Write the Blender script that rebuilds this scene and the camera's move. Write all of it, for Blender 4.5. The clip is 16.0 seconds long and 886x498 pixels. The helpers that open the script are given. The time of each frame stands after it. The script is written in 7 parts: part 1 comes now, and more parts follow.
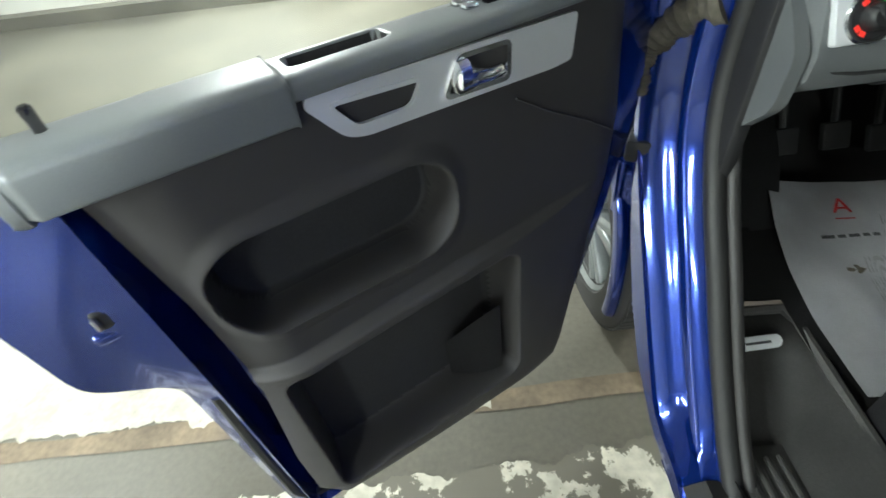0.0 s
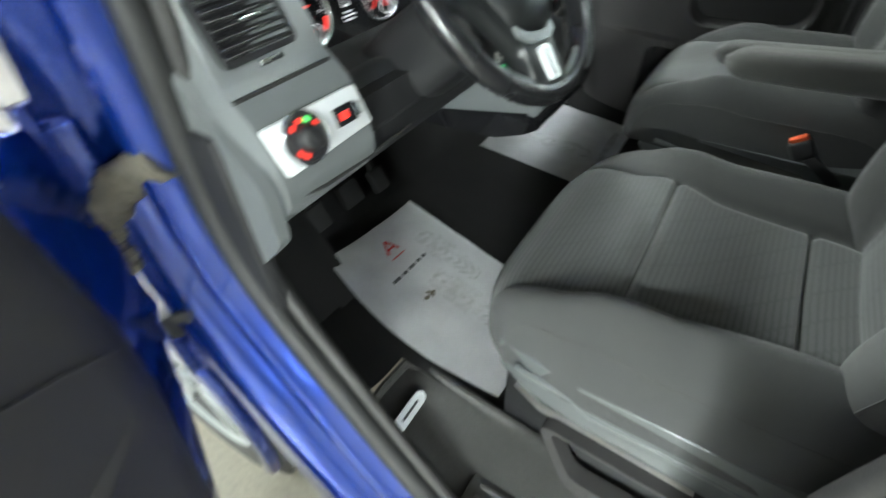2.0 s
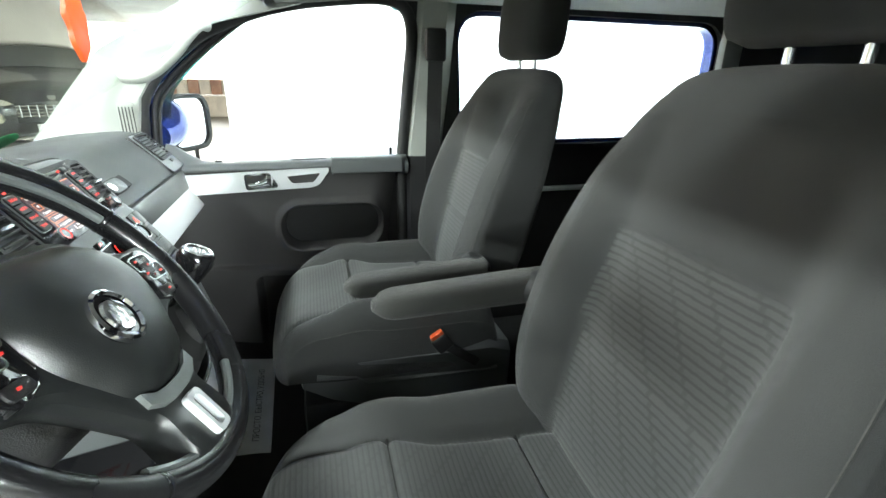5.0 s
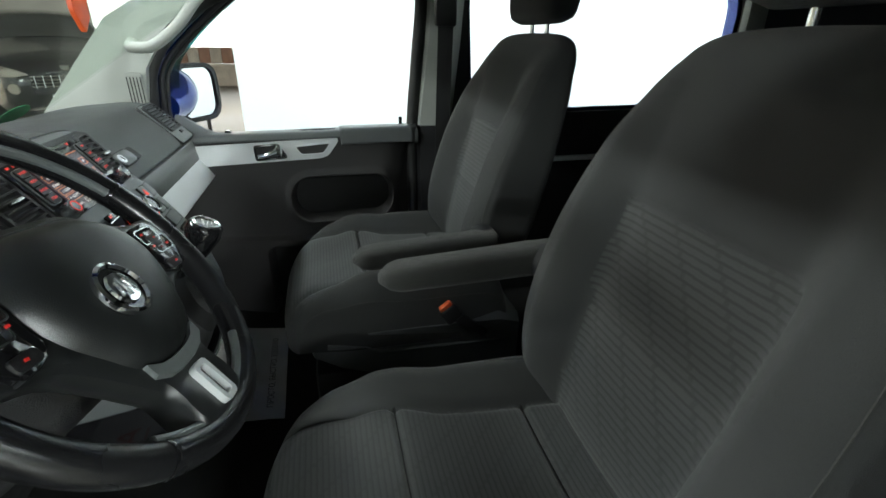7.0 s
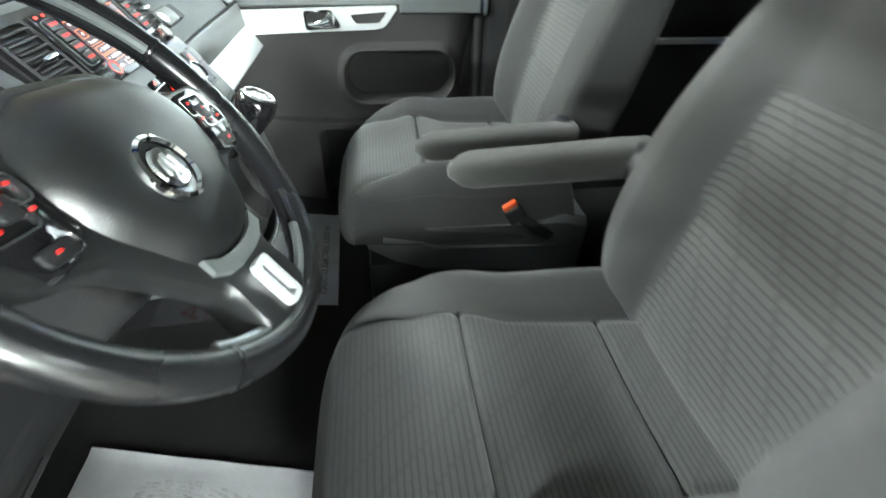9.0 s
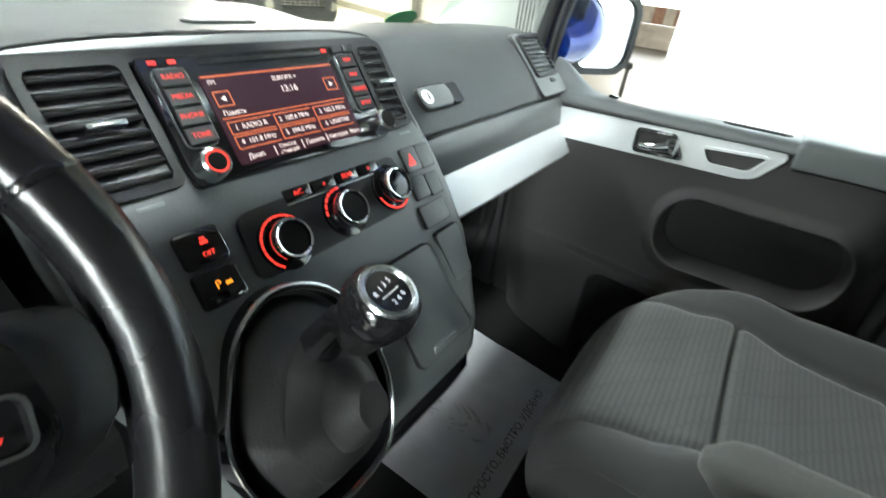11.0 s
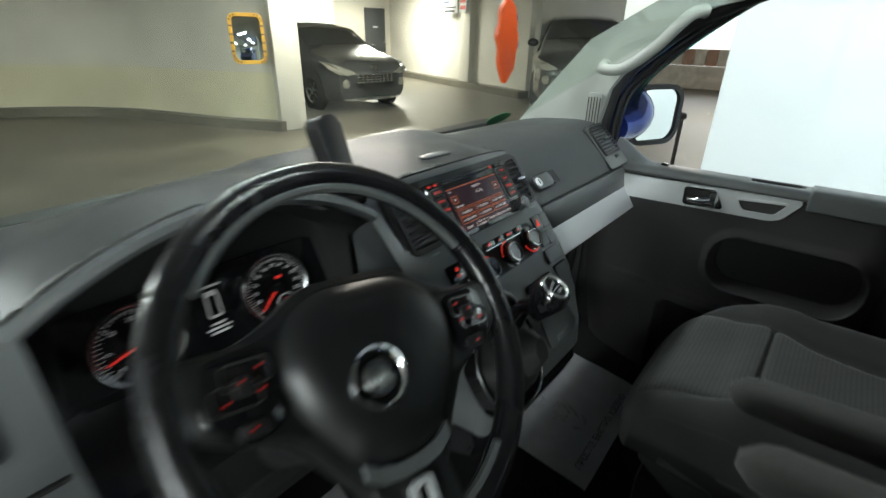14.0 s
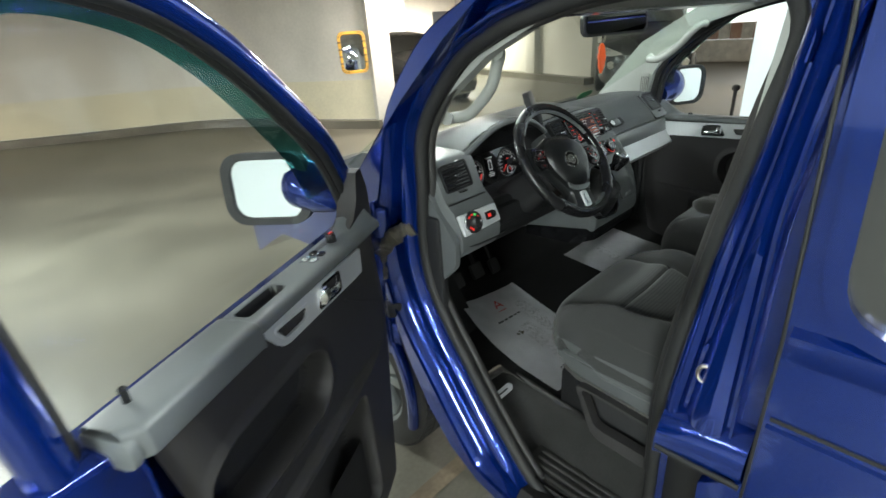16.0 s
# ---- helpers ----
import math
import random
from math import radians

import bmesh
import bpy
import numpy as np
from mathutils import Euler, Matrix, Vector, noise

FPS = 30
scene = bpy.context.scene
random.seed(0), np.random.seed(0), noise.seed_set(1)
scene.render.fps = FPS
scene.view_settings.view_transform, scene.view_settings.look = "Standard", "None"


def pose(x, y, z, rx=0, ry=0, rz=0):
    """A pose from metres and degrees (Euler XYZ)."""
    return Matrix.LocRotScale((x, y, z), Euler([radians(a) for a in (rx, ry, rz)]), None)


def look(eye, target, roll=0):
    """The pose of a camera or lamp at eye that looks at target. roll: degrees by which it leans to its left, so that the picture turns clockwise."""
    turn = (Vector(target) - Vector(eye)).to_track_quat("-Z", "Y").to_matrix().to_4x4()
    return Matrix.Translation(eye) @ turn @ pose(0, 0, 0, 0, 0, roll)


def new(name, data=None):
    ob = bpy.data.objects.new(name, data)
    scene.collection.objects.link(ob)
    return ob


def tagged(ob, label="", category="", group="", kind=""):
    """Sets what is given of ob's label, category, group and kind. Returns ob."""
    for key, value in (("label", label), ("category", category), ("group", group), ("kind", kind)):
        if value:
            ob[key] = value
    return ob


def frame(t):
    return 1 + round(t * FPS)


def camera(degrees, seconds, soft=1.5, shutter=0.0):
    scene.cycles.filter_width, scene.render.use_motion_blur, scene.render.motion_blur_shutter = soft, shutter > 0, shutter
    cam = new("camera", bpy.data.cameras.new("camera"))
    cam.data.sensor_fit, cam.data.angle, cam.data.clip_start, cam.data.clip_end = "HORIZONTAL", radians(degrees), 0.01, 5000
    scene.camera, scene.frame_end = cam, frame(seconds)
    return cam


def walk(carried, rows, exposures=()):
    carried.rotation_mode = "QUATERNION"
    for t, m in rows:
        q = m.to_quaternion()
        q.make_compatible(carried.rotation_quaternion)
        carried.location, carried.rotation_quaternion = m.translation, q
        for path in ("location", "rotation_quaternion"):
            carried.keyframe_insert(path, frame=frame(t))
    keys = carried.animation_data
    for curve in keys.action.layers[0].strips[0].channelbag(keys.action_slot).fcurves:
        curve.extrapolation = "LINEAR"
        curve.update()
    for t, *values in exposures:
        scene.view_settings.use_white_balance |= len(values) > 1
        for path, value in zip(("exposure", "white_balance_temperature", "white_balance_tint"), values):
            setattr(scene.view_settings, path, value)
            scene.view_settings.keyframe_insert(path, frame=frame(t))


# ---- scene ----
cam = camera(86.3, 16.0, shutter=0.5)
PATH = [
    (0.0, -1.2521, -0.4915, 1.2394, 46.41, 6.39, -3.47),
    (0.5, -1.2458, -0.4659, 1.2381, 45.45, 6.12, -10.43),
    (1.0, -1.2357, -0.4282, 1.2350, 44.64, 3.55, -21.46),
    (1.5, -1.1977, -0.3748, 1.2395, 46.93, 0.16, -38.21),
    (2.0, -1.0414, -0.3219, 1.2577, 48.00, 2.24, -57.23),
    (2.5, -0.9313, -0.2592, 1.2697, 48.81, 2.31, -72.44),
    (3.0, -0.8587, -0.2078, 1.2859, 50.89, 0.94, -88.20),
    (3.5, -0.8387, -0.1806, 1.2971, 55.27, 0.01, -97.12),
    (4.0, -0.8363, -0.1720, 1.3051, 61.50, 0.06, -101.35),
    (4.5, -0.8355, -0.1879, 1.3132, 69.73, -1.00, -105.16),
    (7.0, -0.8318, -0.2116, 1.3154, 66.09, -0.45, -103.61),
    (7.5, -0.8368, -0.2055, 1.3102, 56.95, 0.67, -101.29),
    (8.0, -0.8359, -0.1992, 1.3049, 52.41, 0.66, -100.07),
    (8.5, -0.8242, -0.1890, 1.2989, 51.53, -0.02, -100.10),
    (9.0, -0.7437, -0.1792, 1.2759, 53.12, -1.15, -97.46),
    (9.5, -0.5631, -0.1692, 1.2330, 56.33, -4.29, -87.50),
    (10.0, -0.4056, -0.1636, 1.2124, 56.00, -7.75, -74.43),
    (12.5, -0.2412, -0.1854, 1.2746, 66.24, -1.59, -43.89),
    (13.0, -0.2444, -0.1855, 1.2776, 65.82, -1.35, -44.39),
    (13.5, -0.3511, -0.2015, 1.3185, 65.61, -1.08, -48.00),
    (14.0, -0.6276, -0.2621, 1.3744, 65.35, -0.92, -50.37),
    (14.5, -0.9111, -0.3874, 1.4156, 65.53, -0.23, -49.37),
    (15.0, -1.1977, -0.5373, 1.4461, 65.35, 0.29, -48.25),
    (15.5, -1.4701, -0.6604, 1.4575, 65.31, 1.91, -46.83),
    (16.0, -1.6095, -0.7576, 1.4848, 65.06, 4.06, -44.11),
]
EXPOSURES = [(0.0, 0.15), (1.0, 0.5), (1.5, 0.8), (2.5, 1.5), (3.5, 1.75), (4.5, 1.55), (7.0, -0.2), (7.5, 0.0), (8.0, 0.75), (8.5, 1.5), (9.0, 1.7), (9.5, 1.75), (10.2, 1.6), (12.5, -0.25), (13.5, -0.55), (14.5, -0.5), (16.0, -0.35)]
walk(cam, [(t, pose(*p)) for t, *p in PATH], EXPOSURES)

# ---- world, lights ----
world = bpy.data.worlds.new("world")
scene.world = world
world.use_nodes = True
wn = world.node_tree.nodes
sky = wn.new("ShaderNodeTexSky")
sky.sky_type, sky.sun_disc, sky.sun_elevation, sky.sun_rotation = "NISHITA", False, radians(40), radians(90)
world.node_tree.links.new(sky.outputs[0], wn["Background"].inputs[0])
wn["Background"].inputs[1].default_value = 0.12


def area_lamp(name, eye, target, sx, sy, power, color=(1, 1, 1)):
    la = bpy.data.lights.new(name, "AREA")
    la.shape, la.size, la.size_y, la.energy, la.color = "RECTANGLE", sx, sy, power, color
    ob = new(name, la)
    ob.matrix_world = look(eye, target)
    return ob


# light of the ceiling tubes; the fixtures are built with the garage
TUBES = [(-4.5, -1.75, 0, 270), (-4.3, 0.9, 0, 65), (-2.6, 4.0, 0, 360), (0.35, 1.70, 90, 95), (0.25, -1.2, 0, 190), (0.25, -3.6, 0, 190), (3.6, 5.0, 0, 290), (9.6, 10.4, 90, 800), (-7.0, 9.0, 0, 640), (-3.2, -5.5, 0, 340), (9.0, 1.0, 0, 250)]
CEIL = 2.75
for tx, ty, turn, pw in TUBES:
    lamp = area_lamp("tube_light", (tx, ty, CEIL - 0.16), (tx, ty + 0.0001, 0), 0.22, 1.4, pw, (1.0, 0.93, 0.82) if tx > 3 or ty > 4.5 else (0.90, 1.0, 0.98))
    lamp.matrix_world = pose(tx, ty, CEIL - 0.16, 0, 0, turn)
# added fill lamp, unseen on the side wall, to brighten dash and trim
FILL_TUBE = (-8.0, -3.3, 1.95)
area_lamp("fill_tube_light", (-7.86, -3.3, 1.95), (0, -0.3, 1.2), 1.4, 0.22, 480, (0.90, 1.0, 0.98))
# daylight of the ramp opening
area_lamp("ramp_daylight", (17.5, 1.0, 1.9), (8, 3, 0.8), 7.0, 1.6, 260, (1.0, 1.0, 1.0))

# ---- materials ----
MATS = {}


def mat(name, color, rough=0.5, metal=0.0, grain=0.0, scale=200.0, var=0.1, bump=0.0, bscale=400.0, stain=0.0, sscale=6.0, coat=0.0, spec=0.5, emit=None, strength=0.0, sheen=0.0):
    """Principled surface with variation at two scales (fine grain and broad stains) and fine relief."""
    m = bpy.data.materials.new(name)
    m.use_nodes = True
    nt = m.node_tree
    N, L = nt.nodes, nt.links
    b = N["Principled BSDF"]
    b.inputs["Base Color"].default_value = (*color, 1)
    b.inputs["Roughness"].default_value = rough
    b.inputs["Metallic"].default_value = metal
    b.inputs["Coat Weight"].default_value = coat
    b.inputs["Coat Roughness"].default_value = 0.05
    b.inputs["Specular IOR Level"].default_value = spec
    b.inputs["Sheen Weight"].default_value = sheen
    co = N.new("ShaderNodeTexCoord")
    if var or stain:
        n1 = N.new("ShaderNodeTexNoise")
        n1.inputs["Scale"].default_value, n1.inputs["Detail"].default_value = scale, 3
        n2 = N.new("ShaderNodeTexNoise")
        n2.inputs["Scale"].default_value, n2.inputs["Detail"].default_value = sscale, 5
        for n in (n1, n2):
            L.new(co.outputs["Object"], n.inputs["Vector"])
        r1 = N.new("ShaderNodeMapRange")
        r1.inputs["From Min"].default_value, r1.inputs["From Max"].default_value = 0.25, 0.75
        r1.inputs["To Min"].default_value, r1.inputs["To Max"].default_value = 1 - var, 1 + var
        r2 = N.new("ShaderNodeMapRange")
        r2.inputs["From Min"].default_value, r2.inputs["From Max"].default_value = 0.3, 0.7
        r2.inputs["To Min"].default_value, r2.inputs["To Max"].default_value = 1 - stain, 1 + stain
        L.new(n1.outputs[0], r1.inputs[0])
        L.new(n2.outputs[0], r2.inputs[0])
        mu = N.new("ShaderNodeMath")
        mu.operation = "MULTIPLY"
        L.new(r1.outputs[0], mu.inputs[0])
        L.new(r2.outputs[0], mu.inputs[1])
        mx = N.new("ShaderNodeVectorMath")
        mx.operation = "SCALE"
        mx.inputs[0].default_value = color
        L.new(mu.outputs[0], mx.inputs["Scale"])
        L.new(mx.outputs[0], b.inputs["Base Color"])
        if not metal:
            rr = N.new("ShaderNodeMapRange")
            rr.inputs["From Min"].default_value, rr.inputs["From Max"].default_value = 0.3, 0.7
            rr.inputs["To Min"].default_value, rr.inputs["To Max"].default_value = max(0.02, rough - 0.07), min(1, rough + 0.07)
            L.new(n2.outputs[0], rr.inputs[0])
            L.new(rr.outputs[0], b.inputs["Roughness"])
    if bump:
        vo = N.new("ShaderNodeTexNoise")
        vo.inputs["Scale"].default_value, vo.inputs["Detail"].default_value = bscale, 2
        L.new(co.outputs["Object"], vo.inputs["Vector"])
        bu = N.new("ShaderNodeBump")
        bu.inputs["Strength"].default_value, bu.inputs["Distance"].default_value = bump, 0.002
        L.new(vo.outputs[0], bu.inputs["Height"])
        L.new(bu.outputs[0], b.inputs["Normal"])
    if emit:
        b.inputs["Emission Color"].default_value = (*emit, 1)
        b.inputs["Emission Strength"].default_value = strength
    MATS[name] = m
    return m


def glass(name, color=(1, 1, 1), reflect=0.025):
    m = bpy.data.materials.new(name)
    m.use_nodes = True
    N, L = m.node_tree.nodes, m.node_tree.links
    N.remove(N["Principled BSDF"])
    tr, gl, mi, fr = N.new("ShaderNodeBsdfTransparent"), N.new("ShaderNodeBsdfGlossy"), N.new("ShaderNodeMixShader"), N.new("ShaderNodeLayerWeight")
    tr.inputs[0].default_value = (*color, 1)
    gl.inputs["Roughness"].default_value = 0.02
    fr.inputs["Blend"].default_value = 0.5
    pw = N.new("ShaderNodeMath")
    pw.operation = "POWER"
    pw.inputs[1].default_value = 5.0
    mr = N.new("ShaderNodeMapRange")
    mr.inputs["To Min"].default_value, mr.inputs["To Max"].default_value = reflect, 0.4
    L.new(fr.outputs["Facing"], pw.inputs[0])
    L.new(pw.outputs[0], mr.inputs[0])
    L.new(mr.outputs[0], mi.inputs[0])
    L.new(tr.outputs[0], mi.inputs[1])
    L.new(gl.outputs[0], mi.inputs[2])
    L.new(mi.outputs[0], N["Material Output"].inputs[0])
    return m


def flake(m, under, scale, level):
    """Lets the ground show through a paint where it has flaked off."""
    N, L = m.node_tree.nodes, m.node_tree.links
    b = N["Principled BSDF"]
    co, no, mr, mx = N.new("ShaderNodeTexCoord"), N.new("ShaderNodeTexNoise"), N.new("ShaderNodeMapRange"), N.new("ShaderNodeMix")
    no.inputs["Scale"].default_value, no.inputs["Detail"].default_value, no.inputs["Roughness"].default_value = scale, 8, 0.68
    mr.inputs["From Min"].default_value, mr.inputs["From Max"].default_value = level, level + 0.02
    mx.data_type = "RGBA"
    mx.inputs[7].default_value = (*under, 1)
    L.new(co.outputs["Object"], no.inputs["Vector"])
    L.new(no.outputs[0], mr.inputs[0])
    L.new(mr.outputs[0], mx.inputs[0])
    L.new(b.inputs["Base Color"].links[0].from_socket, mx.inputs[6])
    L.new(mx.outputs[2], b.inputs["Base Color"])


PLASTIC = mat("charcoal_grained_plastic", (0.100, 0.107, 0.108), 0.36, bump=0.16, bscale=520, var=0.12, scale=900, stain=0.08)
PLASTIC_DK = mat("black_grained_plastic", (0.013, 0.013, 0.014), 0.5, bump=0.3, bscale=700, var=0.12, scale=900, stain=0.1)
LINER = mat("door_card_plastic", (0.035, 0.033, 0.033), 0.6, bump=0.3, bscale=900, var=0.1, scale=900, stain=0.12)
# extra-dark colour for hollows, their shade put in to deepen them
RECESS_DK = mat("darkened_recess", (0.020, 0.020, 0.021), 0.8, bump=0.3, bscale=500, var=0.2)
# sill plastic with reflected brightness put into its colour
RAIL_LIT = mat("brightened_sill_plastic", (0.125, 0.135, 0.135), 0.42, bump=0.12, bscale=900, var=0.08, scale=900, stain=0.06)
RIMGREY = mat("grey_rim_trim", (0.20, 0.215, 0.215), 0.28, metal=0.5, var=0.05)
SILVER = mat("silver_painted_trim", (0.78, 0.80, 0.81), 0.30, metal=0.45, var=0.03, scale=1500, stain=0.03)
# copy of the silver trim paint, brightened for the light on the dash strip
SILVER_LIT = mat("brightened_silver_paint", (0.80, 0.82, 0.83), 0.34, metal=0.12, var=0.03, scale=1500, stain=0.03)
VENT = mat("black_vent_plastic", (0.006, 0.006, 0.007), 0.5, var=0.1, scale=900)
HUB = mat("dark_airbag_plastic", (0.012, 0.013, 0.0133), 0.34, bump=0.12, bscale=900, var=0.1, scale=900, stain=0.08)
CHROME = mat("chrome", (0.82, 0.83, 0.84), 0.07, metal=1.0, var=0.0)
SATIN = mat("satin_chrome", (0.6, 0.62, 0.63), 0.25, metal=1.0, var=0.0)
GLOSS = mat("gloss_black", (0.008, 0.008, 0.009), 0.08, var=0.05, coat=0.5)
LEATHER = mat("black_steering_leather", (0.010, 0.010, 0.011), 0.24, bump=0.07, bscale=420, var=0.1, stain=0.15)
RUBBER = mat("black_rubber", (0.014, 0.014, 0.014), 0.6, bump=0.15, var=0.15, stain=0.15)
SEAL = mat("dusty_seal_rubber", (0.024, 0.023, 0.022), 0.55, bump=0.15, var=0.15, stain=0.25, sscale=12)
TYRE = mat("tyre_rubber", (0.022, 0.021, 0.02), 0.75, bump=0.2, bscale=200, var=0.2, stain=0.3)
BLUE = mat("blue_metallic_paint", (0.0028, 0.027, 0.215), 0.15, metal=0.62, var=0.25, scale=2500, coat=1.0, stain=0.04)
BEIGE = mat("light_grey_pillar_plastic", (0.30, 0.31, 0.285), 0.6, bump=0.2, bscale=900, var=0.04, scale=900, stain=0.05)
HEADLINER = mat("grey_headliner_cloth", (0.34, 0.34, 0.315), 0.9, bump=0.4, bscale=900, var=0.06, stain=0.05)
CARPET = mat("black_floor_carpet", (0.016, 0.016, 0.016), 0.95, bump=1.0, bscale=500, var=0.4, scale=500, stain=0.4, sscale=8)
STEPMAT = mat("dusty_step_plastic", (0.055, 0.054, 0.051), 0.6, bump=0.4, bscale=500, var=0.15, stain=0.3, sscale=9)
FABRIC = mat("grey_plain_seat_cloth", (0.034, 0.035, 0.034), 0.9, bump=0.7, bscale=1400, var=0.22, scale=1400, stain=0.08, sheen=0.15)
ARMCLOTH = mat("worn_grey_armrest_cloth", (0.036, 0.036, 0.033), 0.92, bump=0.6, bscale=1200, var=0.2, scale=1200, stain=0.15, sheen=0.2)
PAPER = mat("white_paper", (0.64, 0.64, 0.66), 0.8, var=0.04, scale=300, stain=0.09, sscale=14, bump=0.1, bscale=60)
CONCRETE = mat("worn_concrete_floor", (0.112, 0.103, 0.081), 0.42, bump=0.25, bscale=14, var=0.12, scale=60, stain=0.4, sscale=0.9)
WALLMAT = mat("painted_concrete_wall", (0.55, 0.53, 0.48), 0.75, bump=0.3, bscale=10, var=0.06, scale=25, stain=0.14, sscale=0.8)
WALLYEL = mat("yellowed_wall_band", (0.57, 0.53, 0.39), 0.75, bump=0.3, bscale=10, var=0.06, scale=25, stain=0.14, sscale=0.8)
CEILMAT = mat("concrete_ceiling", (0.42, 0.40, 0.36), 0.85, bump=0.4, bscale=8, var=0.08, scale=20, stain=0.2, sscale=1.2)
WHITEPAINT = mat("worn_white_floor_paint", (0.40, 0.375, 0.31), 0.6, var=0.15, scale=40, stain=0.25, sscale=5)
FLAKING = mat("flaking_white_floor_paint", (0.50, 0.47, 0.38), 0.6, var=0.15, scale=40, stain=0.25, sscale=5)
flake(FLAKING, (0.135, 0.123, 0.095), 9.0, 0.47)
flake(WHITEPAINT, (0.135, 0.123, 0.095), 3.0, 0.66)
WHITE = mat("white_panel_paint", (0.80, 0.84, 0.85), 0.35, var=0.02, scale=30, stain=0.02, coat=0.3)
JOINT = mat("stained_floor_filler", (0.17, 0.13, 0.085), 0.7, var=0.2, scale=60, stain=0.4, sscale=6)
RED = mat("red_print", (0.55, 0.02, 0.02), 0.7, var=0.05)
INK = mat("grey_print", (0.07, 0.07, 0.075), 0.8, var=0.1)
SMUDGE = mat("shoe_print_dirt", (0.50, 0.50, 0.51), 0.9, var=0.2, scale=150, stain=0.2, sscale=40)
DIRT = mat("brown_dirt", (0.12, 0.10, 0.07), 0.95, var=0.4, scale=200)
GLOW_RED = mat("red_backlight", (0.3, 0.01, 0.01), 0.4, var=0, emit=(1.0, 0.05, 0.03), strength=0.7)
GLOW_DIM = mat("dim_red_backlight", (0.25, 0.01, 0.01), 0.4, var=0, emit=(1.0, 0.05, 0.03), strength=0.22)
GLOW_ORANGE = mat("orange_backlight", (0.3, 0.1, 0.01), 0.4, var=0, emit=(1.0, 0.28, 0.02), strength=0.8)
GLOW_GREEN = mat("green_backlight", (0.02, 0.3, 0.05), 0.4, var=0, emit=(0.1, 0.8, 0.15), strength=1.0)
SCREEN = mat("dark_red_display", (0.010, 0.007, 0.012), 0.22, var=0, emit=(0.10, 0.03, 0.045), strength=0.2)
SCREEN_BAR = mat("display_line_orange", (0.02, 0.01, 0.01), 0.2, var=0, emit=(0.9, 0.22, 0.08), strength=0.6)
SCREEN_TXT = mat("display_text", (0.1, 0.1, 0.1), 0.2, var=0, emit=(1.0, 0.82, 0.75), strength=0.6)
ORANGE = mat("orange_buckle_button", (0.75, 0.10, 0.02), 0.45, var=0.03)
GREEN = mat("green_plastic", (0.03, 0.27, 0.10), 0.45, var=0.05)
FOAM = mat("grey_brown_cable_boot", (0.095, 0.085, 0.066), 0.85, bump=0.8, bscale=120, var=0.3, scale=100)
STEEL = mat("bare_steel", (0.55, 0.53, 0.5), 0.35, metal=1.0, var=0.1)
SEAM = mat("dark_seam_thread", (0.008, 0.008, 0.008), 0.9, var=0.1)
GREY_MARK = mat("dial_print", (0.5, 0.5, 0.5), 0.5, var=0, emit=(0.8, 0.8, 0.8), strength=0.18)
CARDARK = mat("dark_grey_car_paint", (0.10, 0.104, 0.104), 0.25, metal=0.4, var=0.1, scale=2000, coat=0.2)
CARBLACK = mat("black_car_paint", (0.012, 0.012, 0.013), 0.2, metal=0.2, var=0.1, scale=2000, coat=1.0)
CARGLASS = mat("dark_car_glass", (0.05, 0.052, 0.05), 0.06, var=0, coat=0.6)
CARPANE = mat("parked_car_glass", (0.11, 0.115, 0.11), 0.05, var=0, coat=1.0)
HEADLAMP = mat("headlamp_lens", (0.30, 0.29, 0.25), 0.15, var=0.1, coat=1.0)
YELLOW = mat("yellow_mirror_frame", (0.50, 0.27, 0.03), 0.6, var=0.15, stain=0.25)
MIRROR = mat("mirror_glass", (0.86, 0.9, 0.9), 0.02, metal=1.0, var=0.0)
# mirror colour darkened to stand in for a dark cab reflection
MIRROR_DK = mat("darkened_mirror_glass", (0.16, 0.165, 0.17), 0.03, metal=1.0, var=0.0)
DOORMET = mat("dark_metal_door", (0.05, 0.055, 0.06), 0.5, var=0.08, stain=0.1)
SIGNRED = mat("red_sign", (0.55, 0.06, 0.04), 0.6, var=0.05)
SIGNWHITE = mat("white_sign", (0.62, 0.64, 0.68), 0.6, var=0.05)
SIGNBLUE = mat("blue_sign_print", (0.06, 0.09, 0.22), 0.6, var=0.05)
BARRIER_R = mat("faded_red_barrier", (0.40, 0.23, 0.16), 0.7, var=0.1, stain=0.2)
BARRIER_W = mat("dirty_white_barrier", (0.62, 0.58, 0.5), 0.7, var=0.1, stain=0.2)
DAY = mat("daylight_backdrop", (0.8, 0.8, 0.8), 0.9, var=0, emit=(1, 1, 0.98), strength=2.0)
TUBEGLOW = mat("tube_diffuser", (0.8, 0.8, 0.8), 0.5, var=0, emit=(0.94, 1, 0.97), strength=6.0)
CLEAR = glass("window_glass", (0.97, 0.985, 0.98))
TINT = glass("teal_deflector_glass", (0.22, 0.46, 0.47), 0.05)
SCREENGLASS = glass("windscreen_glass", (0.86, 0.9, 0.87))


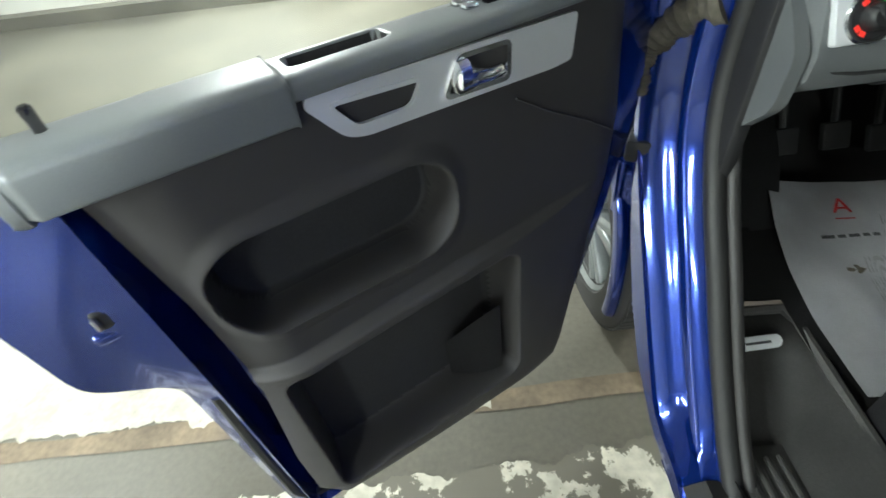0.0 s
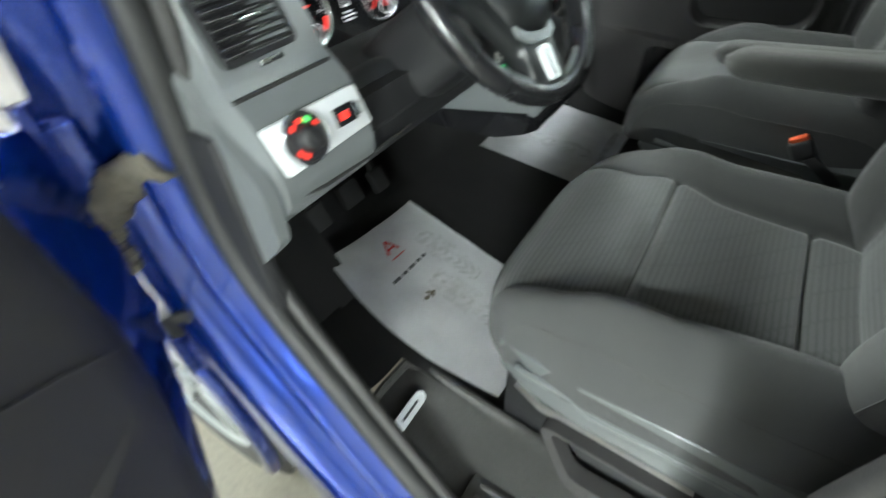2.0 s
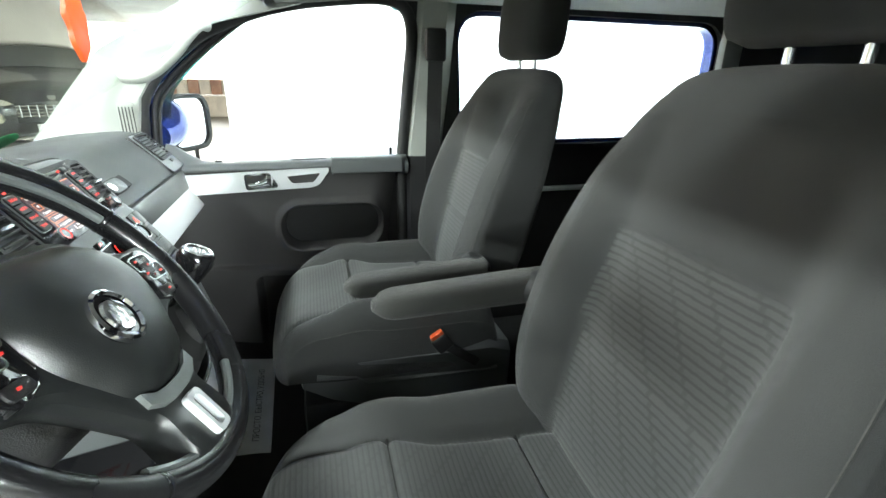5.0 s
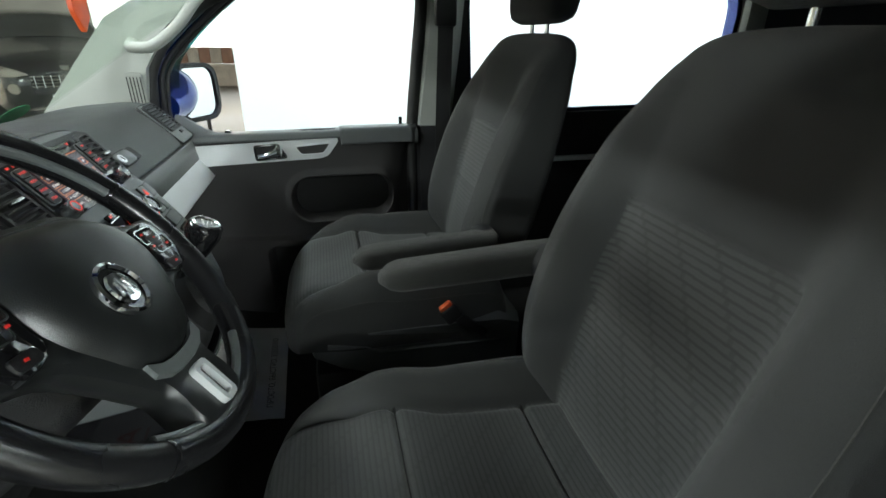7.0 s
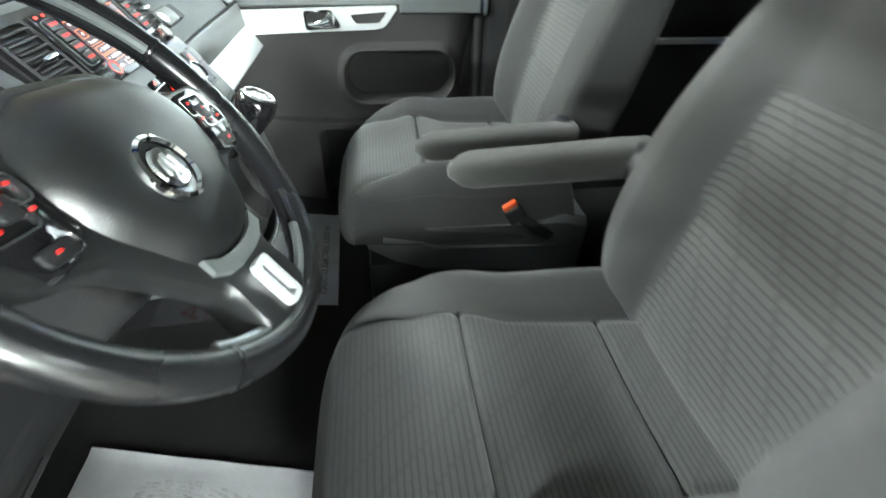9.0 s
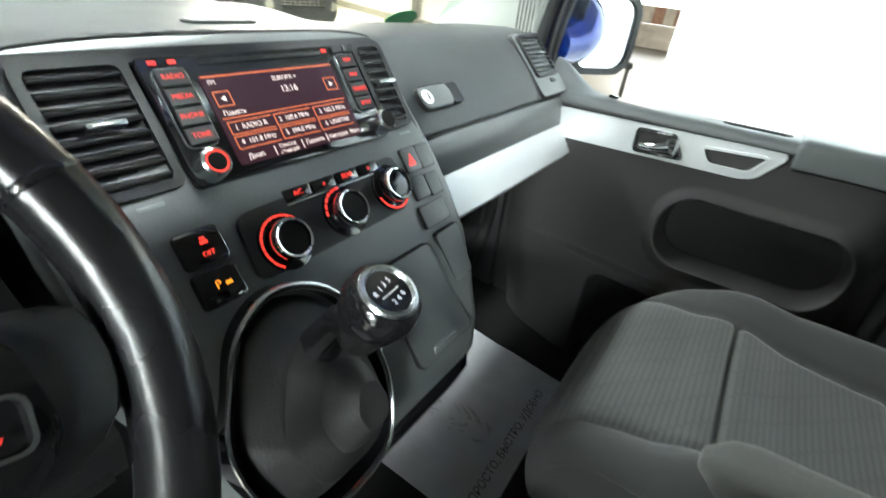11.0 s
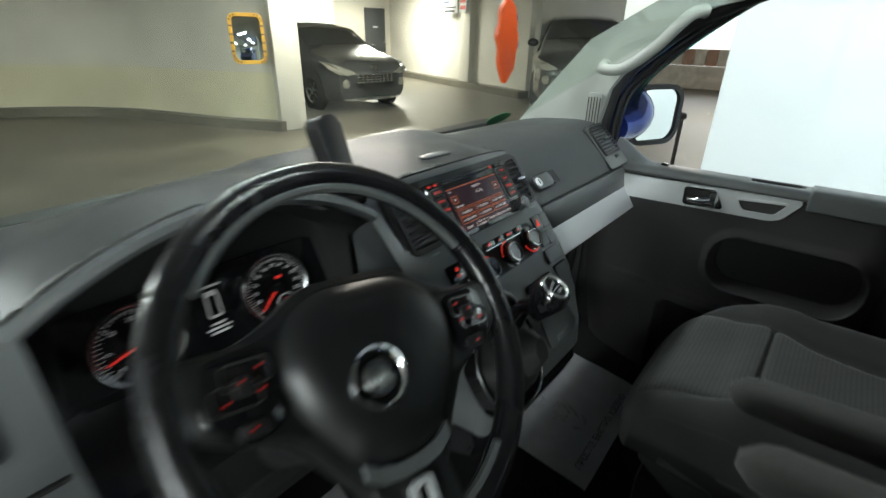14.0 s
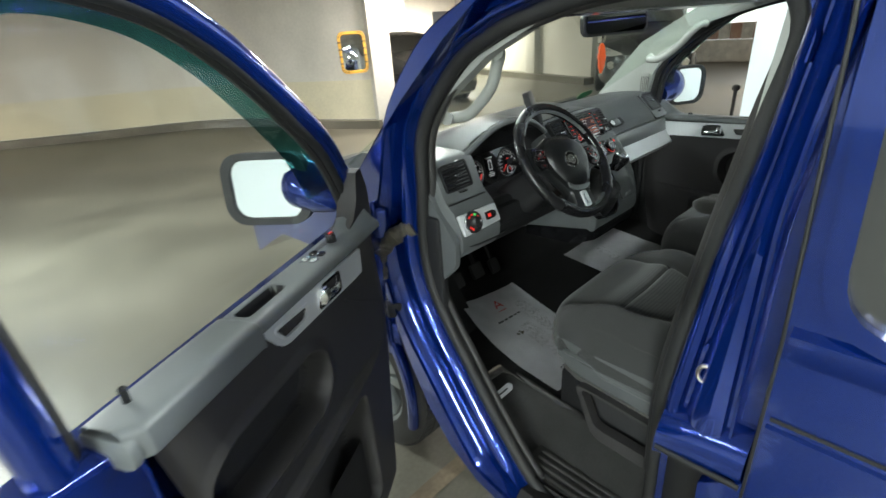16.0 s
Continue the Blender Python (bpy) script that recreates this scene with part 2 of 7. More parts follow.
def cord_fabric(name, light, pitch=0.0082, dash=0.060, lean=0.13):
    """Corded cloth: light ribs across the seat, broken by dark gaps that step from rib to rib into slanting bands."""
    m = mat(name, light, 0.9, var=0.2, scale=1500, stain=0.08, sheen=0.25)
    N, L = m.node_tree.nodes, m.node_tree.links
    b = N["Principled BSDF"]
    co, sp = N.new("ShaderNodeTexCoord"), N.new("ShaderNodeSeparateXYZ")
    L.new(co.outputs["UV"], sp.inputs[0])

    def calc(op, a, c=None):
        n = N.new("ShaderNodeMath")
        n.operation = op
        for k, val in enumerate((a, c)):
            if val is None:
                continue
            if isinstance(val, (int, float)):
                n.inputs[k].default_value = val
            else:
                L.new(val, n.inputs[k])
        return n.outputs[0]

    def ramp(src, a, c, lo, hi):
        r = N.new("ShaderNodeMapRange")
        r.interpolation_type = "SMOOTHSTEP"
        for k, val in (("From Min", a), ("From Max", c), ("To Min", lo), ("To Max", hi)):
            r.inputs[k].default_value = val
        L.new(src, r.inputs[0])
        return r.outputs[0]
    wob = N.new("ShaderNodeTexNoise")
    wob.inputs["Scale"].default_value = 90
    L.new(co.outputs["UV"], wob.inputs["Vector"])
    row = calc("DIVIDE", sp.outputs["Y"], pitch)
    rib = calc("PINGPONG", calc("ADD", row, calc("MULTIPLY", wob.outputs[0], 0.3)), 0.5)
    along = calc("ADD", calc("DIVIDE", sp.outputs["X"], dash), calc("MULTIPLY", calc("FLOOR", row), lean))
    gap = calc("PINGPONG", along, 0.5)
    hi = calc("MULTIPLY", ramp(rib, 0.06, 0.26, 0.0, 1.0), ramp(gap, 0.03, 0.07, 0.45, 1.0))
    tone = calc("ADD", calc("MULTIPLY", hi, 0.42), 0.58)
    mx = N.new("ShaderNodeVectorMath")
    mx.operation = "SCALE"
    L.new(b.inputs["Base Color"].links[0].from_socket, mx.inputs[0])
    L.new(tone, mx.inputs["Scale"])
    L.new(mx.outputs[0], b.inputs["Base Color"])
    bu = N.new("ShaderNodeBump")
    bu.inputs["Strength"].default_value, bu.inputs["Distance"].default_value = 0.5, 0.0012
    L.new(rib, bu.inputs["Height"])
    L.new(bu.outputs[0], b.inputs["Normal"])
    return m


CORD = cord_fabric("grey_corded_seat_cloth", (0.046, 0.048, 0.0465))
CORD2 = cord_fabric("grey_corded_back_cloth", (0.050, 0.052, 0.0505), 0.0105, 0.070, -0.12)

# ---- mesh helpers ----


def finish(bm, sharp=38):
    bmesh.ops.recalc_face_normals(bm, faces=bm.faces)
    lim = radians(sharp)
    for f in bm.faces:
        f.smooth = True
    for e in bm.edges:
        if len(e.link_faces) == 2 and e.calc_face_angle(0) > lim:
            e.smooth = False


def part(name, bm, material, parent=None, label="", m=None, sharp=38, recalc=True):
    """Links a bmesh as one mesh object under a thing or a part."""
    if m is not None:
        bm.transform(m)
        if m.to_3x3().determinant() < 0 and not recalc:
            bmesh.ops.reverse_faces(bm, faces=bm.faces)
    finish(bm, sharp)
    me = bpy.data.meshes.new(name)
    bm.to_mesh(me)
    bm.free()
    for k in material if isinstance(material, (list, tuple)) else [material]:
        me.materials.append(k)
    ob = new(name, me)
    if parent is not None:
        ob.parent = parent
        ob.matrix_parent_inverse = parent.matrix_world.inverted()
    return tagged(ob, label)


def thing(name, label, category, at=(0, 0, 0), group="", kind=""):
    ob = new(name)
    ob.empty_display_size = 0.05
    ob.matrix_world = at if isinstance(at, Matrix) else Matrix.Translation(at)
    return tagged(ob, label, category, group, kind)


def add_box(bm, c, s, bevel=0.0, seg=2, rot=(0, 0, 0)):
    vs = bmesh.ops.create_cube(bm, size=1.0)["verts"]
    bmesh.ops.scale(bm, vec=s, verts=vs)
    if bevel:
        es = list({e for v in vs for e in v.link_edges})
        r = bmesh.ops.bevel(bm, geom=es, offset=min(bevel, min(s) * 0.49), segments=seg, affect="EDGES", profile=0.5)
        vs = list({v for f in r["faces"] for v in f.verts} | {v for v in vs if v.is_valid})
    bmesh.ops.transform(bm, matrix=pose(*c, *rot), verts=vs)
    return bm


def box(c, s, bevel=0.0, seg=2, rot=(0, 0, 0)):
    return add_box(bmesh.new(), c, s, bevel, seg, rot)


def cyl(r, h, n=32, r2=None, m=None, bevel=0.0):
    bm = bmesh.new()
    bmesh.ops.create_cone(bm, cap_ends=True, segments=n, radius1=r, radius2=r if r2 is None else r2, depth=h)
    if bevel:
        es = [e for e in bm.edges if abs(e.verts[0].co.z - e.verts[1].co.z) < 1e-6]
        bmesh.ops.bevel(bm, geom=es, offset=bevel, segments=2, affect="EDGES", profile=0.5)
    if m is not None:
        bm.transform(m)
    return bm


def lathe(prof, n=40, m=None, cap=True):
    """Turns a profile of (radius, height) round the z axis."""
    bm = bmesh.new()
    rings = []
    for r, z in prof:
        rings.append([bm.verts.new((r * math.cos(a), r * math.sin(a), z)) for a in np.linspace(0, 2 * math.pi, n, endpoint=False)])
    for a, b in zip(rings, rings[1:]):
        for i in range(n):
            bm.faces.new((a[i], a[(i + 1) % n], b[(i + 1) % n], b[i]))
    if cap:
        for rg in (rings[0], rings[-1]):
            try:
                bm.faces.new(rg)
            except ValueError:
                pass
    bmesh.ops.remove_doubles(bm, verts=bm.verts, dist=1e-6)
    if m is not None:
        bm.transform(m)
    return bm


def smooth_path(pts, n):
    """Catmull-Rom through pts, n steps a span."""
    P = [Vector(p) for p in pts]
    P = [P[0] * 2 - P[1]] + P + [P[-1] * 2 - P[-2]]
    out = []
    for i in range(1, len(P) - 2):
        for k in range(n):
            t = k / n
            a, b, c, d = P[i - 1:i + 3]
            out.append(0.5 * ((2 * b) + (c - a) * t + (2 * a - 5 * b + 4 * c - d) * t * t + (3 * b - a - 3 * c + d) * t ** 3))
    return out + [P[-2]]


def tube(pts, r, n=10, closed=False, flat=1.0, up=None):
    """A round (or flattened) bar along points; r may be a number or one number a point."""
    P = [Vector(p) for p in pts]
    bm = bmesh.new()
    rings = []
    N = len(P)
    prev = Vector(up) if up else None
    for i, p in enumerate(P):
        if closed:
            d = (P[(i + 1) % N] - P[i - 1]).normalized()
        else:
            d = (P[min(i + 1, N - 1)] - P[max(i - 1, 0)]).normalized()
        if prev is None:
            prev = d.orthogonal()
        s = (prev - d * prev.dot(d)).normalized()
        if not up:
            prev = s
        q = d.cross(s)
        ri = r if isinstance(r, (int, float)) else r[i]
        rings.append([bm.verts.new(p + ri * (math.cos(a) * s * flat + math.sin(a) * q)) for a in np.linspace(0, 2 * math.pi, n, endpoint=False)])
    for i in range(N if closed else N - 1):
        a, b = rings[i], rings[(i + 1) % N]
        for k in range(n):
            bm.faces.new((a[k], a[(k + 1) % n], b[(k + 1) % n], b[k]))
    if not closed:
        bm.faces.new(rings[0][::-1])
        bm.faces.new(rings[-1])
    return bm


def loft(rings, caps=True, closed=True):
    bm = bmesh.new()
    R = [[bm.verts.new(p) for p in ring] for ring in rings]
    n = len(R[0])
    for a, b in zip(R, R[1:]):
        for k in range(n if closed else n - 1):
            bm.faces.new((a[k], a[(k + 1) % n], b[(k + 1) % n], b[k]))
    if caps and closed:
        bm.faces.new(R[0][::-1])
        bm.faces.new(R[-1])
    return bm


def prism(outline, h0, h1, bevel=0.0, m=None, seg=2):
    """A plate with that outline in x and y, from height h0 to h1; the edge of its top is rounded."""
    bm = bmesh.new()
    lo = [bm.verts.new((x, y, h0)) for x, y in outline]
    hi = [bm.verts.new((x, y, h1)) for x, y in outline]
    n = len(lo)
    for k in range(n):
        bm.faces.new((lo[k], lo[(k + 1) % n], hi[(k + 1) % n], hi[k]))
    bm.faces.new(lo[::-1])
    top = bm.faces.new(hi)
    if bevel:
        bmesh.ops.bevel(bm, geom=list(top.edges), offset=bevel, segments=seg, affect="EDGES", profile=0.5)
    if m is not None:
        bm.transform(m)
    return bm


def round_rect(w, h, r, n=6, cx=0.0, cy=0.0):
    r = min(r, w / 2 - 1e-4, h / 2 - 1e-4)
    out = []
    for sx, sy, a0 in ((1, 1, 0), (-1, 1, 90), (-1, -1, 180), (1, -1, 270)):
        for k in range(n + 1):
            a = radians(a0 + 90 * k / n)
            out.append((cx + sx * (w / 2 - r) + r * math.cos(a), cy + sy * (h / 2 - r) + r * math.sin(a)))
    return out


def round_poly(pts, r, n=5):
    """A polygon with rounded corners; r: one radius or one a corner."""
    out = []
    N = len(pts)
    for i in range(N):
        p, a, b = Vector(pts[i]), Vector(pts[i - 1]), Vector(pts[(i + 1) % N])
        ri = r if isinstance(r, (int, float)) else r[i]
        da, db = (a - p), (b - p)
        ri = min(ri, da.length * 0.48, db.length * 0.48)
        s, e = p + da.normalized() * ri, p + db.normalized() * ri
        for k in range(n + 1):
            t = k / n
            out.append(tuple((1 - t) ** 2 * s + 2 * t * (1 - t) * p + t * t * e))
    return out


def frame_ring(outer, inner, h0, h1, m=None, bevel=0.0):
    """A flat frame between two outlines of the same number of points."""
    bm = bmesh.new()
    n = len(outer)
    V = [[bm.verts.new((x, y, h)) for x, y in o] for o, h in ((outer, h0), (outer, h1), (inner, h1), (inner, h0))]
    for a, b in ((0, 1), (1, 2), (2, 3), (3, 0)):
        for k in range(n):
            bm.faces.new((V[a][k], V[a][(k + 1) % n], V[b][(k + 1) % n], V[b][k]))
    if m is not None:
        bm.transform(m)
    return bm


def grid(fn, nu, nv, thick=0.0, keep=None, uv=None):
    """A sheet of points fn(u, v), u and v from 0 to 1; thick closes it behind."""
    bm = bmesh.new()
    V = [[bm.verts.new(fn(i / nu, j / nv)) for j in range(nv + 1)] for i in range(nu + 1)]
    lay = bm.loops.layers.uv.new("UVMap") if uv else None
    for i in range(nu):
        for j in range(nv):
            if keep and not keep((i + 0.5) / nu, (j + 0.5) / nv):
                continue
            f = bm.faces.new((V[i][j], V[i + 1][j], V[i + 1][j + 1], V[i][j + 1]))
            if uv:
                for lp, (a, b) in zip(f.loops, ((i, j), (i + 1, j), (i + 1, j + 1), (i, j + 1))):
                    lp[lay].uv = uv(a / nu, b / nv)
    if keep:
        bmesh.ops.delete(bm, geom=[v for v in bm.verts if not v.link_faces], context="VERTS")
    if thick:
        bmesh.ops.solidify(bm, geom=bm.faces[:], thickness=thick)
    return bm


def sstep(a, b, x):
    t = min(1.0, max(0.0, (x - a) / (b - a)))
    return t * t * (3 - 2 * t)


def words(text, size, material, m, parent, name="lettering", depth=0.0004, align="CENTER"):
    cu = bpy.data.curves.new(name, "FONT")
    cu.body, cu.size, cu.extrude, cu.align_x, cu.align_y = text, size, depth, align, "CENTER"
    tmp = bpy.data.objects.new(name, cu)
    scene.collection.objects.link(tmp)
    me = bpy.data.meshes.new_from_object(tmp.evaluated_get(bpy.context.evaluated_depsgraph_get()))
    bpy.data.objects.remove(tmp)
    bpy.data.curves.remove(cu)
    me.transform(m)
    me.materials.clear()
    me.materials.append(material)
    ob = new(name, me)
    if parent is not None:
        ob.parent = parent
        ob.matrix_parent_inverse = parent.matrix_world.inverted()
    return ob


def basis(origin, ex, ey):
    """The pose with its x axis along ex and its y axis near ey."""
    x = Vector(ex).normalized()
    z = x.cross(Vector(ey)).normalized()
    y = z.cross(x)
    return Matrix((( x.x, y.x, z.x, origin[0]), (x.y, y.y, z.y, origin[1]), (x.z, y.z, z.z, origin[2]), (0, 0, 0, 1)))

# ---- the garage ----
def slab(name, c, s, material, label="", parent=None, bevel=0.0, rot=(0, 0, 0), category="", kind="structure"):
    ob = part(name, box(c, s, bevel, rot=rot), material, parent, label)
    return tagged(ob, label, category, "", kind)


tagged(part("floor", box((3, 2, -0.1), (60, 60, 0.2)), CONCRETE), "worn grey-brown polished concrete garage floor", "floor", "", "structure")
tagged(part("ceiling", box((3, 2, CEIL + 0.1), (60, 60, 0.2)), CEILMAT), "rough grey concrete garage ceiling", "ceiling", "", "structure")


def wall_run(name, a, b, h0, h1, t, material, label, parent=None):
    a, b = Vector((*a, 0)), Vector((*b, 0))
    d = b - a
    m = Matrix.Translation((a + b) / 2 + Vector((0, 0, (h0 + h1) / 2))) @ Matrix.Rotation(math.atan2(d.y, d.x), 4, "Z")
    ob = part(name, box((0, 0, 0), (d.length, t, h1 - h0)), material, parent, label, m)
    if parent is None:
        tagged(ob, label, "wall", "", "structure")
    return ob


LANE = smooth_path([(3.45, 6.10, 0), (3.02, 7.0, 0), (2.72, 7.9, 0), (2.30, 9.0, 0), (1.40, 10.05, 0), (-0.5, 11.15, 0), (-6.8, 15.2, 0)], 5)


def lane_loft(name, z0, z1, front, back, material, label, parent=None):
    """A run along the curved lane wall, from front to back of its face line."""
    rings = []
    for i, p in enumerate(LANE):
        d = (LANE[min(i + 1, len(LANE) - 1)] - LANE[max(i - 1, 0)]).normalized()
        n = Vector((-d.y, d.x, 0))
        rings.append([p + n * o + Vector((0, 0, z)) for o, z in ((front, z0), (front, z1), (back, z1), (back, z0))])
    ob = part(name, loft(rings), material, parent, label)
    return ob if parent else tagged(ob, label, "wall", "", "structure")


wl = lane_loft("wall_north", 0, CEIL, 0.0, -0.3, WALLMAT, "grey painted concrete wall curving along the drive lane")
lane_loft("yellow_band", 0.15, 0.80, 0.006, -0.01, WALLYEL, "yellowed painted band", wl)
lane_loft("kerb", 0, 0.14, 0.16, -0.01, CONCRETE, "low concrete kerb", wl)
wd = Vector((-0.739, 0.673, 0))
wall_run("wall_lane_side", (3.75, 6.2), (4.9, 13.0), 0, CEIL, 0.2, WALLMAT, "pale concrete wall between lane and bay")
wall_run("wall_far_end", (-6.6, 15.2), (-16, 15.2), 0, CEIL, 0.3, WALLMAT, "grey concrete wall at the far end of the lane")
we = wall_run("wall_west", (-2.55, 4.95), (-13, 5.9), 0, CEIL, 0.3, WALLMAT, "pale painted concrete wall beside the drive lane")
wall_run("kerb", (-2.45, 4.72), (-13, 5.68), 0, 0.12, 0.22, CONCRETE, "low concrete kerb", we)
wall_run("wall_rear", (-16, -9), (16, -9), 0, CEIL, 0.3, WALLMAT, "grey concrete wall behind the van")
# side wall out of view, set white so the driver mirror reflects white
wall_run("wall_side", (-8.2, -9), (-8.2, 15.2), 0, CEIL, 0.3, WHITE, "unseen side wall, white for the door mirror")
wall_run("wall_back", (4.7, 13.0), (12.7, 13.0), 0, CEIL, 0.3, WALLMAT, "pale concrete wall behind the parked cars")
wr = wall_run("wall_bay", (12.5, 13.0), (9.7, 5.6), 0, CEIL, 0.3, WALLMAT, "pale concrete side wall of the parking bay")
wall_run("kerb", (12.15, 12.8), (9.4, 5.6), 0, 0.16, 0.3, CONCRETE, "low concrete kerb", wr)
wall_run("wall_link", (9.7, 5.6), (13.5, 5.2), 0, CEIL, 0.3, WALLMAT, "concrete wall beside the ramp")
slab("column", (3.53, 6.165, CEIL / 2), (0.31, 0.20, CEIL), WALLMAT, "square pale concrete column at the end of the lane wall", bevel=0.015, category="column", kind="structure", rot=(0, 0, -11))
slab("column", (10.42, 7.95, CEIL / 2), (0.34, 0.45, CEIL), WALLMAT, "square concrete pillar on the bay wall", bevel=0.015, category="column", kind="structure", rot=(0, 0, -20))
slab("column", (6.2, 12.4, CEIL / 2), (0.4, 0.4, CEIL), WALLMAT, "square concrete column behind the parked car", bevel=0.015, category="column", kind="structure")
for bx in (-1.5, 5.4):
    slab("ceiling_beam", (bx, 3, CEIL - 0.06), (0.35, 24, 0.12), CEILMAT, "concrete ceiling beam", bevel=0.01, category="beam", kind="structure")

# bright opening behind the parked car and at the ramp
w1 = thing("window_1", "overexposed daylight window high in the back wall", "window", (8.9, 12.83, 1.42), kind="structure")
part("pane", box((8.9, 12.84, 2.06), (1.72, 0.02, 1.24)), DAY, w1)
part("window_frame", frame_ring([(7.98, 1.38), (9.82, 1.38), (9.82, 2.75), (7.98, 2.75)], [(8.05, 1.45), (9.75, 1.45), (9.75, 2.68), (8.05, 2.68)], -0.03, 0.03, Matrix(((1, 0, 0, 0), (0, 0, 1, 12.82), (0, 1, 0, 0), (0, 0, 0, 1)))), WHITE, w1)
tagged(part("backdrop", box((19.0, 1.5, 1.4), (0.1, 14, 2.7)), DAY), "bright overexposed daylight beyond the ramp", "backdrop", "", "structure")
rampw = thing("ramp_barrier", "low wall with faded red and white blocks by the ramp", "barrier", (15.5, 3, 0), kind="structure")
for k in range(30):
    part("block", box((15.5, -2.2 + k * 0.31, 0.83), (0.24, 0.30, 0.44), 0.02, 1), BARRIER_R if k % 2 else BARRIER_W, rampw)
part("ramp_kerb", box((15.2, 2.4, 0.3), (0.6, 10, 0.6), 0.03, 1), BARRIER_W, rampw)

# grey metal door
dr = thing("door_1", "dark grey steel garage door leaf in the pale wall", "door", (11.55, 12.8, 0), kind="structure")
part("door_leaf", box((11.55, 12.82, 1.04), (0.9, 0.05, 2.06), 0.006), DOORMET, dr)
for zz in (0.55, 1.55):
    part("door_panel", box((11.55, 12.79, zz), (0.66, 0.02, 0.78), 0.008), DOORMET, dr)
part("door_handle", box((11.9, 12.77, 1.02), (0.11, 0.03, 0.025), 0.008), STEEL, dr)
part("notice", box((11.52, 12.775, 1.5), (0.2, 0.006, 0.05)), SIGNWHITE, dr)

# hanging signs on the bay wall: advertising panels with plain bars for the print
sg = thing("wall_sign", "white and blue advertising panel high on the bay wall", "sign", (10.5, 8.75, 1.85))
sm = Matrix.Translation((10.52, 8.72, 2.08)) @ Matrix.Rotation(radians(-110.7), 4, "Z") @ Matrix.Rotation(radians(90), 4, "X")
part("panel", box((0, 0, 0.02), (0.78, 0.5, 0.02), 0.004), SIGNWHITE, sg, m=sm)
part("print_bar", box((-0.30, 0.15, 0.034), (0.1, 0.1, 0.004)), SIGNRED, sg, m=sm)
words("ОКНА 360", 0.13, SIGNBLUE, sm @ Matrix.Translation((0.07, 0.15, 0.033)), sg, "lettering", 0.002)
part("print_bar", box((-0.18, 0.03, 0.034), (0.3, 0.05, 0.004)), SIGNBLUE, sg, m=sm)
part("print_bar", box((0.0, -0.1, 0.034), (0.7, 0.03, 0.004)), INK, sg, m=sm)
part("print_bar", box((0.0, -0.19, 0.034), (0.55, 0.05, 0.004)), INK, sg, m=sm)
sg2 = thing("wall_sign", "small red and white poster beside the advertising panel", "sign", (10.25, 8.0, 1.85))
sm = Matrix.Translation((10.21, 8.02, 2.10)) @ Matrix.Rotation(radians(-110.7), 4, "Z") @ Matrix.Rotation(radians(90), 4, "X")
part("panel", box((0, 0, 0.02), (0.32, 0.5, 0.02), 0.004), SIGNWHITE, sg2, m=sm)
for k in range(3):
    part("print_bar", box((0, 0.16 - 0.15 * k, 0.034), (0.27, 0.09, 0.004)), SIGNRED, sg2, m=sm)

# convex traffic mirror with hazard frame
mo = Vector((2.92, 5.96, 0))
mir = thing("traffic_mirror", "rectangular traffic mirror in a worn yellow and black frame", "mirror", mo + Vector((0, 0, 0.85)))
mm = basis(mo + Vector((0, 0, 1.255)), -wd, (0, 0, 1)) @ pose(0, 0, 0, -6, 16, 0) @ Matrix.Scale(0.69, 4)
ro, ri = round_rect(0.62, 0.88, 0.13, 6), round_rect(0.50, 0.76, 0.09, 6)
part("frame", frame_ring(ro, ri, -0.03, 0.04, mm), YELLOW, mir)
part("mirror_glass", grid(lambda u, v: Vector(((u - 0.5) * 0.53, (v - 0.5) * 0.79, 0.035 - 0.10 * ((u - 0.5) ** 2 + (v - 0.5) ** 2))), 14, 14), MIRROR, mir, m=mm)
for i in range(0, 28, 2):
    (x0, y0), (x1, y1) = ro[i], ro[(i + 1) % 28]
    cx, cy = (ro[i][0] + ri[i][0]) / 2, (ro[i][1] + ri[i][1]) / 2
    part("black_band", box((cx, cy, 0.005), (0.03, 0.03, 0.075), 0.004, 1), RUBBER, mir, m=mm)
for s_ in (-1, 1):
    for yy in np.linspace(-0.22, 0.22, 4):
        part("black_band", box((s_ * 0.28, yy, 0.005), (0.066, 0.028, 0.076), 0.004, 1), RUBBER, mir, m=mm)
part("bracket", tube([mm @ Vector((0, 0, -0.02)), mm @ Vector((0.05, 0, -0.3)), Vector((3.36, 6.30, 1.25))], 0.025, 10), STEEL, mir)

# ceiling tube fixtures
for tx, ty, turn, pw in TUBES:
    fm = pose(tx, ty, CEIL, 0, 0, turn)
    fx = thing("ceiling_light", "long fluorescent tube fixture on the ceiling", "lamp", fm, group="ceiling tube lights")
    part("housing", box((0, 0, -0.04), (0.26, 1.5, 0.07), 0.012), WHITE, fx, m=fm)
    for s_ in (-0.06, 0.06):
        part("tube", cyl(0.014, 1.4, 12, m=fm @ Matrix.Translation((s_, 0, -0.095)) @ Matrix.Rotation(radians(90), 4, "X")), TUBEGLOW, fx)

# fixture made up for the added fill lamp, out of view
wx_ = thing("fill_fixture", "added unseen tube fixture for fill light", "lamp", FILL_TUBE)
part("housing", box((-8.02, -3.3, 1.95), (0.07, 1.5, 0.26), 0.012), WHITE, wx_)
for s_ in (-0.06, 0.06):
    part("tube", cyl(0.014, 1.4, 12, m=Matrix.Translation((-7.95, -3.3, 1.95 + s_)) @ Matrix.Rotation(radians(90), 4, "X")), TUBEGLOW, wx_)

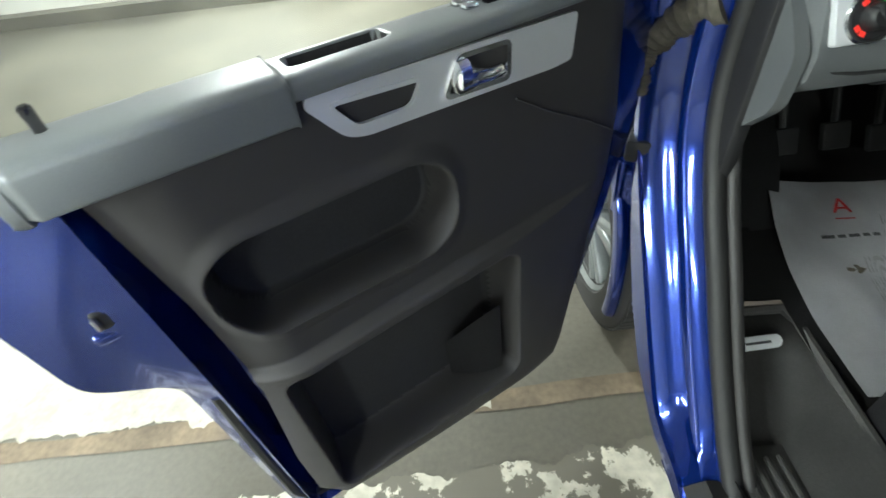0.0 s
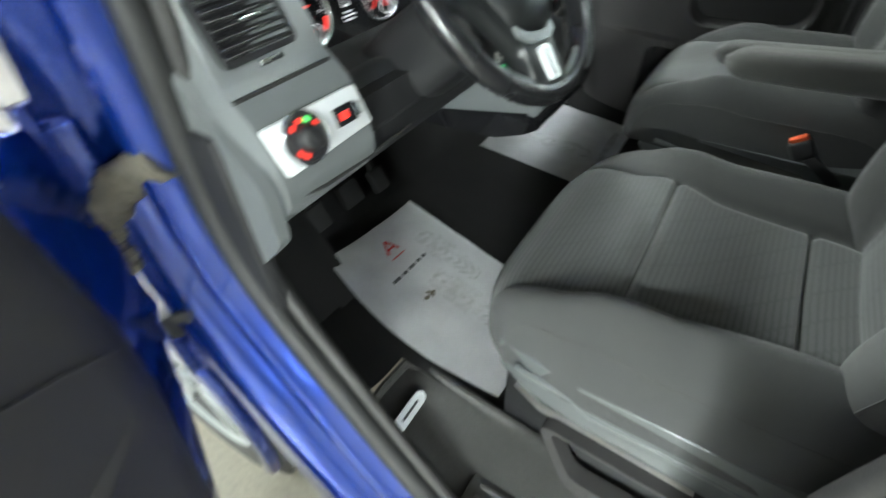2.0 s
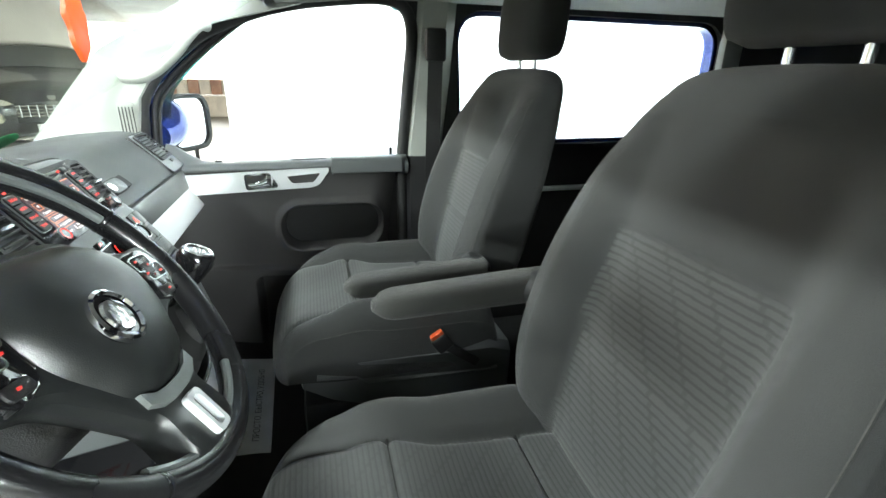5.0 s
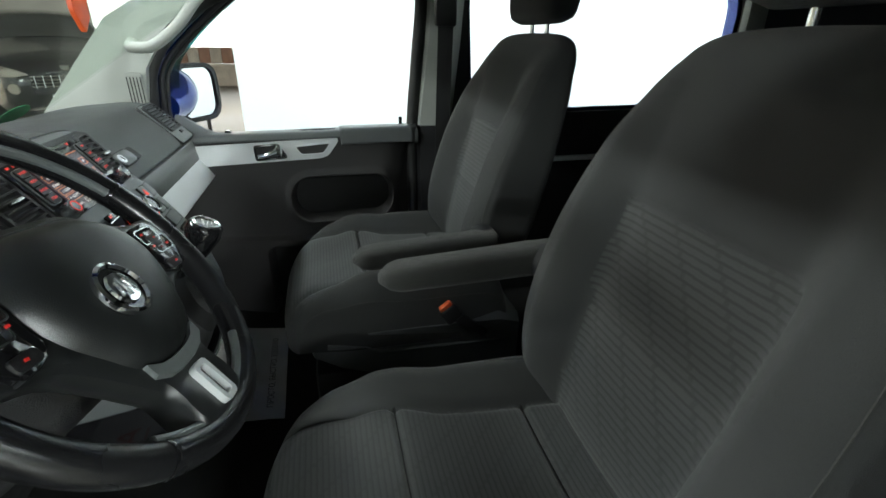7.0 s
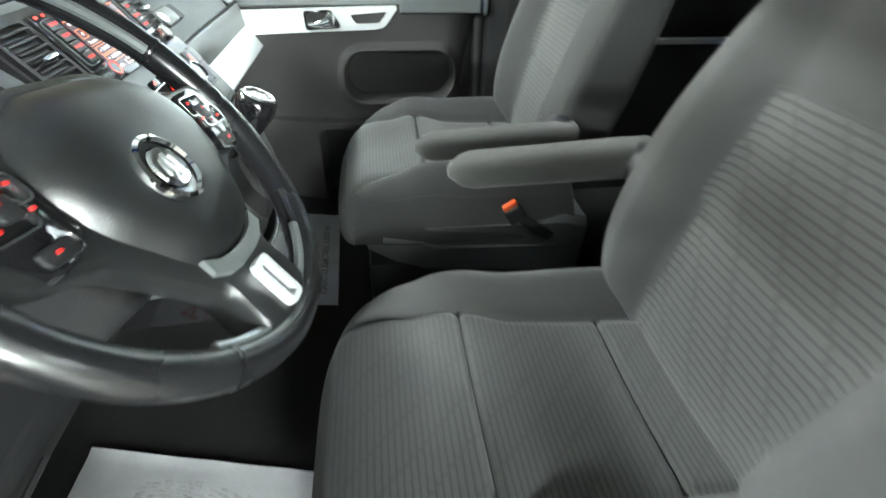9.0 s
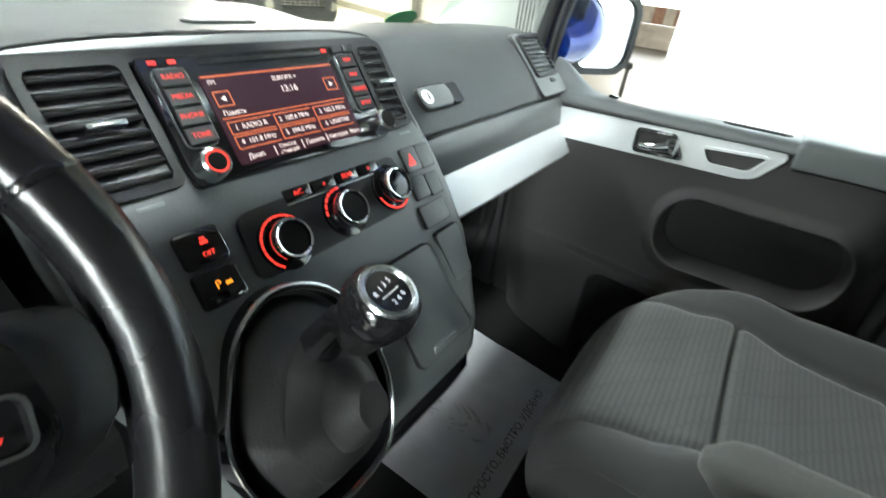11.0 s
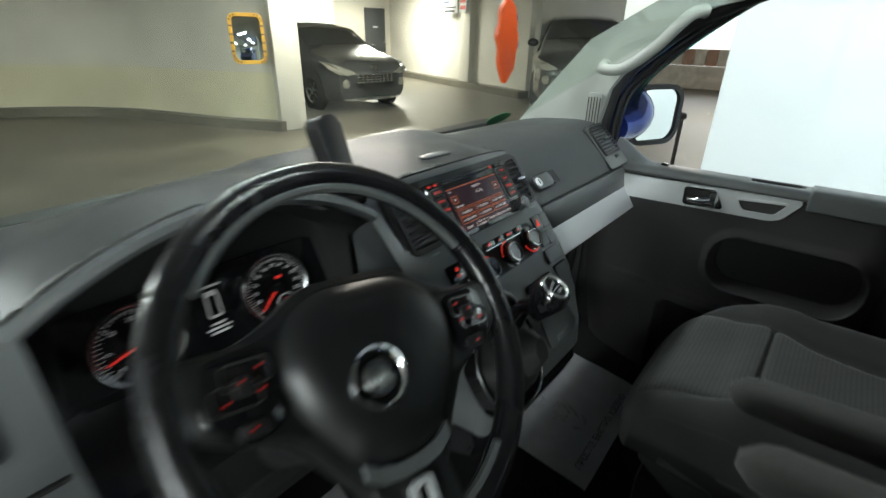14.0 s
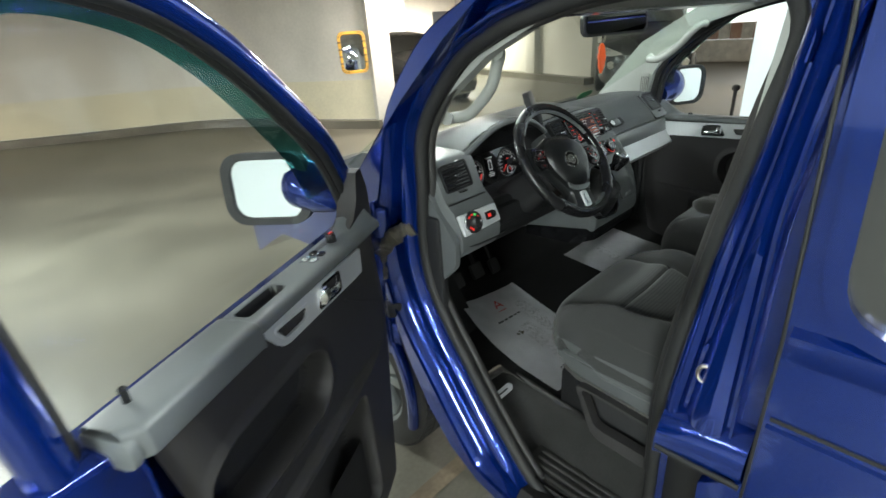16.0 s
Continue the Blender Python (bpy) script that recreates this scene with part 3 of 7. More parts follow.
# white panel beside the van, and a black stand
wp = thing("white_partition", "tall smooth white partition panel beside the van", "partition", (2.12, -3.4, 0))
part("panel", box((2.16, -3.385, 1.3), (0.10, 7.25, 2.6), 0.006), WHITE, wp)
part("foot_rail", box((2.16, -3.385, 0.03), (0.16, 7.25, 0.06), 0.01), SATIN, wp)
st = thing("barrier_post", "thin black steel barrier post on a round foot", "post", (4.1, 0.85, 0))
part("post", cyl(0.018, 0.72, 16, m=Matrix.Translation((4.1, 0.85, 0.36))), RUBBER, st)
part("foot", lathe([(0.0, 0.0), (0.13, 0.0), (0.13, 0.015), (0.03, 0.05), (0.0, 0.05)], 28, Matrix.Translation((4.1, 0.85, 0))), RUBBER, st)
part("cap", lathe([(0.0, 0.0), (0.035, 0.0), (0.04, 0.02), (0.03, 0.05), (0.0, 0.06)], 20, Matrix.Translation((4.1, 0.85, 0.70))), RUBBER, st)

# worn floor markings beside the van
def marking(cx, cy, w, h, rot, seed, label, material=WHITEPAINT):
    def fn(u, v):
        x, y = (u - 0.5) * w, (v - 0.5) * h
        e = Vector((x * 3, y * 3, seed))
        k = 0.05 * noise.noise(e) + 0.025 * noise.noise(e * 4) + 0.014 * noise.noise(e * 12) + 0.008 * noise.noise(e * 30)
        return Vector((x, y + k * abs(v - 0.5) * 2, 0.0))
    bm = grid(fn, int(w * 120), 12)
    return tagged(part("floor_marking", bm, material, None, label, pose(cx, cy, 0.004, 0, 0, rot)), label, "marking", "", "structure")



marking(-1.30, -0.30, 1.7, 0.60, 2, 2, "flaking off-white paint on the concrete beside the van", FLAKING)
marking(-2.35, 0.62, 2.3, 0.80, -2, 5, "worn pale floor paint strip by the open door")
tagged(part("floor_joint", grid(lambda u, v: Vector((-3.6 + 2.9 * u, 0.15 + 0.065 * v + 0.012 * noise.noise(Vector((u * 9, v, 2.0))), 0.003)), 60, 3), JOINT), "brown stained filler strip in the concrete floor", "joint", "", "structure")


# ---- parked cars ----
def parked_car(name, label, at, paint, length=4.37, width=1.84, height=1.64, plate=True):
    """A crossover built from cross-sections along its length; its nose points to -y."""
    car = thing(name, label, "car", at)
    hw = width / 2
    # along y: nose 0 .. tail length: (y, half width, floor, belt, roof, roof half width)
    S = [(0.00, 0.62, 0.42, 0.72, 0.74, 0.55), (0.06, 0.78, 0.26, 0.80, 0.83, 0.70), (0.22, 0.87, 0.20, 0.88, 0.93, 0.76), (0.55, 0.91, 0.19, 0.96, 1.03, 0.78), (0.95, 0.92, 0.19, 1.02, 1.10, 0.78), (1.25, 0.92, 0.19, 1.05, 1.22, 0.74), (1.75, 0.92, 0.19, 1.07, 1.53, 0.66), (2.3, 0.92, 0.19, 1.08, 1.63, 0.63), (3.2, 0.92, 0.19, 1.09, 1.63, 0.63), (3.9, 0.90, 0.22, 1.10, 1.56, 0.62), (4.2, 0.87, 0.26, 1.10, 1.20, 0.68), (4.37, 0.78, 0.34, 0.95, 1.00, 0.66)]
    k, kw, kh = length / 4.37, width / 1.84, height / 1.64
    rings = []
    for y, w, z0, zb, zr, wr_ in S:
        w, wr_, z0, zb, zr = w * kw, wr_ * kw, z0 * kh, zb * kh, zr * kh
        half = [(0.0, z0), (w * 0.9, z0), (w, z0 + 0.12), (w * 1.0, (z0 + zb) / 2), (w * 0.985, zb - 0.06), (w * 0.95, zb), (wr_ + (w * 0.95 - wr_) * 0.35, zb + (zr - zb) * 0.7), (wr_, zr - 0.02), (wr_ * 0.6, zr + 0.01), (0.0, zr + 0.02)]
        ring = [Vector((x, y * k, z)) for x, z in half] + [Vector((-x, y * k, z)) for x, z in half[-2:0:-1]]
        rings.append(ring)
    m = at if isinstance(at, Matrix) else Matrix.Translation(at)
    part("body", loft(rings), paint, car, m=m, sharp=30)
    def P(x, y, z):
        return m @ Vector((x * kw, y * k, z * kh))
    def quad(nm, pts, material, thick=0.012, sub=None):
        bm = bmesh.new()
        f = bm.faces.new([bm.verts.new(P(*p)) for p in pts])
        bmesh.ops.solidify(bm, geom=[f], thickness=thick)
        return part(nm, bm, material, sub or car)
    def screen(u, v):
        y = 1.22 + 0.72 * v
        zr = 1.22 + (y - 1.25) * 0.62 if y < 1.75 else 1.53 + (y - 1.75) * 0.18
        x = (2 * u - 1) * (0.735 - 0.16 * (y - 1.25))
        return P(x, y, zr + 0.036 - 0.04 * (2 * u - 1) ** 2)
    part("windscreen", grid(screen, 12, 10, 0.01), CARPANE, car)
    for s_ in (-1, 1):
        quad("side_window", [(s_ * 0.895, 1.45, 1.11), (s_ * 0.905, 2.35, 1.13), (s_ * 0.675, 2.35, 1.57), (s_ * 0.70, 1.9, 1.52)], CARPANE)
        quad("side_window", [(s_ * 0.905, 2.42, 1.13), (s_ * 0.905, 3.25, 1.14), (s_ * 0.675, 3.2, 1.58), (s_ * 0.675, 2.42, 1.58)], CARPANE)
        hl = bmesh.new()
        rim_ = [hl.verts.new(P(s_ * x, y, z)) for x, y, z in ((0.45, -0.012, 0.725), (0.64, -0.006, 0.70), (0.80, 0.045, 0.72), (0.90, 0.18, 0.79), (0.935, 0.50, 0.945), (0.86, 0.20, 0.905), (0.72, 0.03, 0.835), (0.56, -0.008, 0.78))]
        hc = hl.verts.new(P(s_ * 0.775, 0.01, 0.79))
        for q in range(8):
            hl.faces.new((rim_[q], rim_[(q + 1) % 8], hc))
        bmesh.ops.recalc_face_normals(hl, faces=hl.faces)
        bmesh.ops.solidify(hl, geom=hl.faces[:], thickness=0.02)
        lamp_ = part("headlight", hl, HEADLAMP, car)
        part("reflector", lathe([(0.0, 0.0), (0.04, 0.004), (0.055, 0.018)], 20, m @ Matrix.Translation((s_ * 0.73 * kw, 0.0, 0.78 * kh)) @ Matrix.Rotation(radians(90), 4, "X"), cap=False), CHROME, lamp_)
        fl = part("fog_lamp", lathe([(0, 0), (0.07, 0), (0.08, -0.02), (0.06, -0.05), (0, -0.05)], 24, m @ Matrix.Translation((s_ * 0.66 * kw, 0.0, 0.54 * kh)) @ Matrix.Rotation(radians(90), 4, "X")), HEADLAMP, car)
        mr = bmesh.new()
        bmesh.ops.create_uvsphere(mr, u_segments=16, v_segments=10, radius=1.0)
        mr.transform(m @ Matrix.Translation((s_ * 1.0 * kw, 1.5 * k, 1.13 * kh)) @ Matrix.Diagonal((0.12, 0.07, 0.085, 1)))
        part("door_mirror", mr, paint, car)
        for yy in (0.86, 3.47):
            wm = m @ Matrix.Translation((s_ * 0.858 * kw, yy * k, 0.335)) @ Matrix.Rotation(radians(90 * s_), 4, "Y")
            part("wheel_arch", lathe([(0.385, -0.02), (0.385, 0.068), (0.33, 0.068), (0.33, -0.02)], 36, wm, cap=False), RUBBER, car)
            whl = part("wheel", lathe([(0.21, -0.1), (0.30, -0.1), (0.335, -0.07), (0.335, 0.07), (0.30, 0.1), (0.225, 0.105), (0.21, 0.08)], 36, wm, cap=False), TYRE, car)
            rim = lathe([(0.0, 0.07), (0.05, 0.09), (0.06, 0.075), (0.19, 0.07), (0.215, 0.1), (0.225, 0.08), (0.225, -0.05), (0.0, -0.05)], 36, wm, cap=False)
            part("rim", rim, SATIN, whl)
            for q in range(7):
                a = 2 * math.pi * q / 7
                part("spoke_gap", prism(round_poly([(0.07, -0.015), (0.19, -0.05), (0.19, 0.05), (0.07, 0.015)], 0.012, 2), 0.073, 0.081, m=wm @ Matrix.Rotation(a, 4, "Z")), RUBBER, whl)
    part("grille", grid(lambda u, v: P((u - 0.5) * 0.92, 0.06 * (u - 0.5) ** 2 - 0.022 + 0.012 * v, 0.46 + 0.25 * v), 20, 6, 0.02), RUBBER, car)
    for q in range(4):
        part("grille_bar", tube([P((u - 0.5) * 0.9, 0.06 * (u - 0.5) ** 2 - 0.036 + 0.003 * q, 0.56 + 0.045 * q) for u in np.linspace(0, 1, 12)], 0.009, 6), CHROME, car)
    for q in range(9):
        x_ = -0.4 + 0.1 * q
        part("grille_bar", tube([P(x_, -0.038 + 0.06 * (x_ / 0.92) ** 2, 0.54), P(x_, -0.028 + 0.06 * (x_ / 0.92) ** 2, 0.71)], 0.009, 6), CHROME, car)
    part("badge", prism(round_poly([(-0.06, 0.05), (0.06, 0.05), (0.045, -0.05), (-0.045, -0.05)], 0.015, 3), 0, 0.015, m=m @ Matrix.Translation((0, 0.012, 0.80 * kh)) @ Matrix.Rotation(radians(38), 4, "X")), CHROME, car)
    part("bumper_lip", tube([P((u - 0.5) * 1.5, 0.30 * (abs(u - 0.5) * 2) ** 3 - 0.02, 0.25) for u in np.linspace(0, 1, 16)], 0.03, 8, flat=1.4), SATIN, car)
    if plate:
        part("number_plate", box((0, -0.035, 0.42), (0.52, 0.015, 0.11), 0.004), SIGNWHITE if plate == "white" else RUBBER, car, m=m)
    return car


parked_car("crossover_car", "dark grey crossover car parked facing the drive lane", Matrix.Translation((5.75, 6.65, 0)) @ Matrix.Rotation(radians(-7), 4, "Z"), CARDARK, 4.02, 1.70, 1.51)
parked_car("parked_suv", "black off-road car parked beside the ramp", Matrix.Translation((8.3, 3.7, 0)) @ Matrix.Rotation(radians(-62), 4, "Z"), CARBLACK, 4.6, 1.9, 1.75, "white")


# ---- the van: body ----
def plate(outer, holes, h0, h1, m=None):
    """A plate with holes through it; outlines in x and y."""
    bm = bmesh.new()
    es = []
    for lp in [outer] + list(holes):
        vs = [bm.verts.new((x, y, h0)) for x, y in lp]
        es += [bm.edges.new((vs[i], vs[(i + 1) % len(vs)])) for i in range(len(vs))]
    bmesh.ops.triangle_fill(bm, edges=es, use_beauty=True)
    r = bmesh.ops.extrude_face_region(bm, geom=bm.faces[:])
    bmesh.ops.translate(bm, vec=(0, 0, h1 - h0), verts=[v for v in r["geom"] if isinstance(v, bmesh.types.BMVert)])
    if m is not None:
        bm.transform(m)
    return bm


def side_map(x, s=1):
    """Maps a plate drawn in (y, z) to the plane at x; its thickness goes towards +x (s=1) or -x (s=-1)."""
    return Matrix(((0, 0, s, x), (1, 0, 0, 0), (0, 1, 0, 0), (0, 0, 0, 1)))


def sm2(pts, n=6, closed=True):
    """Smooths a closed outline of (y, z) points."""
    P = [Vector((*p, 0)) for p in pts]
    N = len(P)
    out = []
    for i in range(N):
        a, b, c, d = P[i - 1], P[i], P[(i + 1) % N], P[(i + 2) % N]
        for k in range(n):
            t = k / n
            q = 0.5 * ((2 * b) + (c - a) * t + (2 * a - 5 * b + 4 * c - d) * t * t + (3 * b - a - 3 * c + d) * t ** 3)
            out.append((q.x, q.y))
    return out


def grow(pts, d):
    """Moves a closed outline outwards by d."""
    N = len(pts)
    area = sum(pts[i - 1][0] * pts[i][1] - pts[i][0] * pts[i - 1][1] for i in range(N))
    s = 1 if area > 0 else -1
    out = []
    for i in range(N):
        (ax, ay), (bx, by) = pts[i - 1], pts[(i + 1) % N]
        tx, ty = bx - ax, by - ay
        ln = math.hypot(tx, ty) or 1
        out.append((pts[i][0] + s * d * ty / ln, pts[i][1] - s * d * tx / ln))
    return out


van = thing("van_body", "blue metallic passenger van body with its driver door opening", "van", (0, 0, 0))
OPEN = sm2([(-0.22, 0.215), (-0.135, 0.285), (-0.06, 0.375), (0.005, 0.462), (0.075, 0.565), (0.15, 0.675), (0.207, 0.79), (0.226, 0.92), (0.212, 1.09), (0.186, 1.26), (0.055, 1.415), (-0.06, 1.478), (-0.155, 1.508), (-0.30, 1.535), (-0.53, 1.538), (-0.605, 1.468), (-0.585, 1.316), (-0.548, 1.09), (-0.51, 0.80), (-0.513, 0.538), (-0.515, 0.32), (-0.48, 0.225), (-0.35, 0.205)], 5)
OPEN_P = sm2([(0.30, 0.30), (0.33, 0.70), (0.33, 1.03), (0.295, 1.10), (0.275, 1.22), (0.20, 1.33), (0.08, 1.42), (-0.10, 1.49), (-0.30, 1.525), (-0.47, 1.53), (-0.535, 1.46), (-0.52, 1.25), (-0.50, 1.02), (-0.50, 0.70), (-0.48, 0.32)], 5)
SIDE = [(0.43, 1.085), (0.366, 1.145), (0.143, 1.345), (-0.011, 1.47), (-0.10, 1.53), (-0.25, 1.585), (-0.5, 1.62), (-1.2, 1.64), (-2.6, 1.64), (-3.2, 1.58), (-3.35, 0.9), (-3.35, 0.3), (-2.9, 0.22), (-0.65, 0.185), (-0.16, 0.185), (-0.03, 0.215), (0.08, 0.285), (0.165, 0.39), (0.235, 0.52), (0.29, 0.66), (0.335, 0.80), (0.385, 0.92), (0.43, 1.02)]
RWIN = round_poly([(-0.722, 1.085), (-0.70, 1.50), (-1.75, 1.50), (-1.75, 1.095)], 0.09, 6)


def spread(d):
    """Moves the opening outwards by d, in full along the lower front pillar and less along the sill and the top."""
    return [(y + (a - y) * k, z + (b - z) * k) for (y, z), (a, b) in zip(OPEN, grow(OPEN, 1.0)) for k in [d * max(0.2, sstep(0.21, 0.34, z) * (1 - 0.55 * sstep(0.95, 1.25, z))) if d > 0 else d]]


OUTER = [(y + (-0.673 - y) * sstep(-0.30, -0.45, y) * sstep(0.70, 0.735, z), z) for y, z in spread(0.100)]
part("side_panel", plate(SIDE, [OUTER, RWIN], 0, 0.05, side_map(-0.885)), BLUE, van, "glossy blue outer side panel")
part("side_panel", plate(SIDE, [grow(OPEN_P, 0.02), RWIN], 0, 0.05, side_map(0.885, -1)), BLUE, van)
part("rear_side_window", plate(grow(RWIN, 0.004), [], 0, 0.006, side_map(-0.878)), CARGLASS, van, "dark tinted rear side window")
pw = part("rear_side_window", plate(grow(RWIN, 0.004), [], 0, 0.006, side_map(0.87)), CLEAR, van)
pw.visible_shadow = False
part("window_rim", frame_ring(grow(RWIN, 0.022), grow(RWIN, -0.004), 0, 0.018, side_map(-0.898)), BLUE, van)
# door jamb: a stepped blue flange round the opening
JD = ((-0.008, -0.79), (0.0, -0.812), (0.005, -0.836), (0.014, -0.846), (0.026, -0.846), (0.034, -0.834), (0.042, -0.806), (0.054, -0.798), (0.066, -0.806), (0.076, -0.838), (0.086, -0.862), (0.098, -0.872), (0.106, -0.884))
jr = [[(x, p) for p in spread(d)[:78]] for d, x in JD]
part("door_jamb", loft([[Vector((x, y, z)) for x, (y, z) in (row[k] for row in jr)] for k in range(78)], closed=False), BLUE, van, "blue stepped door jamb", sharp=55)


def pillar_ring(z):
    """Cross-section of the pillar behind the door: seal edge, recess, flat strip, groove and ridge."""
    e = lerp_open(z)
    s0 = min(-0.578 - 0.09 * (z - 0.85), e - 0.034)
    t0 = min(-0.622, s0 - 0.012)
    bead = tuple((e + (s0 - e) * k, x) for k, x in ((0.08, -0.832), (0.18, -0.846), (0.34, -0.852), (0.50, -0.846), (0.58, -0.830), (0.68, -0.830), (0.76, -0.846), (0.90, -0.855)))
    pts = ((e + 0.004, -0.79),) + bead + ((s0, -0.860), ((s0 + t0) / 2, -0.869), (t0, -0.863), (t0 - 0.004, -0.848), (t0 - 0.009, -0.848), (t0 - 0.012, -0.860), (t0 - 0.016, -0.861), (t0 - 0.020, -0.832), (-0.669, -0.832), (-0.673, -0.872), (-0.676, -0.884))
    return [Vector((x, y, z)) for y, x in pts]


def lerp_open(z):
    tab = ((0.32, -0.515), (0.538, -0.513), (0.80, -0.509), (1.116, -0.547), (1.316, -0.585), (1.468, -0.603), (1.56, -0.612))
    for (a, p), (b, q) in zip(tab, tab[1:]):
        if z <= b:
            return p + (q - p) * max(0, z - a) / (b - a)
    return tab[-1][1]


part("rear_jamb", loft([pillar_ring(z) for z in np.linspace(0.70, 1.56, 24)], closed=False), BLUE, van, "blue stepped pillar behind the door", sharp=35)
part("rear_jamb", loft([[Vector((-0.79, y0, z)), Vector((-0.845, y0 - 0.015, z)), Vector((-0.85, y0 - 0.03, z))] for y0, z in ((-0.515, 0.30), (-0.513, 0.55), (-0.509, 0.80))], closed=False), BLUE, van)
part("jamb_ledge", loft([[Vector((-0.79, y, 0.83 + dz)), Vector((-0.850, y, 0.815 + dz)), Vector((-0.872, y, 0.79 + dz)), Vector((-0.882, y, 0.762 + dz)), Vector((-0.880, y, 0.735 + dz)), Vector((-0.79, y, 0.70 + dz))] for y, dz in ((-0.52, -0.03), (-0.58, -0.01), (-0.64, 0.0), (-0.668, 0.002))]), BLUE, van)
part("ledge_gap", tube([(-0.882, -0.525, 0.722), (-0.885, -0.58, 0.726), (-0.885, -0.67, 0.73)], 0.006, 6), RUBBER, van)
part("door_seal", tube([(-0.795, y, z) for y, z in grow(OPEN, -0.008)], 0.019, 12, True), RUBBER, van, "black rubber door seal")
part("door_seal", tube([(0.79, y, z) for y, z in grow(OPEN_P, -0.004)], 0.02, 10, True), RUBBER, van)
part("inner_seal_lip", tube([(-0.770, y, z) for y, z in grow(OPEN, -0.020)], 0.012, 10, True), SEAL, van)
part("rear_seal_lip", tube([(-0.772, y, z) for y, z in grow(OPEN, -0.026) if y < -0.42 and 0.5 < z < 1.46], 0.015, 10), SEAL, van)
# body crease and sliding door gap
part("sliding_door_gap", tube([(-0.884, -0.677, 0.2), (-0.884, -0.676, 0.75), (-0.884, -0.674, 1.04), (-0.884, -0.658, 1.45), (-0.878, -0.65, 1.58)], 0.003, 6), RUBBER, van)
part("body_crease", loft([[Vector((-0.883, y, 1.072)), Vector((-0.898, y, 1.060)), Vector((-0.897, y, 1.046)), Vector((-0.883, y, 1.005))] for y in (-0.682, -3.2)]), BLUE, van)
part("panel_gap", box((-0.884, -1.945, 0.900), (0.006, 2.52, 0.007)), RUBBER, van)
part("body_crease", loft([[Vector((-0.883, y, 0.890)), Vector((-0.890, y, 0.883)), Vector((-0.895, y, 0.66)), Vector((-0.883, y, 0.60))] for y in (-0.682, -3.2)]), BLUE, van)
# striker on the pillar behind the door
STK = (-0.850, -0.590, 0.905)
part("striker_plate", box((STK[0] - 0.002, STK[1] - 0.016, STK[2]), (0.010, 0.018, 0.06), 0.004, rot=(12, 0, 0)), STEEL, van, "bare steel door striker")
part("striker_loop", tube(smooth_path([(STK[0], STK[1], STK[2] + 0.018), (STK[0] - 0.004, STK[1] + 0.018, STK[2] + 0.018), (STK[0] - 0.004, STK[1] + 0.024, STK[2] + 0.002), (STK[0] - 0.004, STK[1] + 0.018, STK[2] - 0.012), (STK[0], STK[1], STK[2] - 0.014)], 5), 0.004, 8), STEEL, van)
for zz in (0.76, 0.955):
    part("plug", lathe([(0, 0.006), (0.008, 0.005), (0.011, 0)], 16, Matrix.Translation((-0.837, -0.575, zz)) @ Matrix.Rotation(radians(-90), 4, "Y")), BLUE, van)
# sill and step
part("sill", loft([[Vector((-0.885, y, 0.19)), Vector((-0.875, y, 0.23)), Vector((-0.84, y, 0.25)), Vector((-0.80, y, 0.235)), Vector((-0.80, y, 0.15)), Vector((-0.86, y, 0.15))] for y in (-0.10, -0.25, -0.62)]), BLUE, van)
part("sill_guard", loft([[Vector((-0.879, y, 0.232)), Vector((-0.842, y, 0.256)), Vector((-0.80, y, 0.243)), Vector((-0.79, y, 0.225)), Vector((-0.83, y, 0.21)), Vector((-0.872, y, 0.21))] for y in (-0.17, -0.3, -0.52)]), SEAL, van, "scuffed black sill guard")


def step_fn(u, v):
    x = -0.80 + 0.20 * u - 0.035 * u * v
    y = 0.085 - 0.60 * v
    z = 0.255
    a, b = 1 - sstep(0.01, 0.34, v), sstep(0.62, 1.0, u)
    z += 0.155 * (a + b - a * b) + 0.02 * (1 - sstep(0.0, 0.10, u))
    return Vector((x, y, z))


part("step_well", grid(step_fn, 40, 60, 0.012), STEPMAT, van, "dusty grey moulded entry step")
part("step_edge", tube([(-0.80, 0.09, 0.40), (-0.68, 0.092, 0.41), (-0.615, 0.085, 0.415), (-0.60, 0.05, 0.41), (-0.613, -0.2, 0.40), (-0.635, -0.5, 0.395)], 0.011, 8), STEPMAT, van)
pad = part("step_pad", prism(round_rect(0.13, 0.33, 0.02, 4, -0.715, -0.285), 0.256, 0.262, 0.003), STEPMAT, van, "ribbed anti-slip step pad")
for k in range(5):
    part("rib", prism(round_rect(0.014, 0.29, 0.007, 3, -0.715 + (k - 2) * 0.024, -0.285), 0.262, 0.267, 0.003), STEPMAT, pad)
bdg = part("step_badge", prism(round_rect(0.095, 0.026, 0.012, 5), 0, 0.006, 0.002, basis((-0.694, 0.021, 0.402), (1, 0.02, 0.0), (0, 0.78, 0.62))), SILVER_LIT, van, "pale metal step badge")
part("print_bar", box((0, 0, 0.0062), (0.050, 0.005, 0.0008)), INK, bdg, m=basis((-0.694, 0.021, 0.402), (1, 0.02, 0.0), (0, 0.78, 0.62)))


def floor_z(y):
    return 0.395 + 0.165 * max(0, y + 0.115) if y < 0.42 else 0.4833 + (y - 0.42) * 1.2


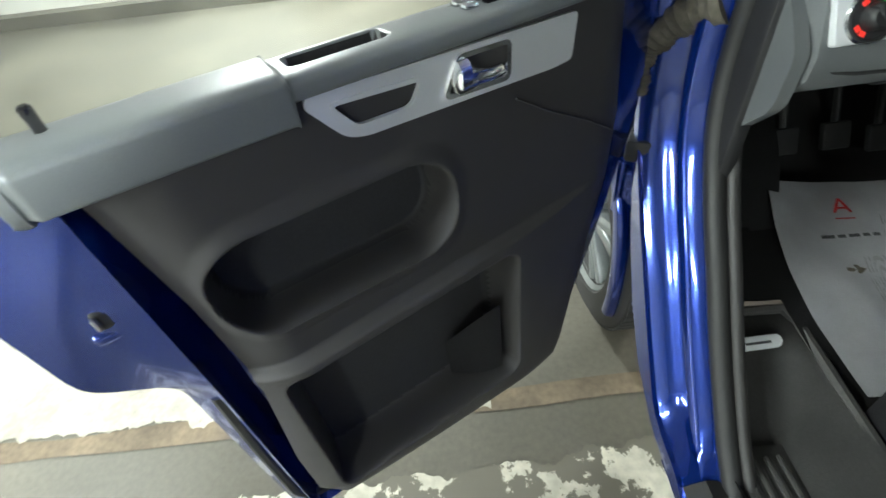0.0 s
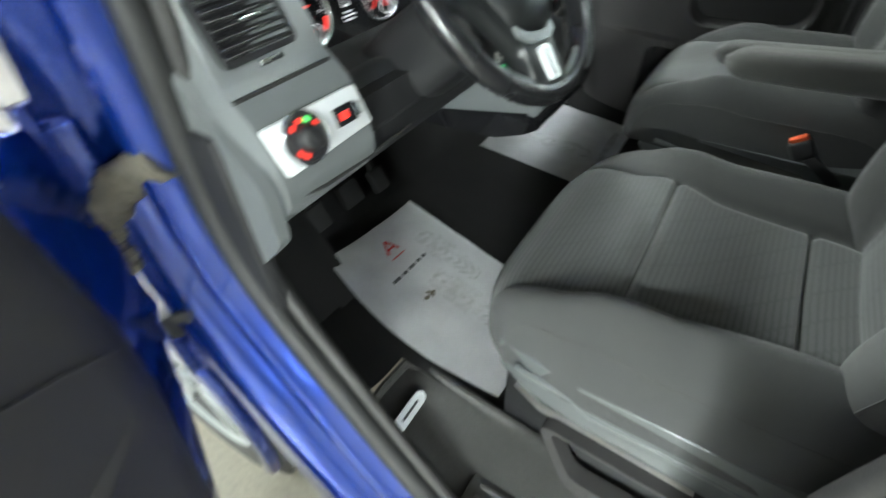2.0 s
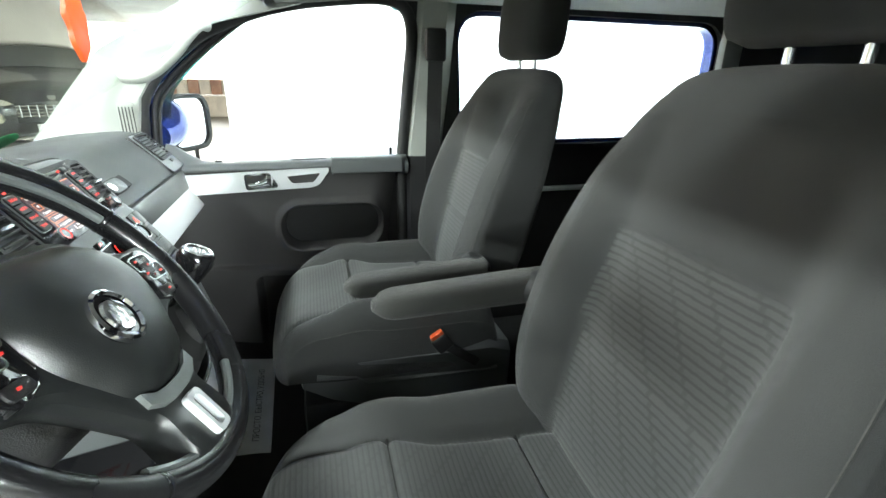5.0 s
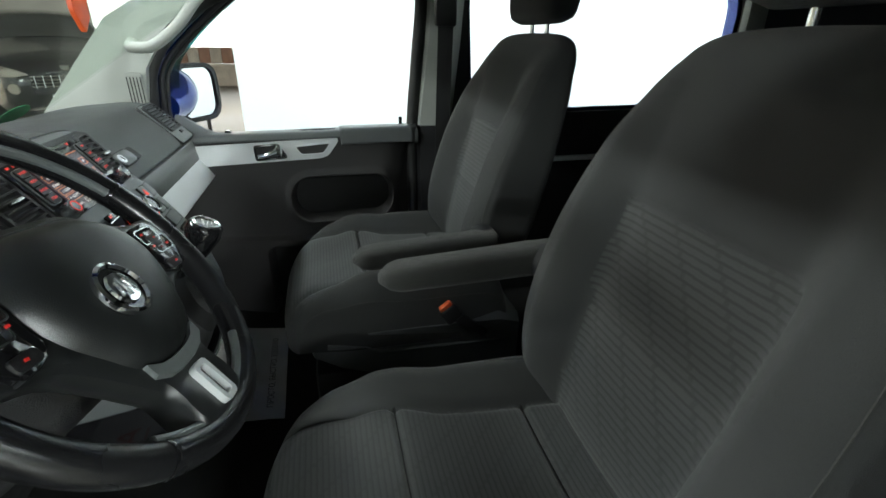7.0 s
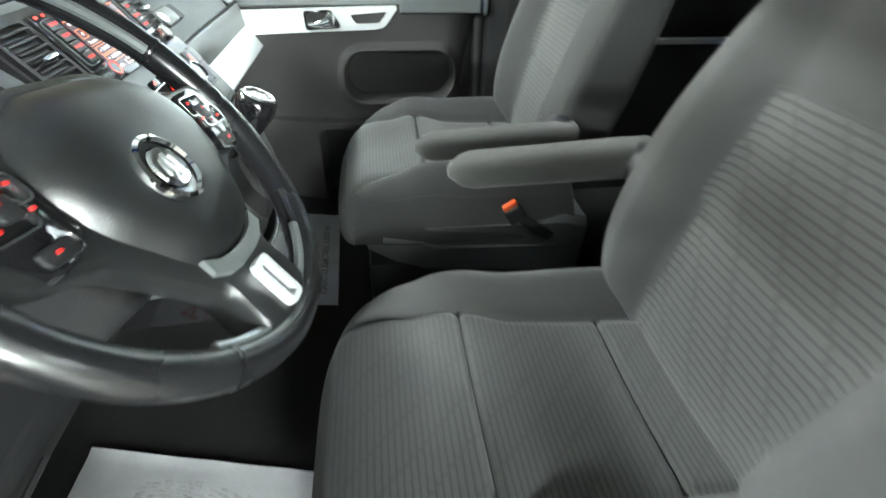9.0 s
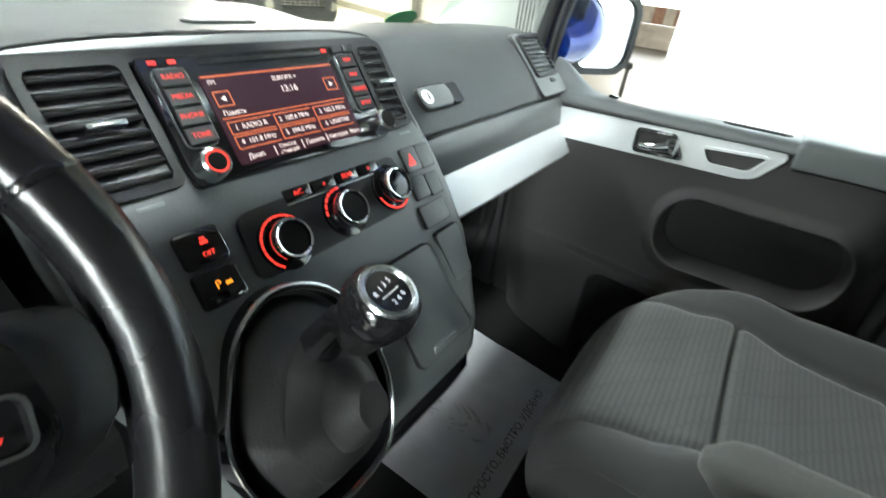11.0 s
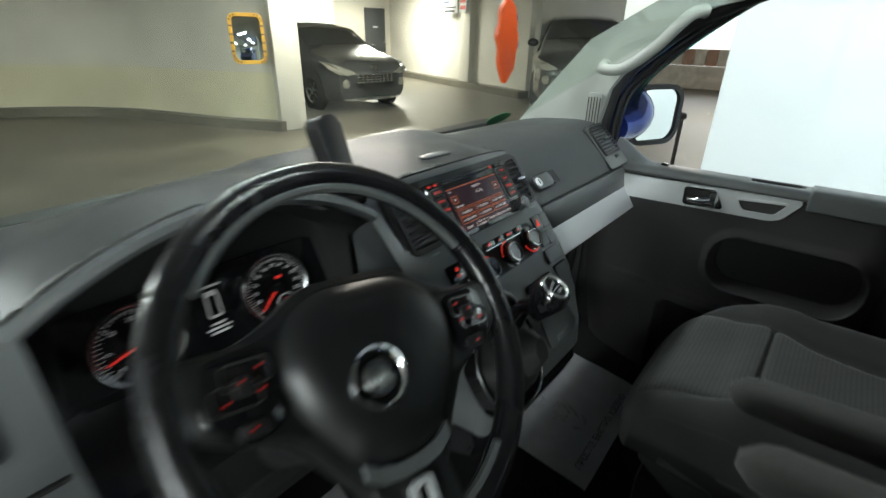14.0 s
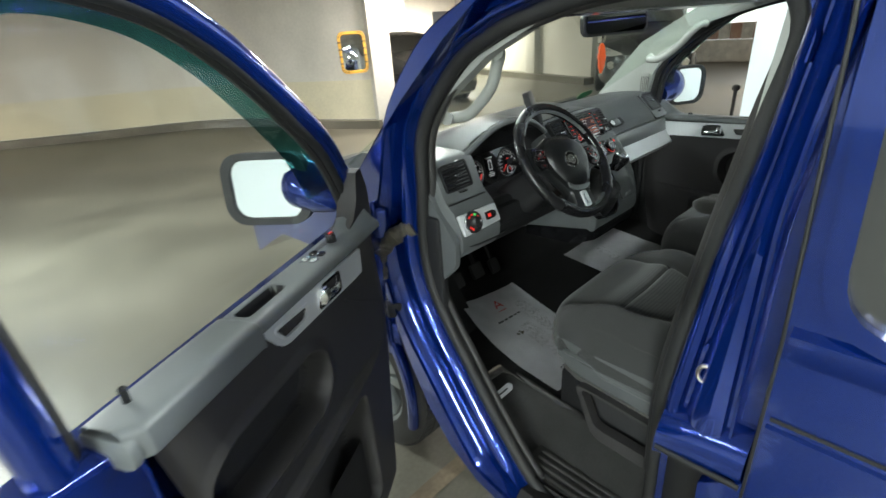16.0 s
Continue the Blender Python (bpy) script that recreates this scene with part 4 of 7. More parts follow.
part("floor_carpet", grid(lambda u, v: Vector((-0.615 + 1.425 * u, 0.66 - 1.46 * v, floor_z(0.66 - 1.46 * v))), 40, 50, 0.02), CARPET, van, "dusty black floor carpet")
part("floor_carpet", grid(lambda u, v: Vector((-0.80 + 0.20 * u, 0.66 - 0.57 * v, max(floor_z(0.66 - 0.57 * v) + 0.01, 0.41) + 0.08 * (1 - u) ** 3)), 12, 24, 0.02), CARPET, van)
part("rear_floor", box((0, -2.0, 0.34), (1.66, 2.5, 0.03)), CARPET, van)
part("firewall", box((0, 0.70, 0.72), (1.62, 0.05, 0.75)), PLASTIC_DK, van)
part("kick_panel", box((-0.785, 0.36, 0.70), (0.03, 0.42, 0.62), 0.01), PLASTIC_DK, van)
part("kick_panel", box((0.80, 0.46, 0.70), (0.03, 0.34, 0.62), 0.01), PLASTIC_DK, van)
# roof and headliner
part("roof", loft([[Vector((x, y, z + h)) for x, h in ((-0.86, -0.06), (-0.80, -0.005), (-0.5, 0.03), (0, 0.04), (0.5, 0.03), (0.80, -0.005), (0.86, -0.06), (0.80, -0.08), (-0.80, -0.08))] for y, z in ((-0.10, 1.57), (-0.3, 1.62), (-1.0, 1.66), (-3.2, 1.65))]), BLUE, van, "blue van roof")
part("headliner", loft([[Vector((x, y, z)) for x, z in ((-0.78, zz - 0.02), (0.78, zz - 0.02), (0.78, zz), (-0.78, zz))] for y, zz in ((-0.13, 1.515), (-0.4, 1.545), (-3.1, 1.56))]), HEADLINER, van, "light grey headliner")
part("tailgate", box((0, -3.32, 0.95), (1.72, 0.06, 1.3), 0.02), PLASTIC_DK, van)
# windscreen
part("windscreen", loft([[Vector((-wx, y, z)), Vector((-wx / 2, y + 0.09, z)), Vector((0, y + 0.115, z)), Vector((wx / 2, y + 0.09, z)), Vector((wx, y, z)), Vector((wx, y, z + 0.006)), Vector((wx / 2, y + 0.09, z + 0.006)), Vector((0, y + 0.115, z + 0.006)), Vector((-wx / 2, y + 0.09, z + 0.006)), Vector((-wx, y, z + 0.006))] for wx, y, z in ((0.80, 0.56, 1.105), (0.76, 0.24, 1.315), (0.70, -0.12, 1.525))]), SCREENGLASS, van, "slightly dirty laminated windscreen").visible_shadow = False
part("cowl", box((0, 0.72, 1.055), (1.5, 0.14, 0.03), 0.01), PLASTIC_DK, van)
for x0, x1 in ((-0.62, 0.02), (-0.05, 0.6)):
    part("wiper", tube([(x0, 0.70, 1.085), ((x0 + x1) / 2, 0.72, 1.09), (x1, 0.70, 1.08)], 0.008, 8), RUBBER, van)
# pillar trims: light grey plastic between the door window and the windscreen
for s_ in (-1, 1):
    o_ = [(0.555, 1.11), (0.434, 1.254), (0.34, 1.362), (0.10, 1.50), (-0.16, 1.53), (-0.20, 1.50), (0.06, 1.435), (0.19, 1.345), (0.265, 1.235), (0.285, 1.13), (0.30, 1.08)]
    if s_ < 0:
        o_ = [(0.52, 1.10), (0.34, 1.27), (0.20, 1.38), (0.05, 1.48), (-0.16, 1.53), (-0.20, 1.50), (-0.03, 1.425), (0.115, 1.325), (0.205, 1.21), (0.25, 1.10), (0.26, 1.06)]
    part("pillar_trim", plate(o_, [], 0, 0.035, side_map(s_ * 0.745, s_)), BEIGE, van, "light grey windscreen pillar trim")
    part("pillar_grille", prism(round_rect(0.045, 0.10, 0.012, 4), 0, 0.006, 0.002, side_map(s_ * 0.742, -s_) @ Matrix.Translation((0.235 if s_ < 0 else 0.30, 1.175, 0))), BEIGE, van)
    for k in range(5):
        part("grille_slot", box((0, 0, 0), (0.0025, 0.075, 0.002)), RUBBER, van, m=side_map(s_ * 0.7355, -s_) @ Matrix.Translation(((0.218 if s_ < 0 else 0.283) + 0.0085 * k, 1.175, 0)))
    # grab handle on the trim
    if s_ < 0:
        gp = [(-0.742, 0.145, 1.275), (-0.715, 0.15, 1.272), (-0.70, 0.10, 1.285), (-0.695, 0.035, 1.345), (-0.695, 0.012, 1.40), (-0.705, -0.005, 1.425), (-0.735, -0.02, 1.43)]
    else:
        gp = [(0.742, 0.285, 1.30), (0.715, 0.28, 1.29), (0.70, 0.22, 1.295), (0.695, 0.15, 1.345), (0.695, 0.10, 1.40), (0.705, 0.075, 1.425), (0.735, 0.06, 1.43)]
    part("grab_handle", tube(smooth_path(gp, 6), [0.017] + [0.0145] * 35 + [0.017], 12, flat=1.0), BEIGE, van, "light grey grab handle")
# lining that covers the inside of the passenger side
part("side_lining", plate([(0.66, 0.36), (0.66, 1.08), (0.43, 1.09), (0.366, 1.15), (0.143, 1.35), (-0.011, 1.475), (-0.10, 1.53), (-0.62, 1.55), (-0.62, 0.36)], [grow(OPEN_P, -0.004)], 0, 0.022, side_map(0.798)), PLASTIC_DK, van)
part("header_trim", box((0, -0.13, 1.506), (1.45, 0.10, 0.018), 0.006), BEIGE, van, "light grey header trim above the windscreen")
# belt side pillars and inner side panels
for s_ in (-1, 1):
    back = 0.024 if s_ < 0 else 0.0
    part("pillar_cover", loft([[Vector((s_ * 0.80, y0 - back, z)), Vector((s_ * 0.755, y0 - back - 0.02, z)), Vector((s_ * 0.745, y0 - 0.10, z)), Vector((s_ * 0.80, y0 - 0.16, z))] for y0, z in ((-0.50, 0.35), (-0.50, 1.05))]), PLASTIC_DK, van)
    part("pillar_cover", loft([[Vector((s_ * 0.80, y0 - back, z)), Vector((s_ * 0.765, y0 - back - 0.015, z)), Vector((s_ * 0.755, y0 - 0.09, z)), Vector((s_ * 0.80, y0 - 0.13, z))] for y0, z in ((-0.505, 1.05), (-0.535, 1.30), (-0.555, 1.54))]), BEIGE, van)
    part("side_lining", plate([(-0.62, 0.35), (-3.2, 0.35), (-3.2, 1.56), (-0.62, 1.56)], [grow(RWIN, 0.015)], 0, 0.02, side_map(s_ * 0.81)), PLASTIC_DK, van)
    part("lining_strip", box((s_ * 0.80, -1.75, 0.905), (0.02, 2.2, 0.018), 0.004), SILVER, van)
    part("window_pillar", box((s_ * 0.80, -1.80, 1.30), (0.04, 0.09, 0.5), 0.015), BEIGE, van)
part("belt", loft([[Vector((0.735, y - 0.024, z)), Vector((0.735, y + 0.024, z)), Vector((0.732, y + 0.024, z)), Vector((0.732, y - 0.024, z))] for y, z in ((-0.60, 0.45), (-0.59, 1.0), (-0.60, 1.42))]), RUBBER, van, "black seat belt webbing")
part("belt_guide", box((0.74, -0.60, 1.40), (0.03, 0.07, 0.1), 0.012), PLASTIC_DK, van)
# front wing, bonnet and wheel
part("front_wing", loft([[Vector((-0.885, y, z0)), Vector((-0.885, y, z1 - 0.05)), Vector((-0.84, y, z1)), Vector((-0.70, y, z1 + 0.015)), Vector((-0.70, y, z0))] for y, z0, z1 in ((0.40, 0.95, 1.08), (0.7, 0.80, 1.05), (1.0, 0.78, 1.0), (1.3, 0.62, 0.9))]), BLUE, van)
part("bonnet", grid(lambda u, v: Vector(((u - 0.5) * 1.42, 0.72 + 0.65 * v, 1.055 - 0.12 * v - 0.08 * v * v - 0.04 * abs(u - 0.5) ** 2)), 20, 12, 0.02), BLUE, van, "blue bonnet")
part("wheel_housing", grid(lambda u, v: Vector((-0.86 + 0.32 * v, 0.66 + 0.405 * math.cos(math.pi * (1.06 - 1.12 * u)), 0.34 + 0.42 * math.sin(math.pi * (1.06 - 1.12 * u)))), 30, 4, 0.015), RUBBER, van)
part("arch_lip", tube([(-0.878, 0.66 + 0.40 * math.cos(a), 0.34 + 0.415 * math.sin(a)) for a in np.linspace(math.pi * 1.08, math.pi * 0.25, 24)], 0.022, 10, flat=1.3), BLUE, van)
WM = Matrix.Translation((-0.797, 0.545, 0.335)) @ Matrix.Rotation(radians(-90), 4, "Y") @ Matrix.Diagonal((1, 1, 0.8, 1))
whl = part("wheel", lathe([(0.215, -0.10), (0.30, -0.105), (0.328, -0.085), (0.335, -0.05), (0.336, 0.05), (0.328, 0.085), (0.30, 0.105), (0.23, 0.108), (0.215, 0.09)], 64, WM, cap=False), TYRE, van, "front tyre on an alloy rim")
for q in range(72):
    a = 2 * math.pi * q / 72
    for zc in (-0.062, 0.062):
        part("tread_block", box((0.3345, 0, zc), (0.008, 0.0245, 0.042), 0.002, 1), TYRE, whl, m=WM @ Matrix.Rotation(a + (0.02 if zc > 0 else 0), 4, "Z"))
part("tread_rib", lathe([(0.33, -0.034), (0.339, -0.032), (0.339, -0.006), (0.33, -0.004), (0.33, 0.004), (0.339, 0.006), (0.339, 0.032), (0.33, 0.034)], 64, WM, cap=False), TYRE, whl)
part("rim", lathe([(0.0, 0.055), (0.06, 0.06), (0.07, 0.03), (0.18, 0.035), (0.208, 0.085), (0.224, 0.098), (0.226, 0.08), (0.215, -0.09), (0.2, -0.05), (0.0, 0.0)], 48, WM, cap=False), RUBBER, whl)
for q in range(10):
    part("spoke", prism(round_poly([(0.04, -0.02), (0.205, -0.03), (0.205, -0.008), (0.205, 0.008), (0.04, 0.02)], 0.006, 2), 0.03, 0.088, 0.008, WM @ Matrix.Rotation(2 * math.pi * (q // 2) / 5 + (0.16 if q % 2 else -0.16), 4, "Z")), RIMGREY, whl)
part("rim_edge", lathe([(0.205, 0.08), (0.222, 0.102), (0.23, 0.098), (0.222, 0.08)], 48, WM, cap=False), RIMGREY, whl)
# hinge side of the opening: hinges, check strap and cable boot
for zz, h in ((0.60, 0.1), (0.99, 0.1)):
    part("hinge", box((-0.86, 0.335, zz), (0.05, 0.085, h), 0.014, 3, rot=(0, 0, -28)), BLUE, van)
    part("hinge_pin", cyl(0.012, h + 0.03, 14, m=Matrix.Translation((-0.893, 0.318, zz)), bevel=0.003), BLUE, van)
part("hinge_well", box((-0.825, 0.375, 0.86), (0.06, 0.05, 0.54), 0.01), BLUE, van)
part("check_strap", box((-0.865, 0.315, 0.70), (0.05, 0.075, 0.05), 0.008, rot=(0, 0, -30)), PLASTIC_DK, van, "dark greasy door check strap")
part("check_strap_box", box((-0.85, 0.33, 0.735), (0.055, 0.05, 0.07), 0.01, rot=(0, 0, -25)), PLASTIC_DK, van)
bt = [(-0.815, 0.235, 0.975), (-0.845, 0.27, 0.955), (-0.868, 0.305, 0.92), (-0.88, 0.33, 0.88), (-0.888, 0.332, 0.845), (-0.89, 0.315, 0.805)]
bp = smooth_path(bt, 10)
part("cable_boot", tube(bp, [0.031 - 0.012 * i / len(bp) + 0.0022 * math.cos(i * 2.09) + 0.003 * math.sin(i * 0.61) for i in range(len(bp))], 16, flat=0.75), FOAM, van, "dusty ribbed rubber cable boot")


# ---- doors ----
def lerp_tab(tab, x):
    for (a, p), (b, q) in zip(tab, tab[1:]):
        if x <= b:
            return p + (q - p) * max(0, (x - a)) / (b - a)
    return tab[-1][1]


CARD_FRONT = [(0.22, 0.24), (0.30, 0.20), (0.55, 0.15), (0.70, 0.122), (0.82, 0.117), (1.05, 0.14)]
CARD_REAR = [(0.22, 0.80), (0.30, 0.832), (0.45, 0.832), (0.66, 0.814), (0.84, 0.828), (1.05, 0.858)]


def stadium(u, z, u0, u1, z0, z1, r, soft, slant=0.0):
    """How deep a point lies inside a rounded rectangle: 0 outside, 1 inside."""
    z = z - slant * (u - u0)
    dx, dz = abs(u - (u0 + u1) / 2) - (u1 - u0) / 2 + r, abs(z - (z0 + z1) / 2) - (z1 - z0) / 2 + r
    d = math.hypot(max(dx, 0), max(dz, 0)) + min(max(dx, dz), 0) - r
    return 1 - sstep(-soft, soft * 0.4, d)


def build_door(name, label, M, driver=True):
    """A cab door in its own axes: u from the hinge to the rear, v into the cab, z up."""
    d = thing(name, label, "door", M @ Vector((0.4, -0.05, 0.2)))

    def card(a, b):
        z = 0.225 + 0.825 * b
        uf, ur = lerp_tab(CARD_FRONT, z), lerp_tab(CARD_REAR, z)
        u = uf + (ur - uf) * a
        z += 0.035 * (a ** 3) * (1 - b) ** 6
        v = 0.0
        zc = 0.689 + 0.065 * (0.813 - u)
        v += 0.020 * (1 - sstep(zc - 0.008, zc + 0.008, z)) * sstep(0.16, 0.36, u)
        v += 0.007 * stadium(u, z, 0.452, 0.815, 0.745, 0.940, 0.08, 0.02)
        v -= 0.075 * stadium(u, z, 0.471, 0.802, 0.767, 0.915, 0.066, 0.013)
        v -= 0.094 * stadium(u, z, 0.374, 0.784, 0.334, 0.684, 0.026, 0.016, -0.045)
        e = min(a, 1 - a, b * 1.2) * 9
        v -= 0.03 * (1 - min(1, e)) ** 2
        return M @ Vector((u, v, z))

    bm = grid(card, 280, 330)
    iM = M.inverted()
    # pocket insides coloured darker than the card, shade painted for depth
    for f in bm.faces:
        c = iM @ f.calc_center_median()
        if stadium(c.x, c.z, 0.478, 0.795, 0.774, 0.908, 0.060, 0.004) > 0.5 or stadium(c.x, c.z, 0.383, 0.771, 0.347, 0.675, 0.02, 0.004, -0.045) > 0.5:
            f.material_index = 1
    part("door_card", bm, [LINER, RECESS_DK], d, "charcoal moulded door card with two map pockets", sharp=60)
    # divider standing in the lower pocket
    part("pocket_divider", grid(lambda a, b: M @ Vector((0.40 + 0.10 * a, 0.0 - 0.05 * a ** 2, 0.35 + (0.20 - 0.09 * a ** 2) * b)), 10, 10, 0.006), RECESS_DK, d)
    # sill rail with the oddments tray
    PR = [(-0.062, 1.052), (-0.058, 1.061), (-0.045, 1.065), (-0.012, 1.067), (0.012, 1.0665), (0.024, 1.062), (0.0285, 1.054), (0.0285, 1.046), (0.020, 1.043), (-0.005, 1.042)]
    PS = smooth_path([(0, *p) for p in PR], 12)

    def rail(a, b):
        u = 0.155 + 0.735 * a
        p = PS[min(len(PS) - 1, int(round(b * (len(PS) - 1))))]
        v, z = p.y - 0.018, p.z
        if u > 0.64:
            v += 0.003
            z += 0.002
            z -= 0.028 * sstep(0.62, 0.76, b)
        z -= 0.026 * stadium(u, v, 0.512, 0.626, -0.058, -0.022, 0.010, 0.004) + 0.004 * sstep(0.645, 0.639, u)
        z += 0.06 * sstep(0.27, 0.14, u) * sstep(0.005, -0.06, v) + 0.004 * sstep(0.3, 0.8, u)
        if u > 0.87:
            k = (u - 0.87) / 0.02
            v -= 0.02 * k * (1 if v > -0.02 else 0)
        return M @ Vector((u, v, z))

    bm = grid(rail, 260, len(PS) - 1)
    for f in bm.faces:
        c = iM @ f.calc_center_median()
        if stadium(c.x, c.y, 0.512, 0.626, -0.058, -0.022, 0.010, 0.002) > 0.5:
            f.material_index = 1
    # driver rail takes the brightened copy, passenger rail the plain plastic
    part("sill_rail", bm, [RAIL_LIT if driver else PLASTIC, RECESS_DK], d, "grey grained sill rail with a shallow tray", sharp=50)
    part("rail_joint", box((0.642, -0.038, 1.0655), (0.003, 0.07, 0.006)), RUBBER, d, m=M)
    part("lock_pin", lathe([(0.0055, 0), (0.0055, 0.02), (0.006, 0.024), (0.006, 0.03), (0.004, 0.032), (0, 0.032)], 16, M @ Matrix.Translation((0.842, -0.046, 1.064))), GLOSS, d)
    part("pin_ring", lathe([(0.010, 0), (0.019, 0.001), (0.021, 0.004), (0.010, 0.005)], 20, M @ Matrix.Translation((0.842, -0.046, 1.065)), cap=False), PLASTIC_DK, d)
    part("end_cap", prism(round_poly([(-0.078, 1.015), (-0.004, 1.010), (0.008, 1.03), (0.002, 1.060), (-0.078, 1.062)], 0.012, 4), 0, 0.012, 0.004, M @ Matrix(((0, 0, 1, 0.882), (1, 0, 0, 0), (0, 1, 0, 0), (0, 0, 0, 1)))), RAIL_LIT, d)
    # silver trim with pull recess and lever recess
    FM = M @ Matrix(((1, 0, 0, 0), (0, 0, 1, 0), (0, 1, 0, 0), (0, 0, 0, 1)))
    tu = 0.262 if driver else 0.185
    trim = round_poly([(tu, 1.030), (0.628, 1.043), (0.632, 1.032), (0.598, 0.987), (0.575, 0.979), (tu + 0.038, 0.968), (tu + 0.006, 0.970)], [0.008, 0.006, 0.006, 0.016, 0.016, 0.008, 0.008], 4)
    pull = round_poly([(0.497, 1.019), (0.606, 1.027), (0.582, 0.995), (0.514, 0.993)], 0.009, 4)
    lev = round_poly([(0.376, 1.025), (0.446, 1.028), (0.468, 0.988), (0.378, 0.983)], 0.006, 4)
    tr = part("silver_trim", plate(trim, [pull, lev], -0.014, 0.005, FM), SILVER, d, "matt silver trim strip with the door pull")
    part("pull_recess", prism(grow(pull, 0.003), -0.05, -0.014, 0.0, FM), RAIL_LIT, tr)
    part("pull_edge", frame_ring(grow(pull, 0.004), grow(pull, -0.001), 0.003, 0.008, FM), SILVER, tr)
    part("lever_recess", prism(grow(lev, 0.003), -0.05, -0.014, 0.0, FM), RECESS_DK, tr)
    part("lever_rim", frame_ring(grow(lev, 0.004), grow(lev, -0.002), 0.002, 0.009, FM), CHROME, tr)
    part("door_lever", loft([[M @ Vector((u, v + r * math.cos(a) * 0.6, z + r * math.sin(a))) for a in np.linspace(0, 2 * math.pi, 12, endpoint=False)] for u, v, z, r in ((0.462, 0.001, 1.000, 0.008), (0.452, 0.009, 1.006, 0.020), (0.44, 0.013, 1.008, 0.019), (0.425, 0.009, 0.999, 0.012), (0.40, 0.005, 0.993, 0.008), (0.381, 0.001, 0.992, 0.007))]), CHROME, tr, "chrome door lever")
    # outer shell: shut face and skin
    inn = round_poly([(0.27, 0.24), (0.86, 0.235), (0.862, 0.68), (0.868, 1.0), (0.868, 1.03), (0.17, 1.03), (0.15, 0.85), (0.20, 0.55)], 0.03, 3)
    out = round_poly([(0.19, 0.195), (0.895, 0.19), (0.905, 0.70), (0.99, 0.76), (1.005, 1.04), (0.03, 1.04), (0.02, 0.80), (0.09, 0.52)], 0.03, 3)
    mid = [((a + c) / 2 + 0.3 * (c - a) / 2, (b + e) / 2) for (a, b), (c, e) in zip(inn, out)]
    part("door_shell", loft([[M @ Vector((u, v, z)) for u, z in o] for o, v in (((grow(inn, -0.03), -0.088), (inn, -0.02), (inn, -0.03), (mid, -0.048), (out, -0.060), (out, -0.075), (out, -0.118)) if driver else ((inn, -0.085), (out, -0.10), (out, -0.118)))]), BLUE, d, "blue metallic door shell")
    part("edge_seal", tube([M @ Vector((u, -0.045, z)) for u, z in ((0.872, 0.66), (0.876, 0.5), (0.876, 0.30), (0.86, 0.245), (0.6, 0.235), (0.2, 0.24))], 0.011, 8), RUBBER, d)
    lt = part("latch", box((0.905, -0.052, 0.866), (0.030, 0.024, 0.034), 0.008, 3), PLASTIC_DK, d, "black door latch in the shut face", M)
    part("latch_claw", box((0.916, -0.040, 0.866), (0.006, 0.010, 0.020), 0.004), STEEL, lt, m=M)
    part("latch_dish", box((0.905, -0.058, 0.838), (0.060, 0.034, 0.022), 0.010, 4), BLUE, d, m=M)
    if not driver:
        part("inner_panel", plate(out, [], -0.07, -0.06, FM), RUBBER, d)
    # window frame and pane
    WF = [(0.12, 1.05), (0.150, 1.15), (0.215, 1.265), (0.30, 1.35), (0.395, 1.43), (0.50, 1.505), (0.63, 1.565), (0.80, 1.59), (0.925, 1.55), (0.955, 1.45), (0.945, 1.25), (0.935, 1.03)]
    if not driver:
        WF = [(0.095, 1.05), (0.105, 1.168), (0.122, 1.262), (0.175, 1.328), (0.285, 1.42), (0.415, 1.506), (0.505, 1.543)] + WF[6:]
    wf = smooth_path([(0, *p) for p in WF], 5)
    part("window_frame", tube([M @ Vector((p.y, -0.075, p.z)) for p in wf], 0.028 if driver else 0.012, 12, flat=1.0), BLUE if driver else RUBBER, d, "blue window frame" if driver else "black window frame")
    part("frame_lining", tube([M @ Vector((p.y + 0.05 * (0.55 - p.y), -0.070, p.z - 0.022)) for p in wf], 0.013 if driver else 0.008, 10), PLASTIC_DK, d)
    part("frame_seal", tube([M @ Vector((p.y + 0.075 * (0.55 - p.y), -0.078, p.z - 0.030)) for p in wf], 0.011 if driver else 0.006, 8), RUBBER, d)
    gl = [(p.y + 0.07 * (0.55 - p.y), p.z - 0.03) for p in wf]
    gl[0], gl[-1] = (gl[0][0], 1.05), (gl[-1][0], 1.05)
    pane = part("window_pane", plate(gl, [], -0.078, -0.073, FM), CLEAR, d, "clear door window glass")
    pane.visible_shadow = False
    # teal wind deflector along the top of the pane
    bw = 0.24 if driver else 0.13
    band = [p for p in wf if p.z > 1.13 and p.y < 0.93]
    part("wind_deflector", loft([[M @ Vector((p.y + a * (0.56 - p.y), v, p.z - a * 0.42 * (p.z - 1.05)))for a, v in ((0.06, -0.105), (bw, -0.118), (bw, -0.121), (0.06, -0.108))] for p in band]), TINT, d, "translucent teal wind deflector").visible_shadow = False
    # sail panel at the mirror
    if driver:
        part("sail_panel", loft([[M @ Vector((u, v, z)) for u, z in ((0.12, 1.06), (0.25, 1.062), (0.215, 1.082), (0.19, 1.12), (0.172, 1.185), (0.145, 1.19), (0.125, 1.14))] for v in (-0.075, -0.035, -0.025)]), LINER, d, "dark grey sail panel")
    # window switches
    if driver:
        sw = part("switch_panel", prism(round_poly([(0.275, -0.062), (0.425, -0.056), (0.425, -0.016), (0.275, -0.016)], 0.01, 3), 1.056, 1.0625, 0.002, M), PLASTIC_DK, d, "black window switch panel")
